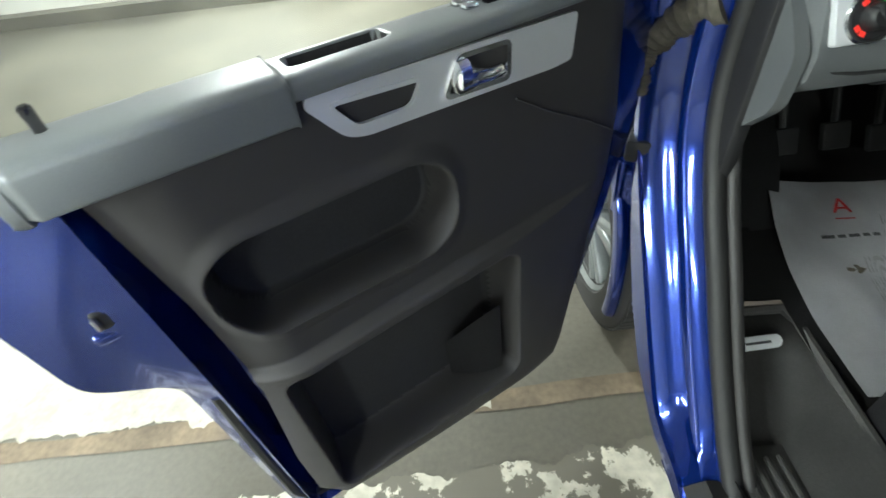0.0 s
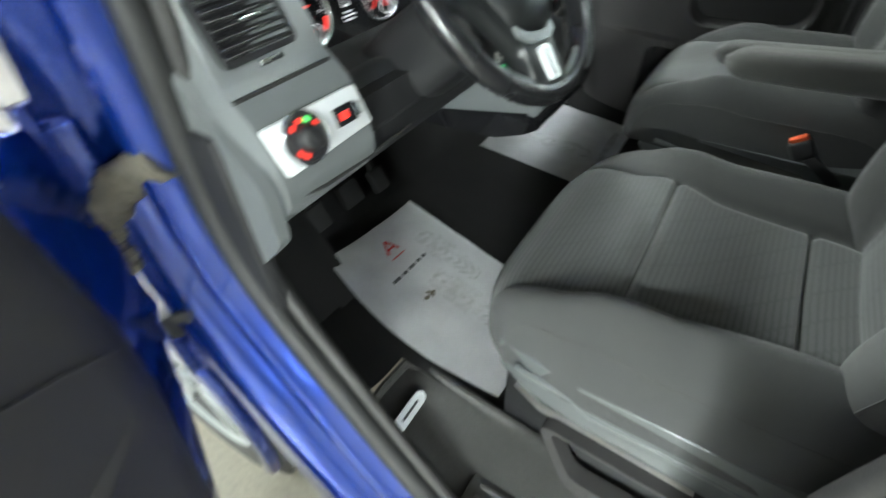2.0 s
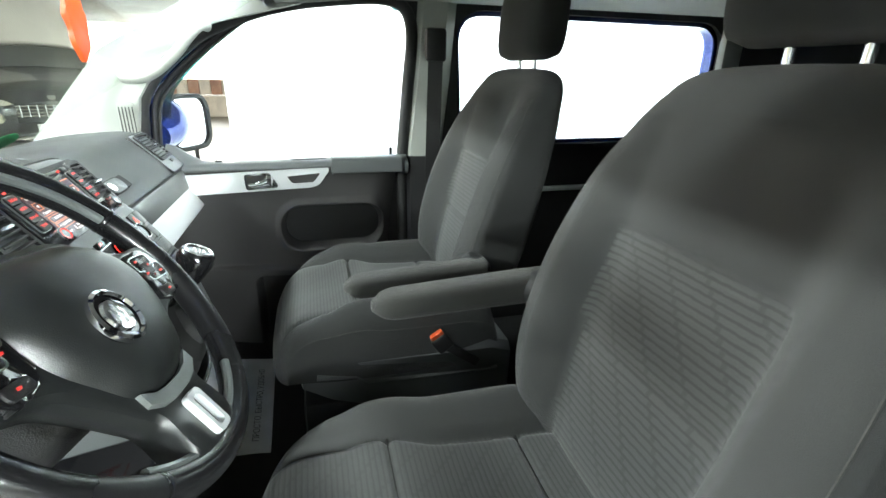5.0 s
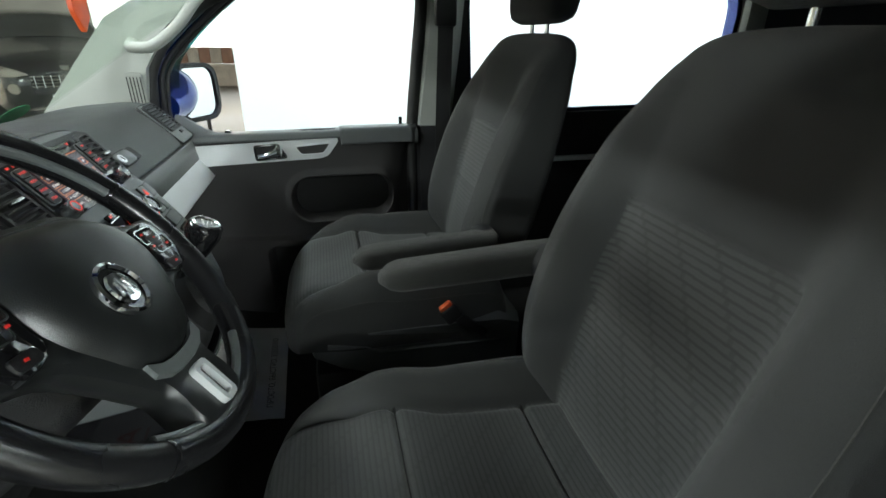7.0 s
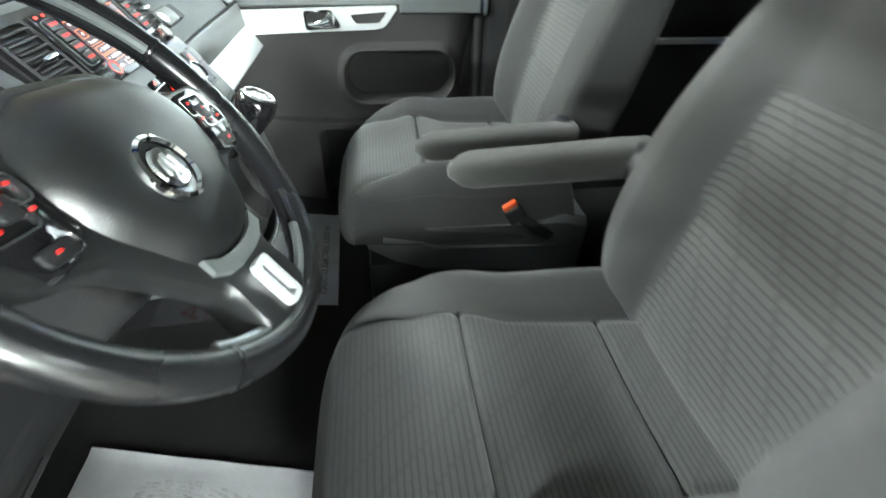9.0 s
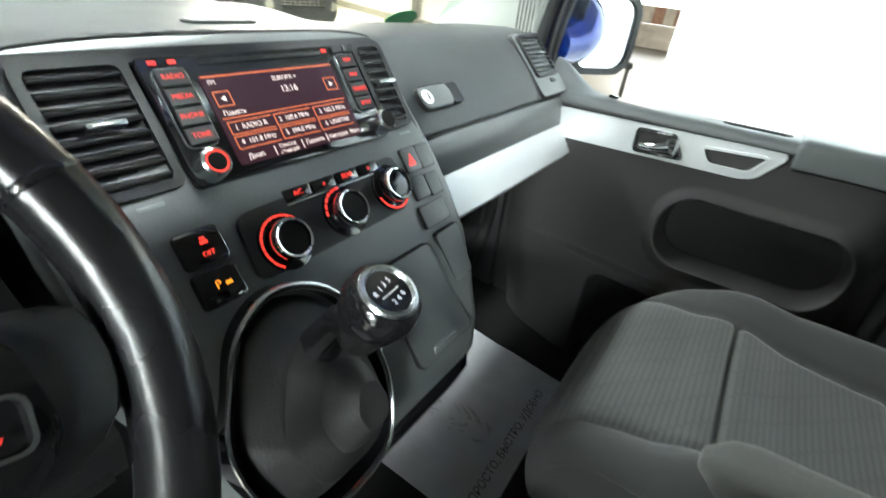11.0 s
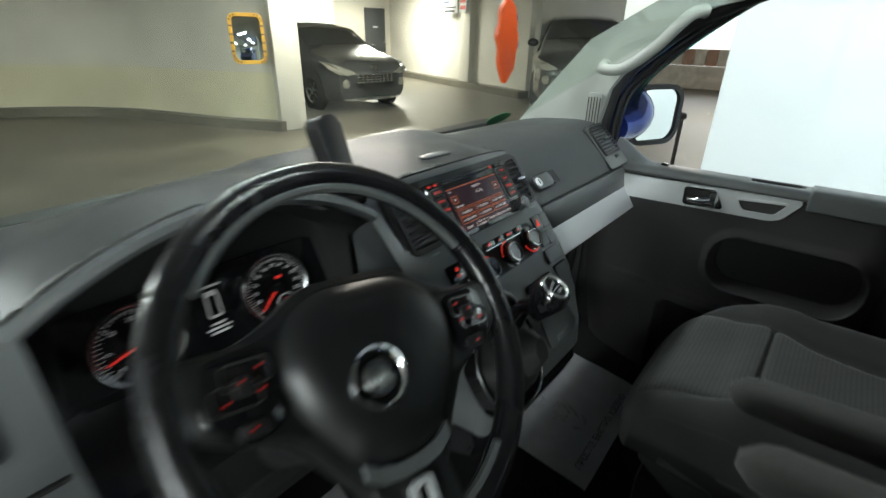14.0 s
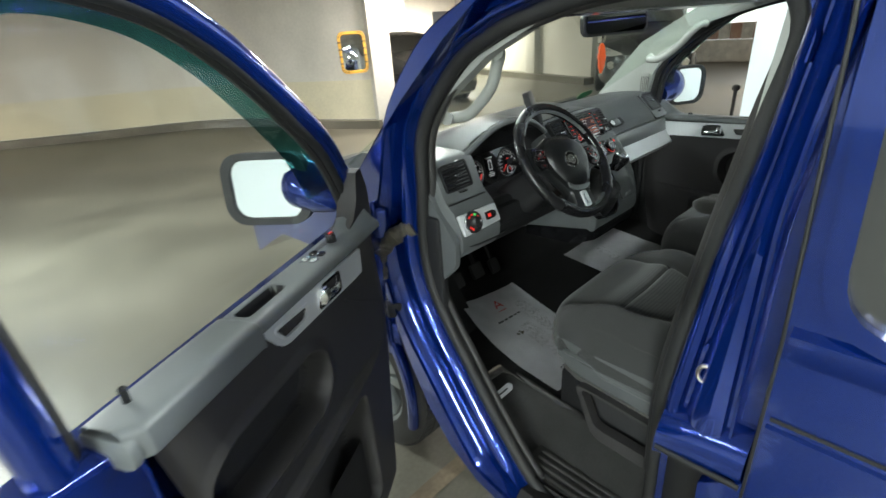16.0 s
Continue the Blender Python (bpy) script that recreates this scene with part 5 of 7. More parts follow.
        for k, (uu, vv) in enumerate(((0.405, -0.046), (0.405, -0.026), (0.375, -0.046), (0.375, -0.026))):
            part("window_switch", box((uu, vv, 1.065), (0.019, 0.014, 0.008), 0.003), SATIN if k < 2 else GLOSS, sw, m=M)
        part("mirror_switch", lathe([(0.012, 0), (0.012, 0.012), (0.009, 0.02), (0, 0.021)], 18, M @ Matrix.Translation((0.305, -0.040, 1.0625))), GLOSS, sw)
        part("switch_mark", box((0.305, -0.040, 1.0845), (0.012, 0.004, 0.001)), GLOW_RED, sw, m=M)
    else:
        sw = part("switch_panel", prism(round_rect(0.06, 0.03, 0.01, 3, 0.30, -0.035), 1.057, 1.0625, 0.002, M), PLASTIC_DK, d)
        part("window_switch", box((0.30, -0.035, 1.065), (0.02, 0.014, 0.008), 0.003), GLOSS, sw, m=M)
    if driver:
        part("crease", tube([M @ Vector((u, v, z)) for u, v, z in ((0.16, 0.004, 0.82), (0.22, 0.004, 0.86), (0.30, 0.003, 0.905), (0.36, 0.002, 0.945))], 0.0018, 6), LINER, d)
    # exterior mirror
    hm = M @ Matrix.Translation((0.165, -0.278, 1.142) if driver else (0.158, -0.275, 1.162)) @ Matrix.Rotation(radians(10 if driver else 28), 4, "Z") @ Matrix.Rotation(radians(-7 if driver else 0), 4, "Y")
    rings = []
    deep = ((-0.03, 0.97, 0), (-0.07, 0.82, 0), (-0.098, 0.55, 0), (-0.108, 0.2, 0)) if driver else ((-0.04, 0.98, 0.004), (-0.09, 0.92, 0.012), (-0.14, 0.80, 0.022), (-0.175, 0.58, 0.030), (-0.188, 0.25, 0.034))
    for uu, sc, dx in ((0.022, 0.90, 0), (0.026, 0.97, 0), (0.015, 1.0, 0)) + deep:
        rings.append([hm @ Vector((uu, x * sc + dx, z * sc - 0.4 * dx)) for x, z in round_rect(0.228 if driver else 0.200, 0.182, 0.055, 5)])
    mr = part("mirror_housing", loft(rings), BLUE, d, "blue exterior mirror housing")
    gl = round_rect(0.186, 0.150, 0.040, 6) if driver else round_rect(0.172, 0.158, 0.042, 6)
    YZ = Matrix(((0, 0, 1, 0), (1, 0, 0, 0), (0, 1, 0, 0), (0, 0, 0, 1)))
    part("mirror_rim", frame_ring(round_rect(0.232 if driver else 0.204, 0.186, 0.055, 6), gl, 0.0, 0.036, hm @ YZ), RUBBER, mr)
    part("mirror_glass", prism(grow(gl, 0.002), 0.0, 0.029, 0.0, hm @ YZ), MIRROR, mr, "exterior mirror glass")
    fu, fz, ru, rz = (0.135, 1.128, 0.072, 0.058) if driver else (0.118, 1.158, 0.078, 0.070)
    part("mirror_foot", loft([[M @ Vector((fu + du + ru * k * math.cos(a), v, fz + dz + rz * k * math.sin(a))) for a in np.linspace(0, 2 * math.pi, 20, endpoint=False)] for v, du, dz, k in ((-0.078, 0.0, -0.02, 0.62), (-0.10, 0.0, -0.015, 0.70), (-0.13, 0.0, -0.004, 0.92), (-0.16, -0.004, 0.006, 1.12), (-0.19, -0.012, 0.012, 1.22), (-0.22, -0.02, 0.012, 1.18), (-0.25, -0.03, 0.010, 0.95))]), BLUE, mr)
    return d


DU, DN = Vector((-0.871, -0.491, 0)).normalized(), Vector((0.491, -0.871, 0)).normalized()
MD = Matrix(((DU.x, DN.x, 0, -0.84), (DU.y, DN.y, 0, 0.268), (0, 0, 1, 0), (0, 0, 0, 1)))
build_door("driver_door", "wide open blue driver door with dark trim", MD)
MP = Matrix(((0, -1, 0, 0.74), (-1, 0, 0, 0.385), (0, 0, 1, -0.018), (0, 0, 0, 1)))
build_door("passenger_door", "closed passenger door with dark trim and silver strip", MP, False)


# ---- dashboard ----
dash = thing("dashboard", "charcoal grained dashboard with silver trim strips", "dashboard", (0, 0.3, 0.8))


def dash_piece(name, stations, material, label="", sharp=40):
    """A closed body through (x, [(y, z), ...]) profiles, smoothed between stations."""
    rings = [[Vector((x, y, z)) for y, z in prof] for x, prof in stations]
    return part(name, loft(rings), material, dash, label, sharp=sharp)


def hood(x):
    """Height of the instrument hood across the driver side."""
    t = (x + 0.41) / 0.21
    return max(0.0, 1 - t * t)


def crown(y):
    """Height of the passenger dash crown at depth y."""
    return float(np.interp(y, (0.2405, 0.28, 0.318, 0.39, 0.5, 0.64), (1.106, 1.137, 1.1475, 1.148, 1.136, 1.100)))


# top pad, from the windscreen to the front edge
def pad_fn(u, v):
    x = -0.64 + (0.84 + 0.12 * sstep(1.0, 0.4, v)) * u
    yb = 0.60 + 0.07 * (1 - (x / 0.8) ** 2)
    bow = min(1.0, ((x - 0.012) / 0.19) ** 4)
    yf = 0.251 + 0.009 * bow if x > -0.2 else 0.225 - 0.02 * hood(x)
    y = yb + (yf - yb) * v
    zc = 1.145 + 0.018 * max(0, 1 - (x / 0.5) ** 2)
    z = zc - 0.045 * (1 - sstep(0, 0.35, v))
    pod = sstep(-0.20, -0.18, x)
    z += pod * (0.0035 - 0.011 * bow) * sstep(0.4, 0.95, v)
    z += (crown(y) + 0.003 - z) * sstep(0.90, 1.0, u) * (1 - 0.75 * sstep(0.70, 0.97, v))
    if x < -0.18:
        k = sstep(0.25, 0.85, v) * sstep(-0.64, -0.60, x) * sstep(-0.19, -0.23, x)
        z += (1.141 + 0.075 * hood(x) - z) * k
    z -= 0.02 * sstep(0.86, 1.0, v) * (0.7 if x < -0.62 else 0)
    return Vector((x, y, z))


part("dash_top", grid(pad_fn, 150, 44, 0.012), PLASTIC, dash, "soft grained charcoal dashboard top", sharp=60)
# outboard vent block and switch panel
LEFT = [(0.60, 1.105), (0.53, 1.131), (0.47, 1.150), (0.255, 1.152), (0.222, 1.149), (0.202, 1.142), (0.194, 1.134), (0.156, 1.054), (0.148, 1.045), (0.120, 1.020), (0.110, 0.998), (0.092, 0.943), (0.094, 0.913), (0.117, 0.885), (0.20, 0.855), (0.60, 0.80)]
dash_piece("switch_side", [(-0.775, [(y + 0.03, z) for y, z in LEFT]), (-0.762, LEFT), (-0.60, LEFT)], PLASTIC, "charcoal outboard dashboard panel")
# end cap of the dash at the door opening
part("dash_end_cap", plate(round_poly([(0.45, 1.145), (0.235, 1.143), (0.17, 1.04), (0.095, 0.95), (0.10, 0.87), (0.17, 0.80), (0.30, 0.79), (0.45, 0.82)], 0.02, 4), [], 0, 0.02, side_map(-0.79)), PLASTIC, dash)
# instrument binnacle
BIN = [(0.60, 1.08), (0.245, 1.168), (0.215, 1.168), (0.212, 1.160), (0.30, 1.140), (0.325, 1.12), (0.298, 0.995), (0.215, 0.975), (0.190, 0.985), (0.165, 0.985), (0.135, 0.96), (0.110, 0.93), (0.118, 0.89), (0.20, 0.85), (0.60, 0.80)]


def bin_prof(x):
    h = hood(x)
    out = []
    for i, (y, z) in enumerate(BIN):
        if i in (1, 2, 3):
            z += 0.046 * h - 0.031 * (1 - h)
            y -= 0.014 * h
        if i in (4, 5):
            z += 0.045 * h - 0.035 * (1 - h)
            y -= 0.06 * (1 - h) ** 2
        if i == 6:
            y -= 0.04 * (1 - h) ** 2
        out.append((y, z))
    return out


dash_piece("instrument_binnacle", [(x, bin_prof(x)) for x in np.linspace(-0.60, -0.205, 30)], PLASTIC_DK, "dark instrument binnacle under a hood", 50)
part("hood_edge", tube([(x, 0.214 - 0.014 * hood(x), 1.132 + 0.076 * hood(x)) for x in np.linspace(-0.612, -0.205, 28)], 0.009, 8), PLASTIC, dash)
# cluster
CL = basis((-0.412, 0.292, 1.044), (1, 0, 0), (0, 0.22, 0.97))
cl = part("instrument_panel", prism(round_poly([(-0.17, 0.055), (0.17, 0.055), (0.175, -0.03), (0.15, -0.062), (-0.15, -0.062), (-0.175, -0.03)], 0.03, 5), -0.004, 0.002, 0.0, CL), GLOSS, dash, "black instrument cluster with red needles")
NUM = {-1: [(k * 11, k / 6) for k in range(7)], 1: [(20 * k, k / 12) for k in range(1, 13)]}
for s_ in (-1, 1):
    gc = CL @ Matrix.Translation((s_ * 0.089, -0.002, 0.002)) @ Matrix.Scale(0.74, 4)
    g_ = part("gauge", lathe([(0.060, 0.0), (0.062, 0.004), (0.066, 0.006), (0.068, 0.0)], 48, gc, cap=False), SATIN, cl, "round gauge with a thin bright ring")
    nt_ = 36 if s_ < 0 else 48
    for k in range(nt_ + 1):
        a = radians(222 - 264 * k / nt_)
        L_ = 0.007 if k % (6 if s_ < 0 else 4) == 0 else 0.004
        part("dial_mark", box((0.057 - L_ / 2, 0, 0.0006), (L_, 0.0012, 0.0006)), GREY_MARK, g_, m=gc @ Matrix.Rotation(a, 4, "Z"))
    for val, f_ in NUM[s_]:
        a = radians(222 - 264 * (f_ if s_ < 0 else f_))
        words(str(val), 0.009, GREY_MARK, gc @ Matrix.Translation((0.043 * math.cos(a), 0.043 * math.sin(a), 0.0006)), g_, "numeral", 0.0002)
    na = radians(196 if s_ < 0 else 222)
    part("needle", prism([(-0.006, -0.0022), (0.052, -0.0007), (0.052, 0.0007), (-0.006, 0.0022)], 0.004, 0.0055, m=gc @ Matrix.Rotation(na, 4, "Z")), GLOW_RED, g_, "lit red needle")
    part("needle_hub", lathe([(0.011, 0.001), (0.011, 0.008), (0.008, 0.010), (0, 0.010)], 20, gc), GLOSS, g_)
    part("small_gauge", lathe([(0.017, 0.0), (0.018, 0.002), (0.019, 0.0)], 28, gc @ Matrix.Translation((0.012, -0.036, 0.001)), cap=False), GREY_MARK, g_)
    part("small_needle", box((0.012, -0.032, 0.003), (0.003, 0.012, 0.001)), GLOW_RED, g_, m=gc)
    part("telltale", box((0.008, 0.018, 0.001), (0.012, 0.005, 0.001)), GLOW_RED, g_, m=gc)
for k in range(5):
    a0, a1 = radians(-12 - 6 * k), radians(-17.5 - 6 * k)
    part("red_zone", prism([(0.051 * math.cos(a0), 0.046 * math.sin(a0)), (0.057 * math.cos(a0), 0.057 * math.sin(a0)), (0.057 * math.cos(a1), 0.057 * math.sin(a1)), (0.051 * math.cos(a1), 0.051 * math.sin(a1))], 0.001, 0.002, m=CL @ Matrix.Translation((-0.089, -0.002, 0.002)) @ Matrix.Scale(0.74, 4)), GLOW_RED, cl)
ds = part("trip_display", box((0, 0.004, 0.003), (0.042, 0.07, 0.002), 0.002), GLOSS, cl, "amber lit trip display", CL)
part("display_figure", frame_ring(round_poly([(-0.008, 0.022), (0.008, 0.022), (0.009, -0.014), (-0.009, -0.014)], 0.004, 3), round_poly([(-0.0055, 0.016), (0.0055, 0.016), (0.0065, -0.011), (-0.0065, -0.011)], 0.003, 3), 0.004, 0.005, m=CL @ Matrix.Translation((0, 0.006, 0))), GREY_MARK, ds)
for zz, w_ in ((0.034, 0.028), (-0.016, 0.018), (-0.022, 0.03), (-0.028, 0.024)):
    part("display_bar", box((0, zz, 0.0045), (w_, 0.0028, 0.001)), GREY_MARK, ds, m=CL)


def air_vent(name, M, w, h, nsl, parent, tab=True):
    """A vent: frame, dark box behind it, slats and a thumb tab; M's z axis looks out of the dash."""
    v_ = part(name, frame_ring(round_rect(w + 0.014, h + 0.014, 0.010, 3), round_rect(w, h, 0.006, 3), -0.004, 0.006, M), VENT, parent, "black air vent with slats")
    part("vent_duct", prism(round_rect(w + 0.006, h + 0.006, 0.006, 3), -0.006, 0.0005, 0, M), VENT, v_)
    for k in range(nsl):
        y_ = -h / 2 + h * (k + 0.5) / nsl
        part("slat", box((0, y_, 0.003), (w - 0.002, 0.0035, 0.010), 0.001, 1, rot=(28, 0, 0)), VENT, v_, m=M)
    if tab:
        part("thumb_tab", box((0.0, 0.0, 0.011), (0.026, 0.005, 0.010), 0.002), SATIN, v_, m=M)
    return v_


LV = basis((-0.69, 0.179, 1.102), (1, 0.05, 0), (0, 0.40, 0.91))
air_vent("air_vent", LV, 0.098, 0.066, 7, dash)
part("vent_wheel", box((0.005, -0.047, 0.003), (0.034, 0.007, 0.008), 0.002), SATIN, dash, m=LV)
part("panel_joint", box((-0.685, 0.141, 1.040), (0.15, 0.004, 0.004)), RUBBER, dash)
# silver light-switch panel
SP = basis((-0.684, 0.103, 0.985), (1, -0.04, 0.0), (0, 0.34, 0.94))
sp = part("light_panel", prism(round_poly([(-0.075, 0.030), (0.072, 0.030), (0.078, -0.024), (-0.068, -0.032)], 0.005, 3), 0, 0.010, 0.003, SP), SILVER, dash, "silver panel with the light switch")
kn = part("light_switch", lathe([(0.029, 0.008), (0.030, 0.013), (0.027, 0.014), (0.026, 0.012), (0.017, 0.013), (0.015, 0.028), (0.012, 0.031), (0, 0.031)], 36, SP @ Matrix.Translation((-0.028, 0.0, 0))), PLASTIC_DK, sp, "black rotary light switch with red symbols")
part("switch_ring", lathe([(0.028, 0.012), (0.031, 0.014), (0.033, 0.010)], 36, SP @ Matrix.Translation((-0.028, 0, 0)), cap=False), SATIN, kn)
part("knob_grip", box((-0.028, 0, 0.025), (0.008, 0.036, 0.016), 0.003), PLASTIC_DK, kn, m=SP @ Matrix.Translation((-0.028, 0, 0)) @ Matrix.Rotation(radians(35), 4, "Z") @ Matrix.Translation((0.028, 0, 0)))
for a_, mt in ((65, GLOW_GREEN), (95, GLOW_RED), (130, GLOW_RED), (30, GLOW_RED), (215, GLOW_RED), (240, GLOW_RED), (330, GLOW_RED)):
    part("symbol", box((0.0215, 0, 0.0135), (0.006, 0.008, 0.001), 0.0004, 1), mt, kn, m=SP @ Matrix.Translation((-0.028, 0, 0)) @ Matrix.Rotation(radians(a_), 4, "Z"))
dm = part("dimmer_switch", box((0.038, 0.002, 0.011), (0.034, 0.024, 0.006), 0.002), GLOSS, sp, "black dimmer switch with a red symbol", SP)
part("symbol", box((0.034, 0.002, 0.0145), (0.014, 0.010, 0.001), 0.0004, 1), GLOW_RED, dm, m=SP)
part("thumbwheel", box((0.060, 0.002, 0.011), (0.006, 0.018, 0.006), 0.002), SATIN, sp, m=SP)
# knee panel under the column
dash_piece("knee_panel", [(x, [(0.125, 0.975), (0.112, 0.93), (0.118, 0.885), (0.16, 0.855), (0.40, 0.80), (0.42, 0.86), (0.30, 0.97)]) for x in (-0.60, -0.50, -0.28, -0.215)], PLASTIC_DK, "dark knee panel")
part("panel_seam", tube([(-0.762, 0.098, 0.925), (-0.70, 0.094, 0.915), (-0.60, 0.096, 0.91), (-0.5, 0.106, 0.905)], 0.003, 6), RUBBER, dash)

# ---- centre stack ----
CEN = [(0.60, 1.05), (0.30, 1.10), (0.262, 1.163), (0.245, 1.164), (0.228, 1.152), (0.162, 1.075), (0.138, 1.050), (0.121, 1.028), (0.098, 0.995), (0.072, 0.955), (0.052, 0.905), (0.036, 0.85), (0.032, 0.80), (0.045, 0.765), (0.10, 0.745), (0.30, 0.73), (0.60, 0.72)]


def cen_prof(x):
    """Front of the stack at x: flat across, rolled back at both edges."""
    k = min(1.3, (max(0.0, (x - 0.166) / 0.032, (-0.172 - x) / 0.033)) ** 2)
    drop = min(1.0, ((x - 0.012) / 0.19) ** 4)
    out = []
    for y, z in CEN:
        low = sstep(1.0, 0.8, z)
        out.append((y + 0.013 * k * sstep(1.17, 1.1, z) + 0.014 * k * low + 0.009 * drop * sstep(1.1, 1.16, z), z - 0.011 * drop * sstep(1.1, 1.17, z)))
    return out


def cen_x(u, z):
    right = 0.199 + 0.004 * sstep(1.1, 0.9, z)
    left = -0.200 + 0.05 * sstep(1.02, 0.85, z)
    return left + (right - left) * u


part("centre_console_panel", loft([[Vector((cen_x(u, z), y, z)) for y, z in cen_prof(cen_x(u, 1.05))] for u in [0.5 - 0.5 * math.cos(math.pi * k / 32) for k in range(33)]]), PLASTIC, dash, "charcoal centre stack", sharp=45)
# black lower skirt round the stack
part("stack_skirt", loft([[Vector((cen_x(u, 0.8) * 1.02, y + (0.012 if 0.02 < u < 0.98 else 0.03), z)) for y, z in ((0.03, 0.785), (0.022, 0.765), (0.03, 0.735), (0.10, 0.71), (0.30, 0.70), (0.30, 0.74))] for u in np.linspace(0, 1, 12)]), GLOSS, dash, "gloss black lower edge of the centre stack")
RF = basis((0.013, 0.196, 1.1085), (1, 0, 0), (0, 0.60, 0.80))  # face of the radio
# stack plastic given a black colour here for the shadow lying on it
part("stack_bezel", frame_ring(round_poly([(-0.192, 0.060), (0.164, 0.060), (0.174, -0.064), (-0.192, -0.070)], 0.014, 5), round_poly([(-0.112, 0.050), (0.112, 0.050), (0.118, -0.056), (-0.118, -0.056)], 0.006, 5), -0.006, 0.0045, RF), PLASTIC_DK, dash, "bezel of the centre vents and radio, coloured dark for shadow")
for c_, w_ in ((-0.150, 0.058), (0.139, 0.034)):
    vm = RF @ Matrix.Translation((c_, 0.002, 0.0046))
    air_vent("air_vent", vm, w_, 0.088, 8, dash)
    part("vent_wheel_slot", prism(round_rect(w_ - 0.004, 0.010, 0.003, 3, c_, -0.057), 0.001, 0.0052, 0, RF), VENT, dash)
    part("vent_wheel", box((c_ + 0.004, -0.057, 0.0055), (0.022, 0.006, 0.006), 0.002), RIMGREY, dash, m=RF)
LMX = Matrix.Translation((0.032, 0.30, 1.1668))
part("mark_gap", prism(round_rect(0.079, 0.026, 0.013, 5), -0.006, 0.0012, 0, LMX), RUBBER, dash)
part("lid_mark", prism(round_rect(0.075, 0.022, 0.011, 5), 0, 0.0028, 0.001, LMX), PLASTIC, dash)
part("pad_seam", tube([(x, 0.2485 + 0.009 * ((x - 0.012) / 0.19) ** 4, 1.1640 - 0.011 * ((x - 0.012) / 0.19) ** 4) for x in np.linspace(-0.178, 0.2, 16)], 0.0025, 6), RUBBER, dash)

radio = thing("car_radio", "black car radio with a lit red touch screen", "radio", RF.translation)
part("body", box((0, -0.003, 0.004), (0.222, 0.104, 0.02), 0.004), GLOSS, radio, m=RF)
sc_ = part("screen", prism(round_rect(0.142, 0.077, 0.004, 3, 0.0, -0.008), 0.013, 0.0155, 0, RF), SCREEN, radio, "lit touch screen with station buttons")
SC = RF @ Matrix.Translation((0, -0.008, 0.0158))


def bar(x, y, w, h, material, parent=None, z=0.0):
    return part("display_bar", box((x, y, z), (w, h, 0.0004)), material, parent or sc_, m=SC)


bar(0, 0.036, 0.14, 0.0012, SCREEN_BAR)
bar(0, 0.0005, 0.136, 0.0008, SCREEN_BAR)
for r_ in range(2):
    for c_ in range(3):
        x_, y_ = -0.045 + 0.045 * c_, -0.008 - 0.0125 * r_
        bar(x_, y_ + 0.0052, 0.042, 0.0008, SCREEN_BAR)
        bar(x_, y_ - 0.0052, 0.042, 0.0008, SCREEN_BAR)
        bar(x_ - 0.021, y_, 0.0008, 0.0105, SCREEN_BAR)
for c_ in range(3):
    bar(-0.035 + 0.030 * c_, -0.0335, 0.0007, 0.008, SCREEN_TXT)
for s_ in (-1, 1):
    for dx, dy, w_, h_ in ((0, 0.006, 0.014, 0.0008), (0, -0.006, 0.014, 0.0008), (0.007, 0, 0.0008, 0.0125), (-0.007, 0, 0.0008, 0.0125)):
        bar(s_ * 0.059 + dx, 0.017 + dy, w_, h_, SCREEN_BAR)
    part("arrow", prism([(s_ * 0.0555 + s_ * 0.006, 0.017), (s_ * 0.057, 0.0195), (s_ * 0.057, 0.0145)], 0, 0.0004, m=SC), SCREEN_TXT, sc_)
for tx_, x_, y_, sz in (("13:16", 0.008, 0.018, 0.0085), ("FM", -0.063, 0.031, 0.0055), ("Память", -0.055, 0.0045, 0.0058), ("2  100.6 MHz", -0.001, -0.008, 0.0062), ("3  102.5 MHz", 0.046, -0.008, 0.0062), ("4  101.8 MHz", -0.045, -0.0205, 0.0062), ("5  104.0 MHz", 0.0, -0.0205, 0.0062), ("1  RADIO R", -0.046, -0.008, 0.0062), ("6  UNISTAR", 0.046, -0.0205, 0.0062), ("EUROPA +", 0.008, 0.0285, 0.0058), ("Диап.", -0.054, -0.0335, 0.0062), ("Список\nстанций", -0.021, -0.0335, 0.0052), ("Память", 0.010, -0.0335, 0.0062), ("Инструм.", 0.04, -0.0335, 0.0058), ("Вруч.", 0.062, -0.0335, 0.0052)):
    words(tx_, sz, SCREEN_TXT, SC @ Matrix.Translation((x_, y_, 0.0003)), sc_, "screen_text", 0.0001)
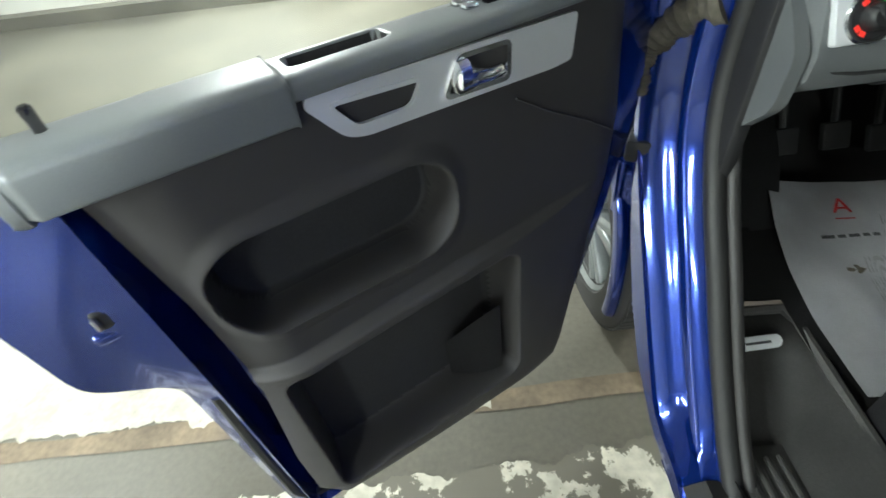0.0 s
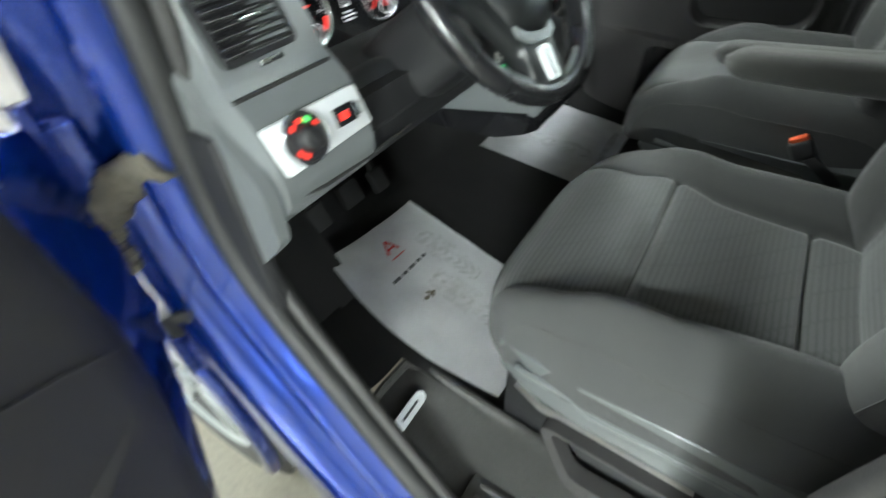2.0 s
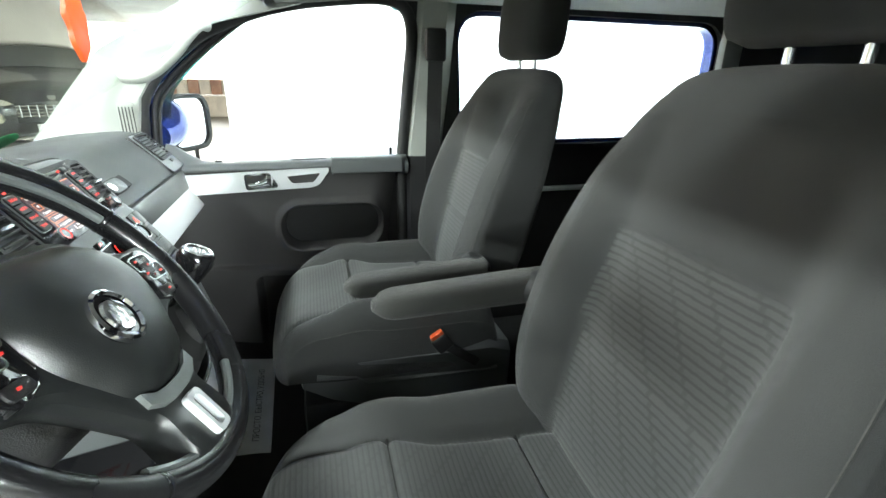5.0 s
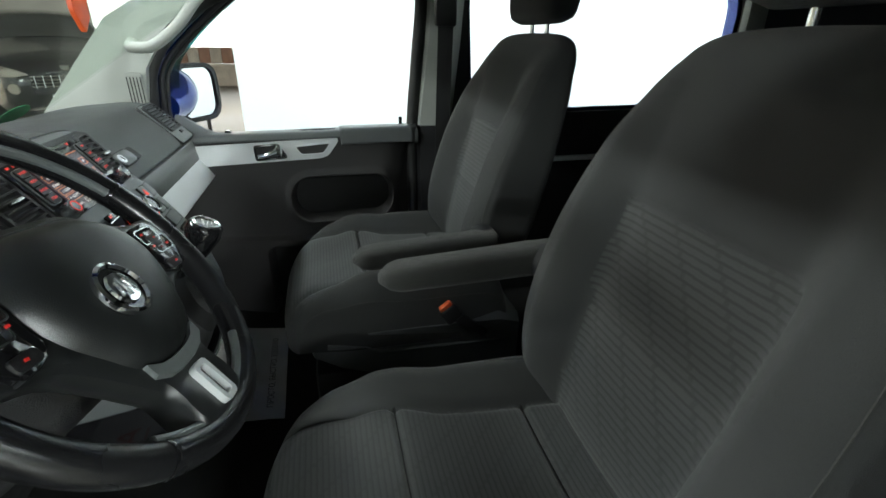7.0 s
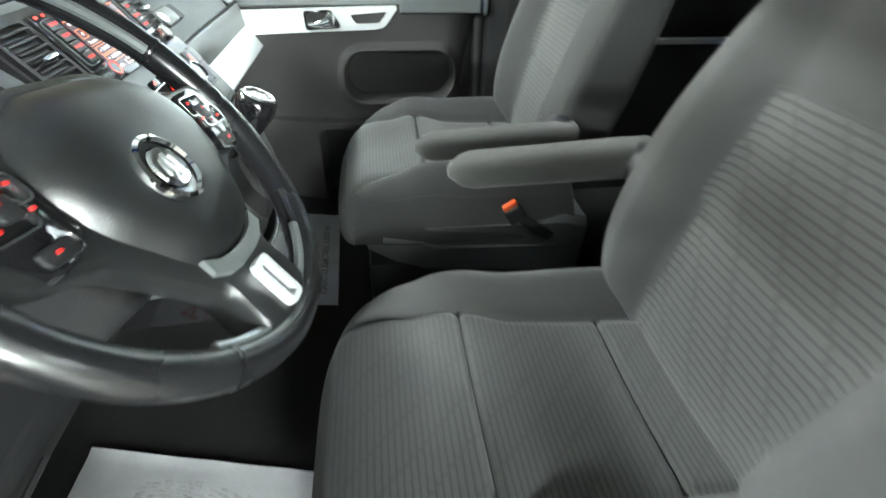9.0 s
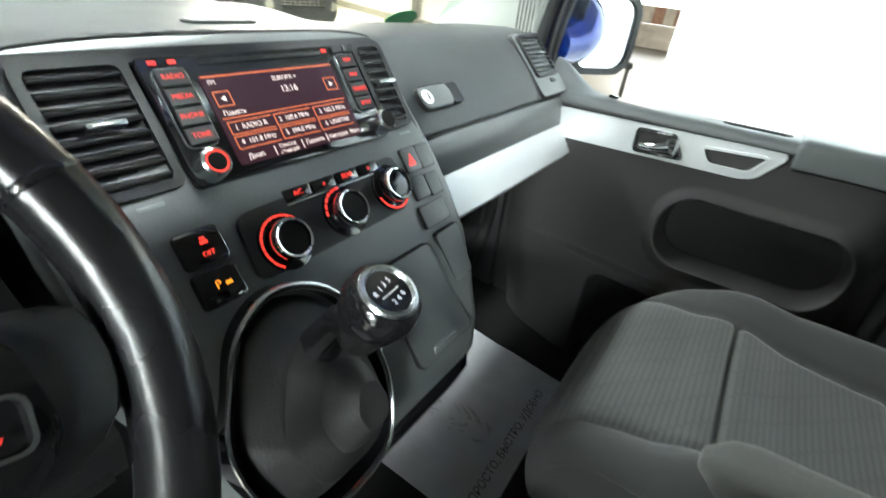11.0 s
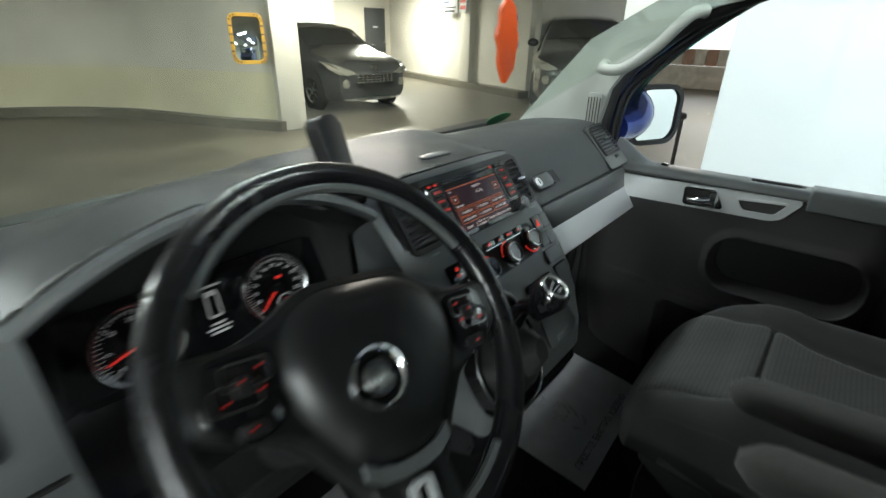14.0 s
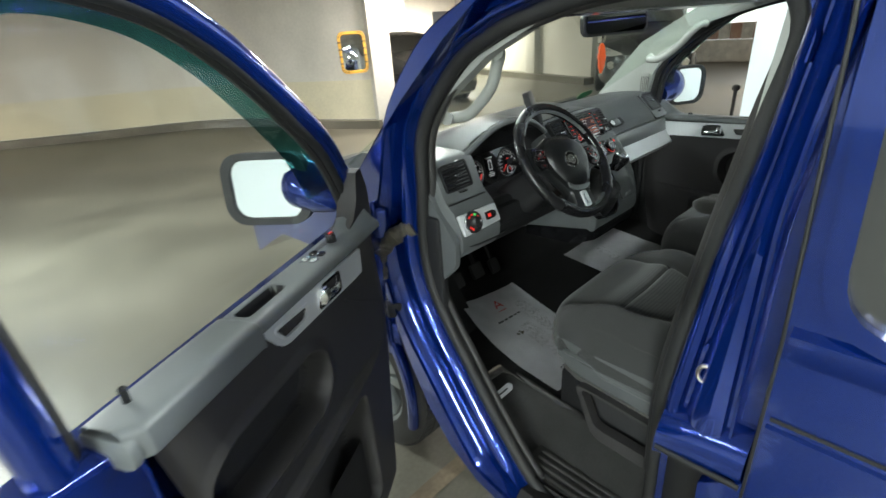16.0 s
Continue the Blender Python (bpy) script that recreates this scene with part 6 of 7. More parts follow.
# keys at the sides of the screen
for s_ in (-1, 1):
    ks = part("key_strip", prism(round_rect(0.026, 0.062, 0.006, 4, s_ * 0.092, 0.006), 0.013, 0.017, 0.0015, RF), GLOSS, radio)
    part("key_strip_rim", frame_ring(round_rect(0.0272, 0.0632, 0.0066, 4, s_ * 0.092, 0.006), round_rect(0.026, 0.062, 0.006, 4, s_ * 0.092, 0.006), 0.013, 0.0165, RF), RIMGREY, ks)
    for k, t_ in enumerate(("RADIO", "MEDIA", "PHONE", "TONE") if s_ < 0 else ("MAP", "NAV", "TRAFFIC", "SETUP")):
        ky = part("key", box((s_ * 0.092, 0.0295 - 0.0155 * k, 0.0175), (0.023, 0.0138, 0.003), 0.0006, 1), VENT, ks, m=RF)
        words(t_, 0.0056, GLOW_RED, RF @ Matrix.Translation((s_ * 0.092, 0.0295 - 0.0155 * k, 0.0192)), ks, "key_text", 0.0001)
    kb = part("radio_knob", lathe([(0.0115, 0.0), (0.0125, 0.004), (0.0115, 0.018), (0.0095, 0.020), (0.009, 0.0185), (0, 0.0185)], 32, RF @ Matrix.Translation((s_ * 0.098, -0.042, 0.013))), SATIN, radio, "silver rimmed radio knob")
    part("knob_face", lathe([(0.0088, 0.0188), (0.0088, 0.0194), (0, 0.0194)], 28, RF @ Matrix.Translation((s_ * 0.098, -0.042, 0.013))), GLOSS, kb)
    if s_ < 0:
        part("knob_ring", lathe([(0.0072, 0.0196), (0.0086, 0.0199), (0.0088, 0.0196)], 28, RF @ Matrix.Translation((s_ * 0.098, -0.042, 0.013)), cap=False), GLOW_RED, kb)
part("disc_slot", box((0.0, 0.041, 0.0145), (0.13, 0.003, 0.002)), RUBBER, radio, m=RF)
for x_ in (0.088, 0.103):
    part("key", box((x_, 0.0435, 0.015), (0.013, 0.008, 0.003), 0.001), VENT, radio, m=RF)
for x_ in (-0.10, -0.085, 0.07):
    part("led", box((x_, 0.043, 0.0145), (0.006, 0.003, 0.001)), GLOW_RED, radio, m=RF)

# climate panel
CF = basis((0.019, 0.126, 1.0325), (1, 0, 0), (0, 0.62, 0.785))
cp = part("climate_panel", prism(round_poly([(-0.104, 0.020), (0.094, 0.026), (0.086, -0.032), (-0.108, -0.036)], 0.012, 4), 0.0, 0.006, 0.002, CF), PLASTIC_DK, dash, "black climate panel with three rotary knobs")
for k, (x_, y_) in enumerate(((-0.074, -0.014), (-0.002, -0.010), (0.067, -0.006))):
    km = CF @ Matrix.Translation((x_, y_, 0.006))
    kb = part("climate_knob", lathe([(0.0245, 0.0), (0.0245, 0.003), (0.018, 0.004), (0.0175, 0.014), (0.0165, 0.016), (0.0145, 0.0165), (0.014, 0.0145), (0, 0.0145)], 40, km), GLOSS, cp, "rotary climate knob with a chrome ring")
    part("knob_ring", lathe([(0.0148, 0.0166), (0.0165, 0.0172), (0.0182, 0.014), (0.0182, 0.010)], 40, km, cap=False), CHROME, kb)
    for q in range(14 if k != 1 else 6):
        a_ = radians(230 - (q * 14 if k == 0 else q * 11 if k == 2 else 60 + q * 16)) if k != 2 else radians(310 - q * 10 + 20)
        part("scale_mark", box((0.0225, 0, 0.0036), (0.0018, 0.0048, 0.0006)), GLOW_RED, kb, m=km @ Matrix.Rotation(a_, 4, "Z"))
part("key_bar_rim", box((0.004, 0.0205, 0.007), (0.122, 0.0015, 0.003)), SATIN, cp, m=CF @ Matrix.Translation((0, -0.007, 0)))
for k, t_ in enumerate(("A/C", "o", "REAR", "o")):
    ky = part("climate_key", box((-0.042 + 0.030 * k, 0.021, 0.007), (0.027, 0.011, 0.004), 0.001), GLOSS, cp, m=CF)
    words(t_, 0.006, GLOW_RED, CF @ Matrix.Translation((-0.042 + 0.030 * k, 0.021, 0.0092)), ky, "key_text", 0.0001)
# push buttons beside the climate panel
BF = basis((0.134, 0.134, 1.046), (1, 0.03, 0), (0, 0.60, 0.80))
for x_, y_, w_, h_ in ((0.006, -0.001, 0.026, 0.027), (0.032, -0.002, 0.023, 0.027), (0.0005, -0.034, 0.026, 0.025), (0.027, -0.036, 0.022, 0.025), (0.006, -0.067, 0.047, 0.025)):
    pb_ = part("push_button", prism(round_rect(w_, h_, 0.003, 3, x_, y_), -0.012, 0.0022, 0.0008, BF), PLASTIC, dash)
    part("button_gap", frame_ring(round_rect(w_ + 0.002, h_ + 0.002, 0.0035, 3, x_, y_), round_rect(w_, h_, 0.003, 3, x_, y_), -0.012, 0.0015, BF), RUBBER, pb_)
part("hazard_triangle", prism([(-0.003, -0.008), (0.011, -0.008), (0.006, 0.006)], 0.0022, 0.003, m=BF), GLOW_RED, dash, "lit red warning triangle")
for x_, y_, mt in ((-0.141, 0.087, GLOW_RED), (-0.142, 0.056, GLOW_ORANGE)):
    bm_ = CF @ Matrix.Translation((x_ + 0.004, y_ - 0.080, 0.002))
    pb = part("push_button", prism(round_rect(0.034, 0.028, 0.004, 3), -0.01, 0.005, 0.0015, bm_), GLOSS, dash, "black push button with a lit symbol")
    if mt is GLOW_ORANGE:
        words("P", 0.009, mt, bm_ @ Matrix.Translation((-0.002, 0.001, 0.0055)), pb, "key_text", 0.0001)
        part("symbol", box((0.006, 0.0, 0.0055), (0.005, 0.003, 0.0006), 0.0002, 1), mt, pb, m=bm_)
    else:
        part("symbol", box((0.002, 0.003, 0.0055), (0.006, 0.003, 0.0006), 0.0002, 1), mt, pb, m=bm_)
        part("symbol", box((0.002, 0.006, 0.0055), (0.004, 0.002, 0.0006), 0.0002, 1), mt, pb, m=bm_)
    if mt is GLOW_RED:
        words("OFF", 0.0055, GLOW_RED, bm_ @ Matrix.Translation((0.002, -0.006, 0.0055)), pb, "key_text", 0.0001)
# lids on the lower stack
LF = basis((0.074, 0.067, 0.925), (1, 0.02, 0), (0, 0.36, 0.93))
ASH = round_poly([(-0.054, 0.048), (0.037, 0.047), (0.085, -0.083), (-0.022, -0.085)], 0.01, 4)
part("lid_gap", frame_ring(grow(ASH, 0.0014), ASH, -0.006, 0.0075, LF), RUBBER, dash)
part("ashtray_lid", prism(ASH, -0.004, 0.0085, 0.0015, LF), PLASTIC, dash, "plain lid on the lower stack")
part("lid_grip", box((0.025, -0.073, 0.009), (0.046, 0.010, 0.005), 0.003), PLASTIC, dash, m=LF)
SML = round_poly([(0.051, 0.050), (0.098, 0.050), (0.110, -0.018), (0.074, -0.019)], 0.006, 3)
part("lid_gap", frame_ring(grow(SML, 0.0014), SML, -0.006, 0.008, LF), RUBBER, dash)
part("small_lid", prism(SML, -0.004, 0.009, 0.0015, LF), PLASTIC, dash)

# ---- gear lever ----
gear = thing("gear_lever", "black gear lever with a round silver ringed knob", "gear lever", (-0.09, 0.02, 0.93))
GB = Vector((-0.090, 0.058, 0.918))
gd = Vector((0.02, -0.058, 0.135)).normalized()
GM = basis(GB, (1, 0, 0), (0, 0.45, 0.89))
GAI = [p[:2] for p in sm2([(-0.078, 0.0), (-0.060, 0.045), (-0.038, 0.078), (-0.004, 0.094), (0.033, 0.085), (0.060, 0.058), (0.078, 0.0), (0.076, -0.05), (0.045, -0.098), (-0.045, -0.098), (-0.072, -0.05)], 4)]
GIN = [(x * 0.93, y * 0.93) for x, y in GAI]
part("surround", frame_ring(GAI, GIN, -0.012, 0.016, GM), GLOSS, gear)
part("surround_edge", tube([GM @ Vector((x * 0.985, y * 0.985, 0.016)) for x, y in GAI], 0.002, 6, True), SATIN, gear, "thin silver line round the gear gate")
part("gaiter", loft([[GM @ Vector((x * s2 + ox, y * s2 + oy, h)) for x, y in GIN] for s2, ox, oy, h in ((1.0, 0, 0, -0.01), (0.90, 0, 0, 0.008), (0.84, 0, 0, 0.016), (0.66, 0.002, -0.004, 0.030), (0.64, 0.002, -0.004, 0.036), (0.40, 0.006, -0.006, 0.050), (0.38, 0.006, -0.006, 0.056), (0.2, 0.01, -0.008, 0.072))]), RUBBER, gear, "black leather gear gaiter")
K0 = Vector((-0.082, -0.010, 1.034))
part("shaft", tube([GB + Vector((0.008, -0.012, 0.05)), GB + Vector((0.012, -0.032, 0.085)), K0 - gd * 0.02], [0.018, 0.013, 0.015], 16), GLOSS, gear)
KM = basis(K0, (1, 0.1, 0), (0, 0.80, 0.38)) @ Matrix.Scale(0.93, 4)
kb = part("knob", lathe([(0.0, -0.04), (0.016, -0.038), (0.022, -0.02), (0.0285, 0.0), (0.0295, 0.010), (0.027, 0.020), (0.024, 0.0235), (0.0, 0.0235)], 40, KM), GLOSS, gear, "gloss black gear knob")
part("knob_ring", lathe([(0.0175, 0.0236), (0.019, 0.0262), (0.0215, 0.0258), (0.0235, 0.0225)], 40, KM, cap=False), SATIN, kb)
for t_, x_, y_ in (("R", -0.0125, 0.004), ("1", -0.005, 0.006), ("3", 0.0015, 0.007), ("5", 0.0085, 0.008), ("2", -0.004, -0.010), ("4", 0.0025, -0.0095), ("6", 0.0095, -0.008)):
    words(t_, 0.006, GREY_MARK, KM @ Matrix.Translation((x_ * 0.85, y_ * 0.85, 0.0238)), kb, "numeral", 0.0001)
part("shift_line", box((0, -0.0015, 0.0238), (0.019, 0.0007, 0.0004)), GREY_MARK, kb, m=KM)

# ---- passenger side of the dash ----
PAS = [(0.64, 1.100), (0.50, 1.136), (0.39, 1.148), (0.318, 1.1475), (0.280, 1.137), (0.2405, 1.106), (0.206, 1.0725), (0.187, 1.048), (0.183, 1.040), (0.190, 1.0385), (0.215, 1.040)]
PAS = [tuple(p) for p in smooth_path([(y, z, 0) for y, z in PAS], 6)]


def face_fn(u, v):
    """One sweep from the windscreen over the crown down to the glovebox gap."""
    x = 0.10 + 0.685 * u
    y, z = PAS[min(len(PAS) - 1, int(round(v * (len(PAS) - 1))))][:2]
    e = sstep(0.745, 0.785, x)
    return Vector((x, y + 0.012 * e, z - 0.006 * sstep(0.3, 0.75, x) * sstep(0.25, 0.4, y) - 0.006 * e))


part("glovebox_face", grid(face_fn, 40, len(PAS) - 1, 0.004), PLASTIC, dash, "charcoal grained passenger dash face", sharp=60)
LOW = [(0.215, 1.040), (0.200, 1.0335), (0.1845, 1.0335), (0.1815, 1.031), (0.176, 0.995), (0.168, 0.945), (0.165, 0.918), (0.20, 0.905), (0.42, 0.90), (0.45, 1.03)]
dash_piece("lower_dash_panel", [(x, [(y + 0.010 * sstep(0.745, 0.785, x), z) for y, z in LOW]) for x in np.linspace(0.172, 0.785, 14)], PLASTIC, "charcoal panel under the glovebox", 45)
part("panel_joint", box((0.478, 0.200, 1.036), (0.61, 0.008, 0.012)), RUBBER, dash)
SILV = [(0.200, 0.996), (0.190, 0.994), (0.168, 0.962), (0.142, 0.920), (0.160, 0.898)]
part("silver_strip", loft([[Vector((x, y - (0.004 if 0.276 < x < 0.78 else -0.002), z)) for y, z in SILV] for x in (0.274, 0.278, 0.5, 0.776, 0.782)]), SILVER_LIT, dash, "broad matt silver trim strip")
RV = basis((0.684, 0.2385, 1.1075), (1.0, 0.0, 0.0), (0, 0.70, 0.71))
VS = round_poly([(-0.058, 0.050), (0.058, 0.050), (0.060, -0.086), (-0.060, -0.086)], 0.010, 4)
part("vent_gap", prism(grow(VS, 0.002), -0.012, 0.0005, 0, RV), RUBBER, dash)
part("vent_surround", prism(VS, -0.01, 0.0012, 0.0008, RV), PLASTIC, dash)
air_vent("air_vent", RV @ Matrix.Translation((0, -0.002, 0.0005)), 0.086, 0.078, 8, dash)
part("vent_wheel", box((0.012, -0.058, 0.003), (0.020, 0.010, 0.006), 0.002), PLASTIC_DK, dash, m=RV)
GLK = basis((0.286, 0.2062, 1.0815), (1, 0, 0), (0, 0.71, 0.70))
LATCH = round_poly([(-0.034, 0.0155), (0.036, 0.0155), (0.036, -0.0155), (-0.034, -0.0155)], 0.012, 5)
gk = part("glovebox_latch", prism(LATCH, 0, 0.0045, 0.0015, GLK), PLASTIC, dash, "glovebox latch with a key lock")
part("latch_gap", frame_ring(grow(LATCH, 0.0022), LATCH, -0.004, 0.003, GLK), RUBBER, gk)
# no recess is cut; this black plate paints the hollow's shade
part("latch_shade_plate", prism(round_rect(0.026, 0.032, 0.005, 3, 0.049, 0.0), -0.006, 0.0028, 0, GLK), VENT, gk)
GLK = GLK @ Matrix.Translation((-0.008, 0, -0.003))
lk = part("key_lock", lathe([(0.0105, 0.005), (0.0105, 0.009), (0.009, 0.010), (0, 0.010)], 24, GLK @ Matrix.Translation((-0.014, 0, 0))), SILVER_LIT, gk)
part("key_slot", box((-0.014, 0, 0.0103), (0.002, 0.011, 0.001)), RUBBER, lk, m=GLK)

# ---- phone holder on the dash ----
ph = thing("phone_holder", "black phone holder standing on the dashboard top", "phone holder", (-0.225, 0.25, 1.17))
PM = basis((-0.232, 0.232, 1.165), (0.94, 0.34, 0.0), (-0.10, 0.28, 0.95))
part("foot", prism(round_rect(0.10, 0.085, 0.03, 5), 0, 0.014, 0.006, Matrix.Translation((-0.235, 0.262, 1.16))), VENT, ph)
part("back_plate", prism(round_poly([(-0.021, -0.005), (0.021, -0.005), (0.026, 0.112), (-0.026, 0.112)], 0.016, 5), -0.010, 0.012, 0.005, PM), VENT, ph)
part("cradle", box((0, 0.012, 0.008), (0.060, 0.036, 0.026), 0.008, 3), VENT, ph, m=PM)

# ---- steering wheel ----
sw = thing("steering_wheel", "three spoke leather steering wheel with silver inserts", "steering wheel", (-0.40, 0.0, 1.11))
TILT_W = 38
WMX = Matrix.Translation((-0.388, 0.012, 1.106)) @ Matrix.Rotation(radians(90 - TILT_W), 4, "X")  # z axis looks at the driver
RMX = WMX
WMX = WMX @ Matrix.Translation((-0.011, -0.010, 0.001)) @ Matrix.Rotation(radians(-11), 4, "Z")  # hub, set back from the rim
RIM = 0.176
part("rim", tube([RMX @ Vector((RIM * math.cos(a), RIM * math.sin(a), 0)) for a in np.linspace(0, 2 * math.pi, 72, endpoint=False)], 0.0155, 14, True), LEATHER, sw, "worn glossy black leather rim")
for a0, a1 in ((139, 19), (-63, -139)):
    part("rim_insert", tube([RMX @ Vector(((RIM - 0.0135) * math.cos(radians(a)), (RIM - 0.0135) * math.sin(radians(a)), 0.006)) for a in np.linspace(a0, a1, 30)], 0.0052, 8), RIMGREY, sw, "thin grey insert in the rim")
for a_ in (17, 141, -66, -136):
    part("rim_joint", lathe([(0.0158, -0.002), (0.0163, 0), (0.0158, 0.002)], 20, RMX @ Matrix.Rotation(radians(a_), 4, "Z") @ Matrix.Translation((RIM, 0, 0)) @ Matrix.Rotation(radians(90), 4, "X"), cap=False), GLOSS, sw)


HUBO = [(0.0, 0.078), (0.045, 0.075), (0.080, 0.054), (0.093, 0.020), (0.084, -0.018), (0.066, -0.048), (0.048, -0.073), (0.022, -0.083), (0.0, -0.085)]
HUBO = sm2(HUBO + [(-x, y) for x, y in HUBO[-2:0:-1]], 6)


def hub_fn(u, v):
    """Domed airbag cover over its outline, with a rolled edge."""
    x, y = HUBO[int(round(u * len(HUBO))) % len(HUBO)]
    k = v ** 0.75
    return WMX @ Vector((x * k, y * k, 0.040 - 0.010 * k ** 2 - 0.022 * k ** 7))


part("airbag_cover", grid(hub_fn, len(HUBO), 18), HUB, sw, "charcoal airbag cover")
SPK = [(0.0, 0.086), (0.05, 0.083), (0.088, 0.062), (0.120, 0.050), (0.166, 0.046), (0.170, 0.004), (0.136, -0.020), (0.100, -0.034), (0.074, -0.062), (0.054, -0.090), (0.043, -0.112), (0.044, -0.158), (0.0, -0.166)]
SPK = sm2(SPK + [(-x, y) for x, y in SPK[-2:0:-1]], 4)
part("spoke_body", loft([[WMX @ Vector((x * k, y * k, z)) for x, y in SPK] for k, z in ((0.90, -0.022), (0.97, -0.012), (0.985, 0.000), (0.97, 0.008), (0.90, 0.013))]), HUB, sw, "charcoal three-armed spoke body")
part("hub_back", lathe([(0.0, -0.05), (0.05, -0.05), (0.062, -0.03), (0.066, -0.015), (0.0, -0.015)], 36, WMX), PLASTIC_DK, sw)
BDG = WMX @ Matrix.Translation((-0.021, -0.010, 0.009))
bd = part("badge", lathe([(0.0, 0.031), (0.022, 0.031), (0.0245, 0.033), (0.0265, 0.031), (0.0265, 0.026)], 40, BDG), GLOSS, sw, "round chrome badge")
part("badge_ring", lathe([(0.0215, 0.032), (0.0235, 0.0345), (0.0265, 0.033), (0.0268, 0.028)], 40, BDG, cap=False), CHROME, bd)
part("badge_disc", lathe([(0.0165, 0.0315), (0.015, 0.0335), (0.0, 0.0345)], 36, BDG, cap=False), CHROME, bd)
for x_, h_ in ((-0.007, 0.014), (0.0, 0.020), (0.007, 0.014)):
    part("badge_bar", box((x_, 0, 0.0345), (0.0035, h_, 0.0015), 0.0005, 1, rot=(0, 0, 12 * (x_ > 0) - 12 * (x_ < 0))), SATIN, bd, m=BDG)
for s_ in (-1, 1):
    kp = part("switch_pad", prism(round_poly([(s_ * 0.092, 0.040), (s_ * 0.140, 0.043), (s_ * 0.150, 0.004), (s_ * 0.124, -0.026), (s_ * 0.092, -0.016)], 0.009, 4), 0.004, 0.017, 0.003, WMX), GLOSS, sw, "gloss black switch pad with lit symbols")
    for c_, h_ in (((0.114, 0.026), 0.017), ((0.124, 0.012), 0.017)):
        part("pad_rim", frame_ring(round_rect(0.036, h_ + 0.003, 0.005, 3, s_ * c_[0], c_[1]), round_rect(0.033, h_, 0.004, 3, s_ * c_[0], c_[1]), 0.015, 0.0195, WMX), SATIN, kp)
    part("rocker", prism(round_rect(0.015, 0.015, 0.003, 3, s_ * 0.117, 0.018), 0.016, 0.0208, 0.0015, WMX), PLASTIC_DK, kp)
    part("lower_key", prism(round_rect(0.026, 0.012, 0.004, 3, s_ * 0.116, -0.013), 0.015, 0.0195, 0.002, WMX), PLASTIC_DK, kp)
    for x_, y_ in ((0.104, 0.029), (0.119, 0.021), (0.106, 0.012), (0.132, 0.009), (0.118, -0.013)):
        part("symbol", prism([(s_ * x_ - 0.0018, y_ - 0.0008), (s_ * x_ + 0.0010, y_ - 0.0012), (s_ * x_ + 0.0018, y_ + 0.0008), (s_ * x_ - 0.0008, y_ + 0.0013)], 0.0195, 0.0212, m=WMX), GLOW_DIM, kp)
part("spoke_trim", loft([[WMX @ Vector((x, -0.089 - w_ + 0.10 * x * x + dy, z)) for dy, z in ((0.006, 0.010), (0.006, 0.0185), (-0.007, 0.0185), (-0.009, 0.010))] for x, w_ in ((-0.046, -0.012), (-0.030, -0.003), (-0.012, 0.0), (0.012, 0.0), (0.030, -0.003), (0.046, -0.012))]), RIMGREY, sw, "satin grey band over the lower spoke")
U_O, U_I = round_rect(0.024, 0.048, 0.006, 4, 0, -0.126), round_rect(0.013, 0.037, 0.004, 4, 0, -0.126)
part("spoke_frame", frame_ring(U_O, U_I, 0.008, 0.0205, WMX), SILVER, sw, "satin silver frame on the lower spoke")
part("spoke_slot", prism(grow(U_I, 0.002), 0.004, 0.013, 0, WMX), GLOSS, sw)
part("spoke_foot_edge", tube([WMX @ Vector((x, -0.155 - 0.006 * (1 - (x / 0.04) ** 2), 0.011)) for x in np.linspace(-0.04, 0.04, 9)], 0.0022, 6), SATIN, sw)
part("column_shroud", loft([[WMX @ Vector((x * w_, y * w_ - 0.012, z)) for x, y in round_rect(0.11, 0.12, 0.035, 4)] for z, w_ in ((-0.045, 0.85), (-0.08, 1.0), (-0.18, 1.1), (-0.26, 1.12))]), PLASTIC_DK, sw, "black steering column shroud")
for s_ in (-1, 1):
    part("stalk", loft([[WMX @ Vector((s_ * x, 0.03 + dy + 0.009 * math.cos(a), z + h_ * math.sin(a))) for a in np.linspace(0, 2 * math.pi, 10, endpoint=False)] for x, dy, z, h_ in ((0.05, 0, -0.07, 0.007), (0.10, 0.006, -0.062, 0.008), (0.145, 0.012, -0.055, 0.012), (0.165, 0.014, -0.052, 0.010))]), GLOSS, sw, "black column stalk")
ky = part("ignition_key", box((-0.29, 0.088, 0.985), (0.012, 0.03, 0.02), 0.003), GLOSS, sw)
fob = thing("key_tag", "green plastic key tag hanging from the ignition key", "key tag", (-0.318, 0.055, 0.945))
part("ring", tube([(-0.276 + 0.010 * math.cos(a), 0.066, 0.952 + 0.016 * math.sin(a)) for a in np.linspace(0, 2 * math.pi, 20, endpoint=False)], 0.0012, 6, True), STEEL, fob)
FBM = basis((-0.267, 0.060, 0.911), (0.86, -0.5, 0), (-0.15, 0, 1))
part("tag", prism(round_rect(0.020, 0.04, 0.009, 5), -0.002, 0.002, 0.001, FBM), GREEN, fob)
part("tag_label", prism(round_rect(0.012, 0.022, 0.003, 3), 0.002, 0.0026, 0, FBM), PAPER, fob)

# ---- pedals ----
pd = thing("pedals", "black rubber foot pedals on steel arms", "pedals", (-0.38, 0.42, 0.55))
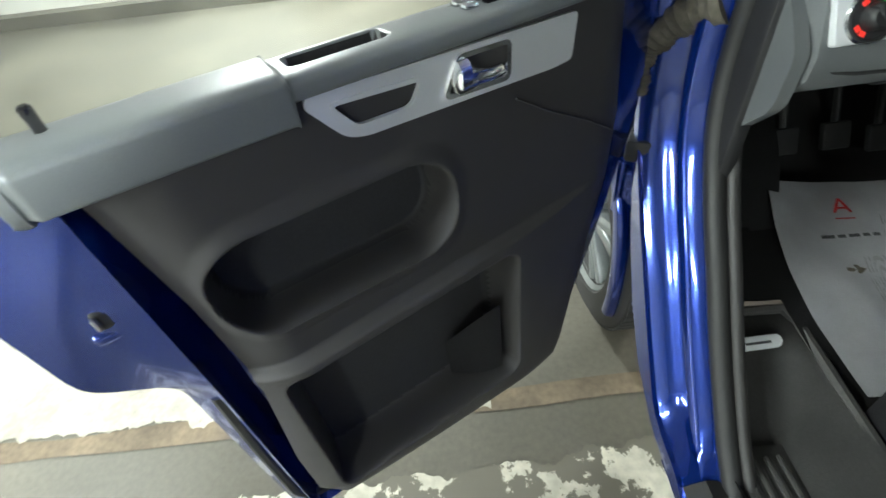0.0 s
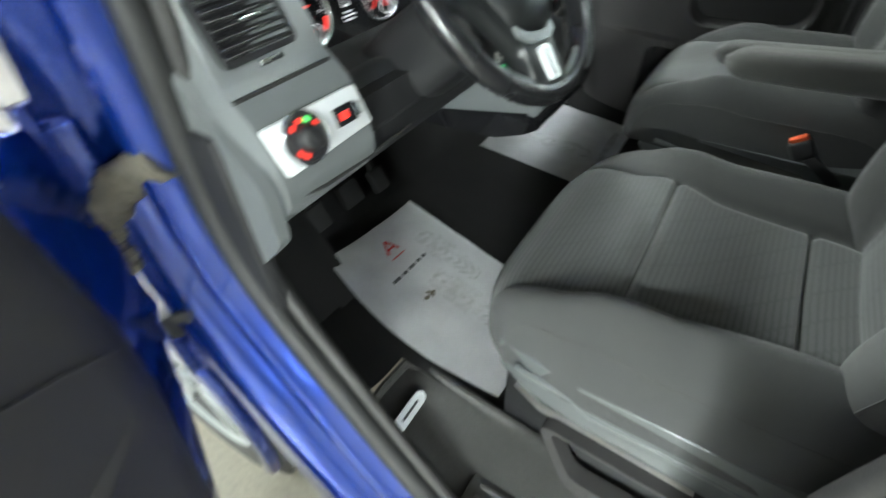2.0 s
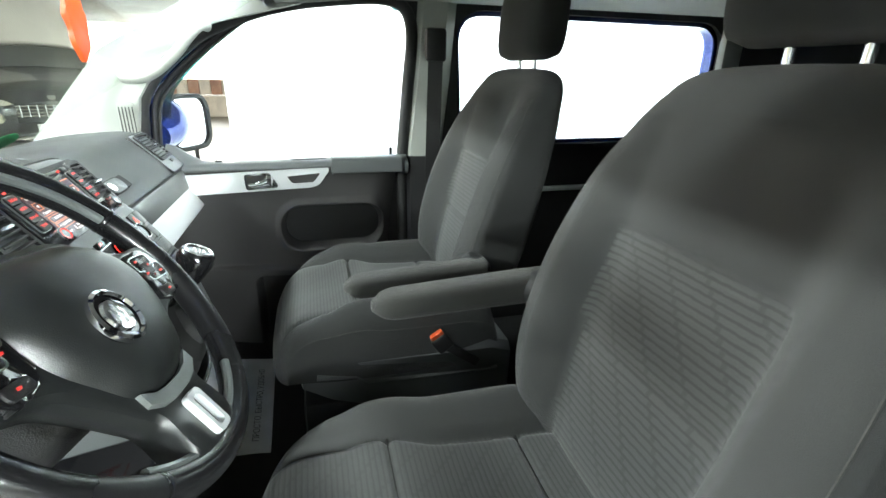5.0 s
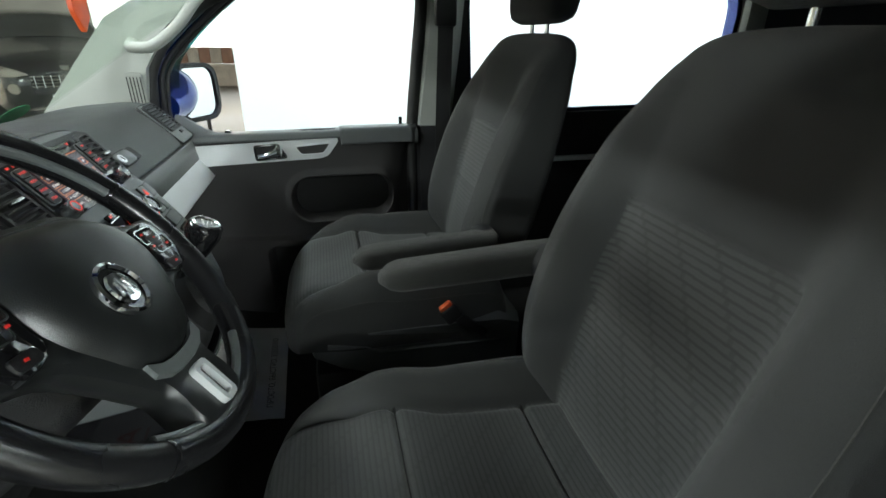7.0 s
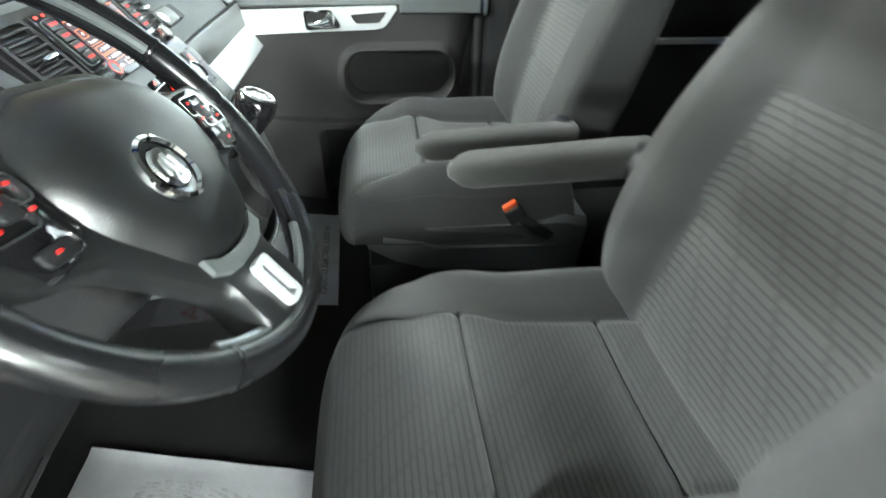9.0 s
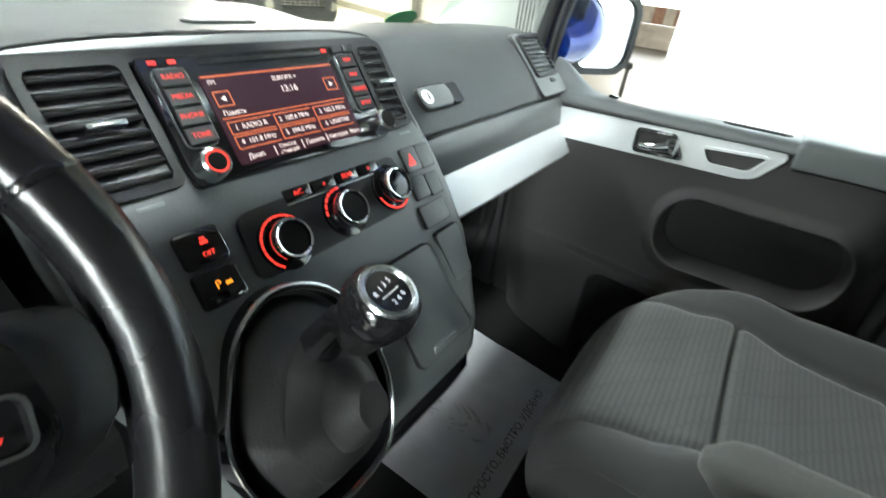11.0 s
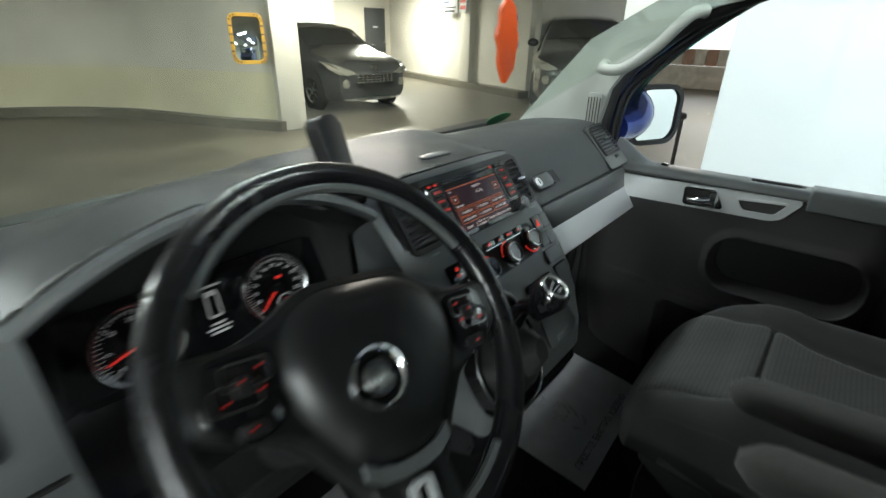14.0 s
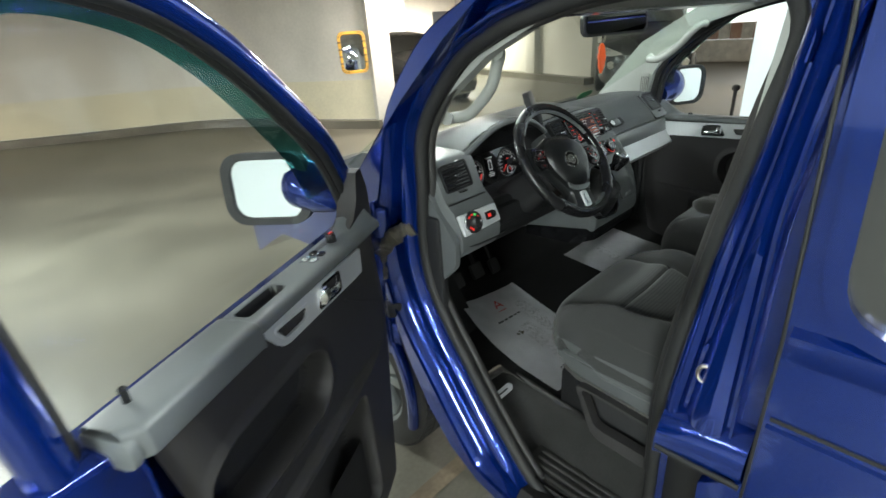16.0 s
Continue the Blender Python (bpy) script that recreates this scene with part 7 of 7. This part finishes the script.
for x_, w_, z_ in ((-0.50, 0.062, 0.60), (-0.385, 0.062, 0.60), (-0.28, 0.05, 0.58)):
    part("pedal_pad", box((x_, 0.40, z_), (w_, 0.018, 0.06), 0.006, rot=(-28, 0, 0)), RUBBER, pd)
    part("pedal_arm", tube([(x_, 0.415, z_ + 0.02), (x_ + 0.005, 0.47, z_ + 0.12), (x_ + 0.01, 0.5, z_ + 0.26)], 0.008, 8), RUBBER, pd)


# ---- seats ----
def build_seat(name, label, cx, arm_sides, tray_side):
    """A cab seat: cushion, backrest, head restraint, base and armrests."""
    s = thing(name, label, "seat", (cx, -0.35, 0.36))
    T = Matrix.Translation((cx, 0, 0))

    def seam_x(y):
        return 0.134 + 0.045 * sstep(-0.50, -0.12, y)

    def cushion(u, v):
        a, b = math.sin((u - 0.5) * math.pi), math.sin((v - 0.5) * math.pi)
        bx = 1.0 - 0.06 * sstep(0.2, 1.0, b) ** 2 - 0.05 * sstep(0.5, 1, -b)
        x = 0.252 * a * bx
        y = -0.345 + 0.285 * b - (0.085 if a * cx > 0 else 0.045) * abs(a) ** 4 * sstep(0.1, 1, b)
        ea, eb = (1 - abs(a) ** 7) ** 0.36, (1 - abs(b) ** 7) ** 0.36
        k = ea * eb
        sx = seam_x(y)
        z = 0.625 + 0.140 * k
        z += (0.060 * sstep(sx - 0.012, sx + 0.060, abs(x)) * (0.30 + 0.70 * sstep(-0.06, -0.20, y)) - 0.006 * max(0.0, 1 - (x / 0.15) ** 2)) * k
        z += 0.014 * sstep(-0.20, -0.26, y) * sstep(-0.36, -0.28, y) * k - 0.022 * sstep(-0.14, -0.05, y) * ea
        if b > -0.9:
            z -= 0.010 * math.exp(-((abs(x) - sx) / 0.007) ** 2) * k * sstep(-0.075, -0.14, y)
            if abs(x) < sx:
                z -= 0.010 * math.exp(-((y + 0.278) / 0.006) ** 2) * ea + 0.009 * math.exp(-((y + 0.487) / 0.005) ** 2) * ea
            z += 0.002 * noise.noise(Vector((x * 9, y * 9, cx))) * k
        return T @ Vector((x, y, z))

    def uvxy(f):
        return lambda u, v: ((lambda p: (p.x - cx, p.y))(f(u, v)))

    bm = grid(cushion, 150, 170, uv=uvxy(cushion))
    for f in bm.faces:
        c = f.calc_center_median()
        if abs(c.x - cx) < seam_x(c.y) and c.y < -0.088:
            f.material_index = 1
    part("cushion", bm, [FABRIC, CORD], s, "seat cushion with corded centre panel", sharp=70)

    def back_y(z):
        return -0.522 - 0.26 * (z - 0.72) - 0.10 * max(0, z - 1.15) ** 1.5

    def seam_w(z):
        return 0.128 + 0.012 * sstep(0.78, 1.0, z)

    def backrest(u, v):
        a = 2 * math.pi * u
        ca, sa = math.cos(a), math.sin(a)
        t = 0.5 - 0.5 * math.cos(math.pi * v)
        z = 0.725 + 0.595 * t
        edge = (1 - abs(2 * t - 1) ** (13 if t > 0.5 else 5)) ** 0.45
        w = (0.222 + 0.035 * math.sin(math.pi * min(1, t / 0.86)) ** 0.8 - 0.02 * sstep(0.75, 1.0, t)) * (0.55 + 0.45 * edge)
        dpt = (0.068 - 0.012 * t) * (0.25 + 0.75 * edge)
        x = w * math.copysign(abs(ca) ** 0.55, ca)
        yy = dpt * math.copysign(abs(sa) ** 0.6, sa)
        if sa > 0:
            sw_ = seam_w(z)
            k = sstep(sw_ - 0.02, sw_ + 0.052, abs(x))
            yy += (0.062 * k * math.sin(math.pi * min(1, 0.16 + 0.84 * t / 0.95)) ** 0.8 - 0.010 * (1 - k) * sstep(1.14, 1.06, z)) * edge
            if z < 1.106:
                yy -= 0.008 * math.exp(-((abs(x) - sw_) / 0.006) ** 2) * edge
            if abs(x) < sw_:
                yy -= 0.006 * math.exp(-((z - 1.106) / 0.004) ** 2) + 0.005 * math.exp(-((z - 0.945) / 0.004) ** 2)
            yy += 0.0018 * noise.noise(Vector((x * 8, z * 8, cx + 3)))
        zt = z + (0.012 * (1 - (x / 0.2) ** 2) if t > 0.9 else 0)
        return T @ Vector((x, back_y(z) - 0.062 + yy, zt))

    bm = grid(backrest, 150, 130, uv=lambda u, v: ((lambda p: (p.x - cx, p.z))(backrest(u, v))))
    bmesh.ops.remove_doubles(bm, verts=bm.verts, dist=1e-5)
    for f in bm.faces:
        c = f.calc_center_median()
        if abs(c.x - cx) < seam_w(c.z) and c.z < 1.106 and c.y > back_y(c.z) - 0.06:
            f.material_index = 1
    part("backrest", bm, [FABRIC, CORD2], s, "backrest with corded centre panel", sharp=70)
    # sewn seams across cushion and backrest
    for ys in (-0.278, -0.487):
        bb = (ys + 0.345) / 0.285
        vv = math.asin(bb) / math.pi + 0.5
        bx = 1.0 - 0.06 * sstep(0.2, 1.0, bb) ** 2 - 0.05 * sstep(0.5, 1, -bb)
        part("seam", tube([cushion(math.asin(x / (0.252 * bx)) / math.pi + 0.5, vv) for x in np.linspace(-seam_x(ys), seam_x(ys), 24)], 0.0016, 5), SEAM, s)
    part("seam", tube([T @ Vector((x, back_y(1.106) - 0.062 + 0.058 - 0.010 + 0.0018 * noise.noise(Vector((x * 8, 1.106 * 8, cx + 3))), 1.106)) for x in np.linspace(-0.138, 0.138, 16)], 0.0018, 5), SEAM, s)
    # light stitching along the side bolsters
    for q in (0.44, 0.06):
        part("stitching", tube([backrest(q, v) for v in np.linspace(0.16, 0.80, 40)], 0.0013, 5), ARMCLOTH, s)
    for q in (0.085, 0.915):
        part("stitching", tube([cushion(q, v) for v in np.linspace(0.12, 0.90, 40)], 0.0013, 5), ARMCLOTH, s)
    # head restraint
    hy = back_y(1.40) - 0.045
    rings = []
    for t in np.linspace(0, 1, 16):
        z = 1.352 + 0.175 * t
        e = (1 - abs(2 * t - 1) ** 4) ** 0.4
        rings.append([T @ Vector((0.135 * (0.75 + 0.25 * e) * math.copysign(abs(math.cos(a)) ** 0.5, math.cos(a)), hy - 0.01 * t + 0.052 * (0.35 + 0.65 * e) * math.copysign(abs(math.sin(a)) ** 0.6, math.sin(a)), z)) for a in np.linspace(0, 2 * math.pi, 40, endpoint=False)])
    hr = part("head_restraint", loft(rings), FABRIC, s, "dark padded head restraint", sharp=60)
    for sd in (-1, 1):
        part("post", cyl(0.006, 0.12, 12, m=T @ Matrix.Translation((sd * 0.045, hy + 0.0, 1.335))), CHROME, hr)
        part("post_sleeve", cyl(0.012, 0.014, 14, m=T @ Matrix.Translation((sd * 0.045, hy + 0.0, 1.325)), bevel=0.003), PLASTIC_DK, hr)
    # base
    part("side_cover", loft([[T @ Vector((x, y, z)) for x, z in ((-w_, z0), (-w_ - 0.006, z1 - 0.02), (-w_ + 0.012, z1), (w_ - 0.012, z1), (w_ + 0.006, z1 - 0.02), (w_, z0))] for y, w_, z0, z1 in ((-0.118, 0.19, 0.635, 0.675), (-0.135, 0.225, 0.60, 0.685), (-0.20, 0.240, 0.57, 0.690), (-0.27, 0.246, 0.55, 0.690), (-0.60, 0.248, 0.52, 0.685), (-0.66, 0.235, 0.52, 0.66))]), PLASTIC, s, "grey plastic seat side cover")
    part("cover_ledge", tube([T @ Vector((-0.246, y, z)) for y, z in ((-0.17, 0.640), (-0.26, 0.632), (-0.29, 0.612), (-0.45, 0.605), (-0.62, 0.60))], 0.007, 8), PLASTIC, s)
    part("pedestal", box((cx, -0.36, 0.445), (0.40, 0.46, 0.17), 0.02), PLASTIC_DK, s)
    part("seat_rail", box((cx - 0.16 * 1, -0.36, 0.375), (0.05, 0.56, 0.03), 0.006), STEEL, s)
    part("seat_rail", box((cx + 0.16 * 1, -0.36, 0.375), (0.05, 0.56, 0.03), 0.006), STEEL, s)
    if tray_side:
        tx = cx + tray_side * 0.262
        o_ = round_poly([(-0.225, 0.575), (-0.58, 0.545), (-0.58, 0.405), (-0.29, 0.415)], 0.03, 5)
        tr_ = part("storage_tray", plate(o_, [round_poly([(-0.245, 0.566), (-0.565, 0.538), (-0.565, 0.445), (-0.295, 0.455)], 0.022, 5)], 0, 0.03, side_map(tx + 0.015, -1)), LINER, s, "grey storage tray under the seat")
        part("tray_inside", prism(grow(o_, -0.012), 0, 0.006, 0, side_map(tx + 0.03, 1)), RECESS_DK, tr_)
        part("release_bar", tube([(tx + 0.03, -0.17, 0.575), (tx + 0.012, -0.22, 0.572), (tx + 0.01, -0.45, 0.552)], 0.006, 8), STEEL, s)
        part("pivot_stub", lathe([(0.0, 0.0), (0.033, 0.0), (0.033, 0.026), (0.028, 0.034), (0.0, 0.036)], 28, Matrix.Translation((cx + tray_side * 0.238, -0.562, 0.938)) @ Matrix.Rotation(radians(90 * tray_side), 4, "Y")), LINER, s, "dark grey round pivot on the seat side")
    for sd, az, fy in arm_sides:
        rings = []
        for t in np.linspace(0, 1, 18):
            y = fy - 0.315 * t
            e = min(1, (t / 0.10)) ** 0.5 * (1 if t < 0.94 else 0.95)
            z0 = az + 0.012 * t
            rings.append([Vector((cx + sd * 0.288 + 0.029 * (0.35 + 0.65 * e) * math.copysign(abs(math.cos(a)) ** 0.6, math.cos(a)), y, z0 - 0.004 + (0.0235 + 0.006 * t) * (0.3 + 0.7 * e) * math.copysign(abs(math.sin(a)) ** 0.6, math.sin(a)))) for a in np.linspace(0, 2 * math.pi, 28, endpoint=False)])
        part("armrest", loft(rings), ARMCLOTH, s, "worn grey cloth armrest", sharp=60)
        part("armrest_pivot", cyl(0.034, 0.05, 24, m=Matrix.Translation((cx + sd * 0.262, fy - 0.30, az + 0.004)) @ Matrix.Rotation(radians(90), 4, "Y"), bevel=0.008), PLASTIC_DK, s)
    return s


build_seat("driver_seat", "grey cloth driver seat with a worn armrest", -0.40, [(1, 0.947, -0.276)], -1)
build_seat("passenger_seat", "grey cloth passenger seat with a folded down armrest", 0.388, [(-1, 0.889, -0.242)], 0)
bk = thing("belt_buckle", "black seat belt buckle with an orange button", "buckle", (0.125, -0.45, 0.62))
BK = basis((0.124, -0.468, 0.706), (0, 0.80, -0.55), (0.05, 0.55, 0.83))
part("housing", box((0, 0, 0), (0.044, 0.045, 0.026), 0.008, 3), PLASTIC_DK, bk, m=BK)
part("button", box((0.0, 0.024, 0.0), (0.034, 0.014, 0.018), 0.004), ORANGE, bk, m=BK)
part("stem", box((-0.02, -0.06, 0.0), (0.024, 0.1, 0.010), 0.004, rot=(0, 0, -20)), PLASTIC_DK, bk, m=BK)
bench = thing("bench", "dark grey rear bench with a head restraint", "seat", (-0.3, -2.0, 0.36))
part("backrest", box((-0.35, -2.0, 0.95), (0.55, 0.16, 0.75), 0.06, 4, rot=(8, 0, 0)), FABRIC, bench)
part("cushion", box((-0.35, -1.75, 0.62), (0.55, 0.5, 0.16), 0.05, 4), FABRIC, bench)
part("head_restraint", box((-0.35, -2.08, 1.42), (0.28, 0.10, 0.17), 0.04, 4), FABRIC, bench)

# ---- floor papers ----
def paper_mat(name, label, corners, curl, seed, bulge=0.0):
    """A paper mat laid on the floor between four corners (front outboard, front inboard, rear inboard, rear outboard)."""
    A, B, C_, D_ = (Vector(c) for c in corners)
    t_ = thing(name, label, "paper mat", (A + B + C_ + D_) / 4)

    def pt(u, v, up=0.0):
        p = A.lerp(B, u).lerp(D_.lerp(C_, u), v)
        p.x -= bulge * math.sin(math.pi * v) * (1 - u)
        z = max(p.z, floor_z(p.y) + 0.006) + curl * (abs(u - 0.5) * 2) ** 3 * 0.25 + 0.004 * noise.noise(Vector((u * 4, v * 5, seed)))
        return Vector((p.x, p.y, z + up))

    part("sheet", grid(lambda u, v: pt(u, v), 40, 50, 0.0012), PAPER, t_, "dirty white paper sheet")

    def decal(nm, u0, u1, v0, v1, material, keep=None, n=14, up=0.0012):
        return part(nm, grid(lambda a, b: pt(u0 + (u1 - u0) * a, v0 + (v1 - v0) * b, up), n, n, keep=keep), material, t_)
    return t_, pt, decal


p1, pt1, dec1 = paper_mat("paper_mat", "white paper floor mat with a red logo and shoe prints", [(-0.555, 0.332, 0.545), (-0.212, 0.360, 0.475), (-0.285, -0.12, 0.40), (-0.585, -0.118, 0.413)], 0.02, 3, 0.035)
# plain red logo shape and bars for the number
dec1("logo_shape", 0.41, 0.54, 0.105, 0.185, RED, lambda u, v: abs(abs(u - 0.5) - 0.44 * v) < 0.085 or (0.60 < v < 0.74 and abs(u - 0.5) < 0.42 * v), 36, 0.0014)
dec1("logo_line", 0.41, 0.545, 0.212, 0.219, RED)
for a, b in ((0.275, 0.36), (0.38, 0.43), (0.45, 0.52), (0.54, 0.585), (0.605, 0.65)):
    dec1("number_bar", a, b, 0.300, 0.317, INK)


def sole(u, v):
    x, y = (u - 0.5) * 2, v
    w = 0.55 + 0.35 * math.sin(math.pi * min(1, y * 1.15)) - (0.25 if 0.52 < y < 0.68 else 0)
    if abs(x) > w:
        return False
    return math.sin(60 * math.hypot(x * 0.7, y - 0.25)) > -0.1 and noise.noise(Vector((u * 9, v * 14, 1.0))) > -0.28


tagged(dec1("shoe_print", 0.42, 0.68, 0.42, 0.92, SMUDGE, sole, 70), kind="stuff")
tagged(dec1("shoe_print", 0.66, 0.90, 0.20, 0.60, SMUDGE, sole, 60, 0.0013), kind="stuff")
dec1("dirt_spot", 0.33, 0.47, 0.455, 0.505, DIRT, lambda u, v: noise.noise(Vector((u * 3, v * 2, 4))) * 0.6 + 0.42 - abs(u - 0.5) * 0.8 - abs(v - 0.5) > 0.12, 40, 0.0018)
q0, q1 = pt1(0.32, 0.90, 0.0018), pt1(0.97, 0.90, 0.0018)
words("ПРОСТО, БЫСТРО, УДОБНО", 0.0235, INK, basis(q0, q1 - q0, (0, 1, 0.17)), p1, "lettering", 0.0001, "LEFT")
p2, pt2, dec2 = paper_mat("paper_mat", "white paper floor mat with faint shoe marks", [(0.15, 0.34, 0), (0.58, 0.36, 0), (0.605, -0.03, 0), (0.175, -0.042, 0)], 0.02, 8)
tagged(dec2("shoe_print", 0.3, 0.55, 0.2, 0.8, SMUDGE, lambda u, v: sole(u, v) and noise.noise(Vector((u * 5, v * 6, 7))) > 0.05, 50), kind="stuff")
q0, q1 = pt2(0.10, 0.905, 0.0022), pt2(0.95, 0.905, 0.0022)
words("ПРОСТО, БЫСТРО, УДОБНО", 0.0235, INK, basis(q0, q1 - q0, (0, 1, 0.17)), p2, "lettering", 0.0001, "LEFT")

# ---- mirror, air freshener, sticker ----
im = thing("rear_view_mirror", "black framed rear-view mirror under the windscreen top", "mirror", (-0.06, 0.05, 1.43))
IM = basis((-0.06, 0.055, 1.465), (0.985, -0.17, 0.0), (0, 0.08, 1)) @ Matrix.Diagonal((1.3, 1.0, 1.0, 1.0))
part("housing", loft([[IM @ Vector((x * s2, y * s2, z)) for x, y in round_rect(0.24, 0.07, 0.022, 5)] for z, s2 in ((0.006, 0.96), (0.008, 1.0), (-0.01, 0.98), (-0.03, 0.7))]), PLASTIC_DK, im)
part("mirror_glass", prism(round_rect(0.222, 0.056, 0.016, 5), 0.006, 0.0105, 0, IM), MIRROR_DK, im)
part("stalk", tube([(-0.06, 0.065, 1.47), (-0.05, 0.075, 1.50), (-0.02, 0.0, 1.53)], 0.014, 10), PLASTIC_DK, im)
af = thing("air_freshener", "orange air freshener hanging from the mirror", "air freshener", (-0.125, 0.06, 1.32))
AF = basis((-0.125, 0.06, 1.368), (0.95, -0.3, 0), (0.05, 0, 1)) @ Matrix.Scale(0.82, 4)
part("body", prism(round_poly([(0.0, 0.055), (0.016, 0.035), (0.012, 0.02), (0.022, 0.0), (0.014, -0.012), (0.018, -0.032), (0.0, -0.062), (-0.014, -0.03), (-0.012, -0.01), (-0.02, 0.004), (-0.012, 0.022), (-0.015, 0.037)], 0.008, 3), -0.004, 0.004, 0.002, AF), ORANGE, af)
part("backing", prism(round_poly([(0.004, 0.055), (0.026, 0.028), (0.018, 0.012), (0.03, -0.006), (0.02, -0.02), (0.004, -0.052), (-0.004, -0.03)], 0.008, 3), -0.008, -0.004, 0, AF), SIGNBLUE, af)
part("string", tube([(-0.125, 0.06, 1.41), (-0.125, 0.058, 1.44)], 0.0012, 6), RUBBER, af)
stk = thing("windscreen_sticker", "round green sticker at the foot of the windscreen", "sticker", (0.66, 0.55, 1.12))
SK = basis((0.665, 0.575, 1.128), (1, -0.25, 0), (0, -0.84, 0.55))
part("disc", lathe([(0.0, 0.0), (0.041, 0.0), (0.041, 0.001), (0, 0.001)], 36, SK @ Matrix.Rotation(radians(180), 4, "Y")), GREEN, stk)
part("print_bar", box((0, -0.014, -0.0015), (0.05, 0.012, 0.0006)), PAPER, stk, m=SK)
part("print_bar", box((0, 0.012, -0.0015), (0.03, 0.006, 0.0006), rot=(0, 0, 40)), INK, stk, m=SK)
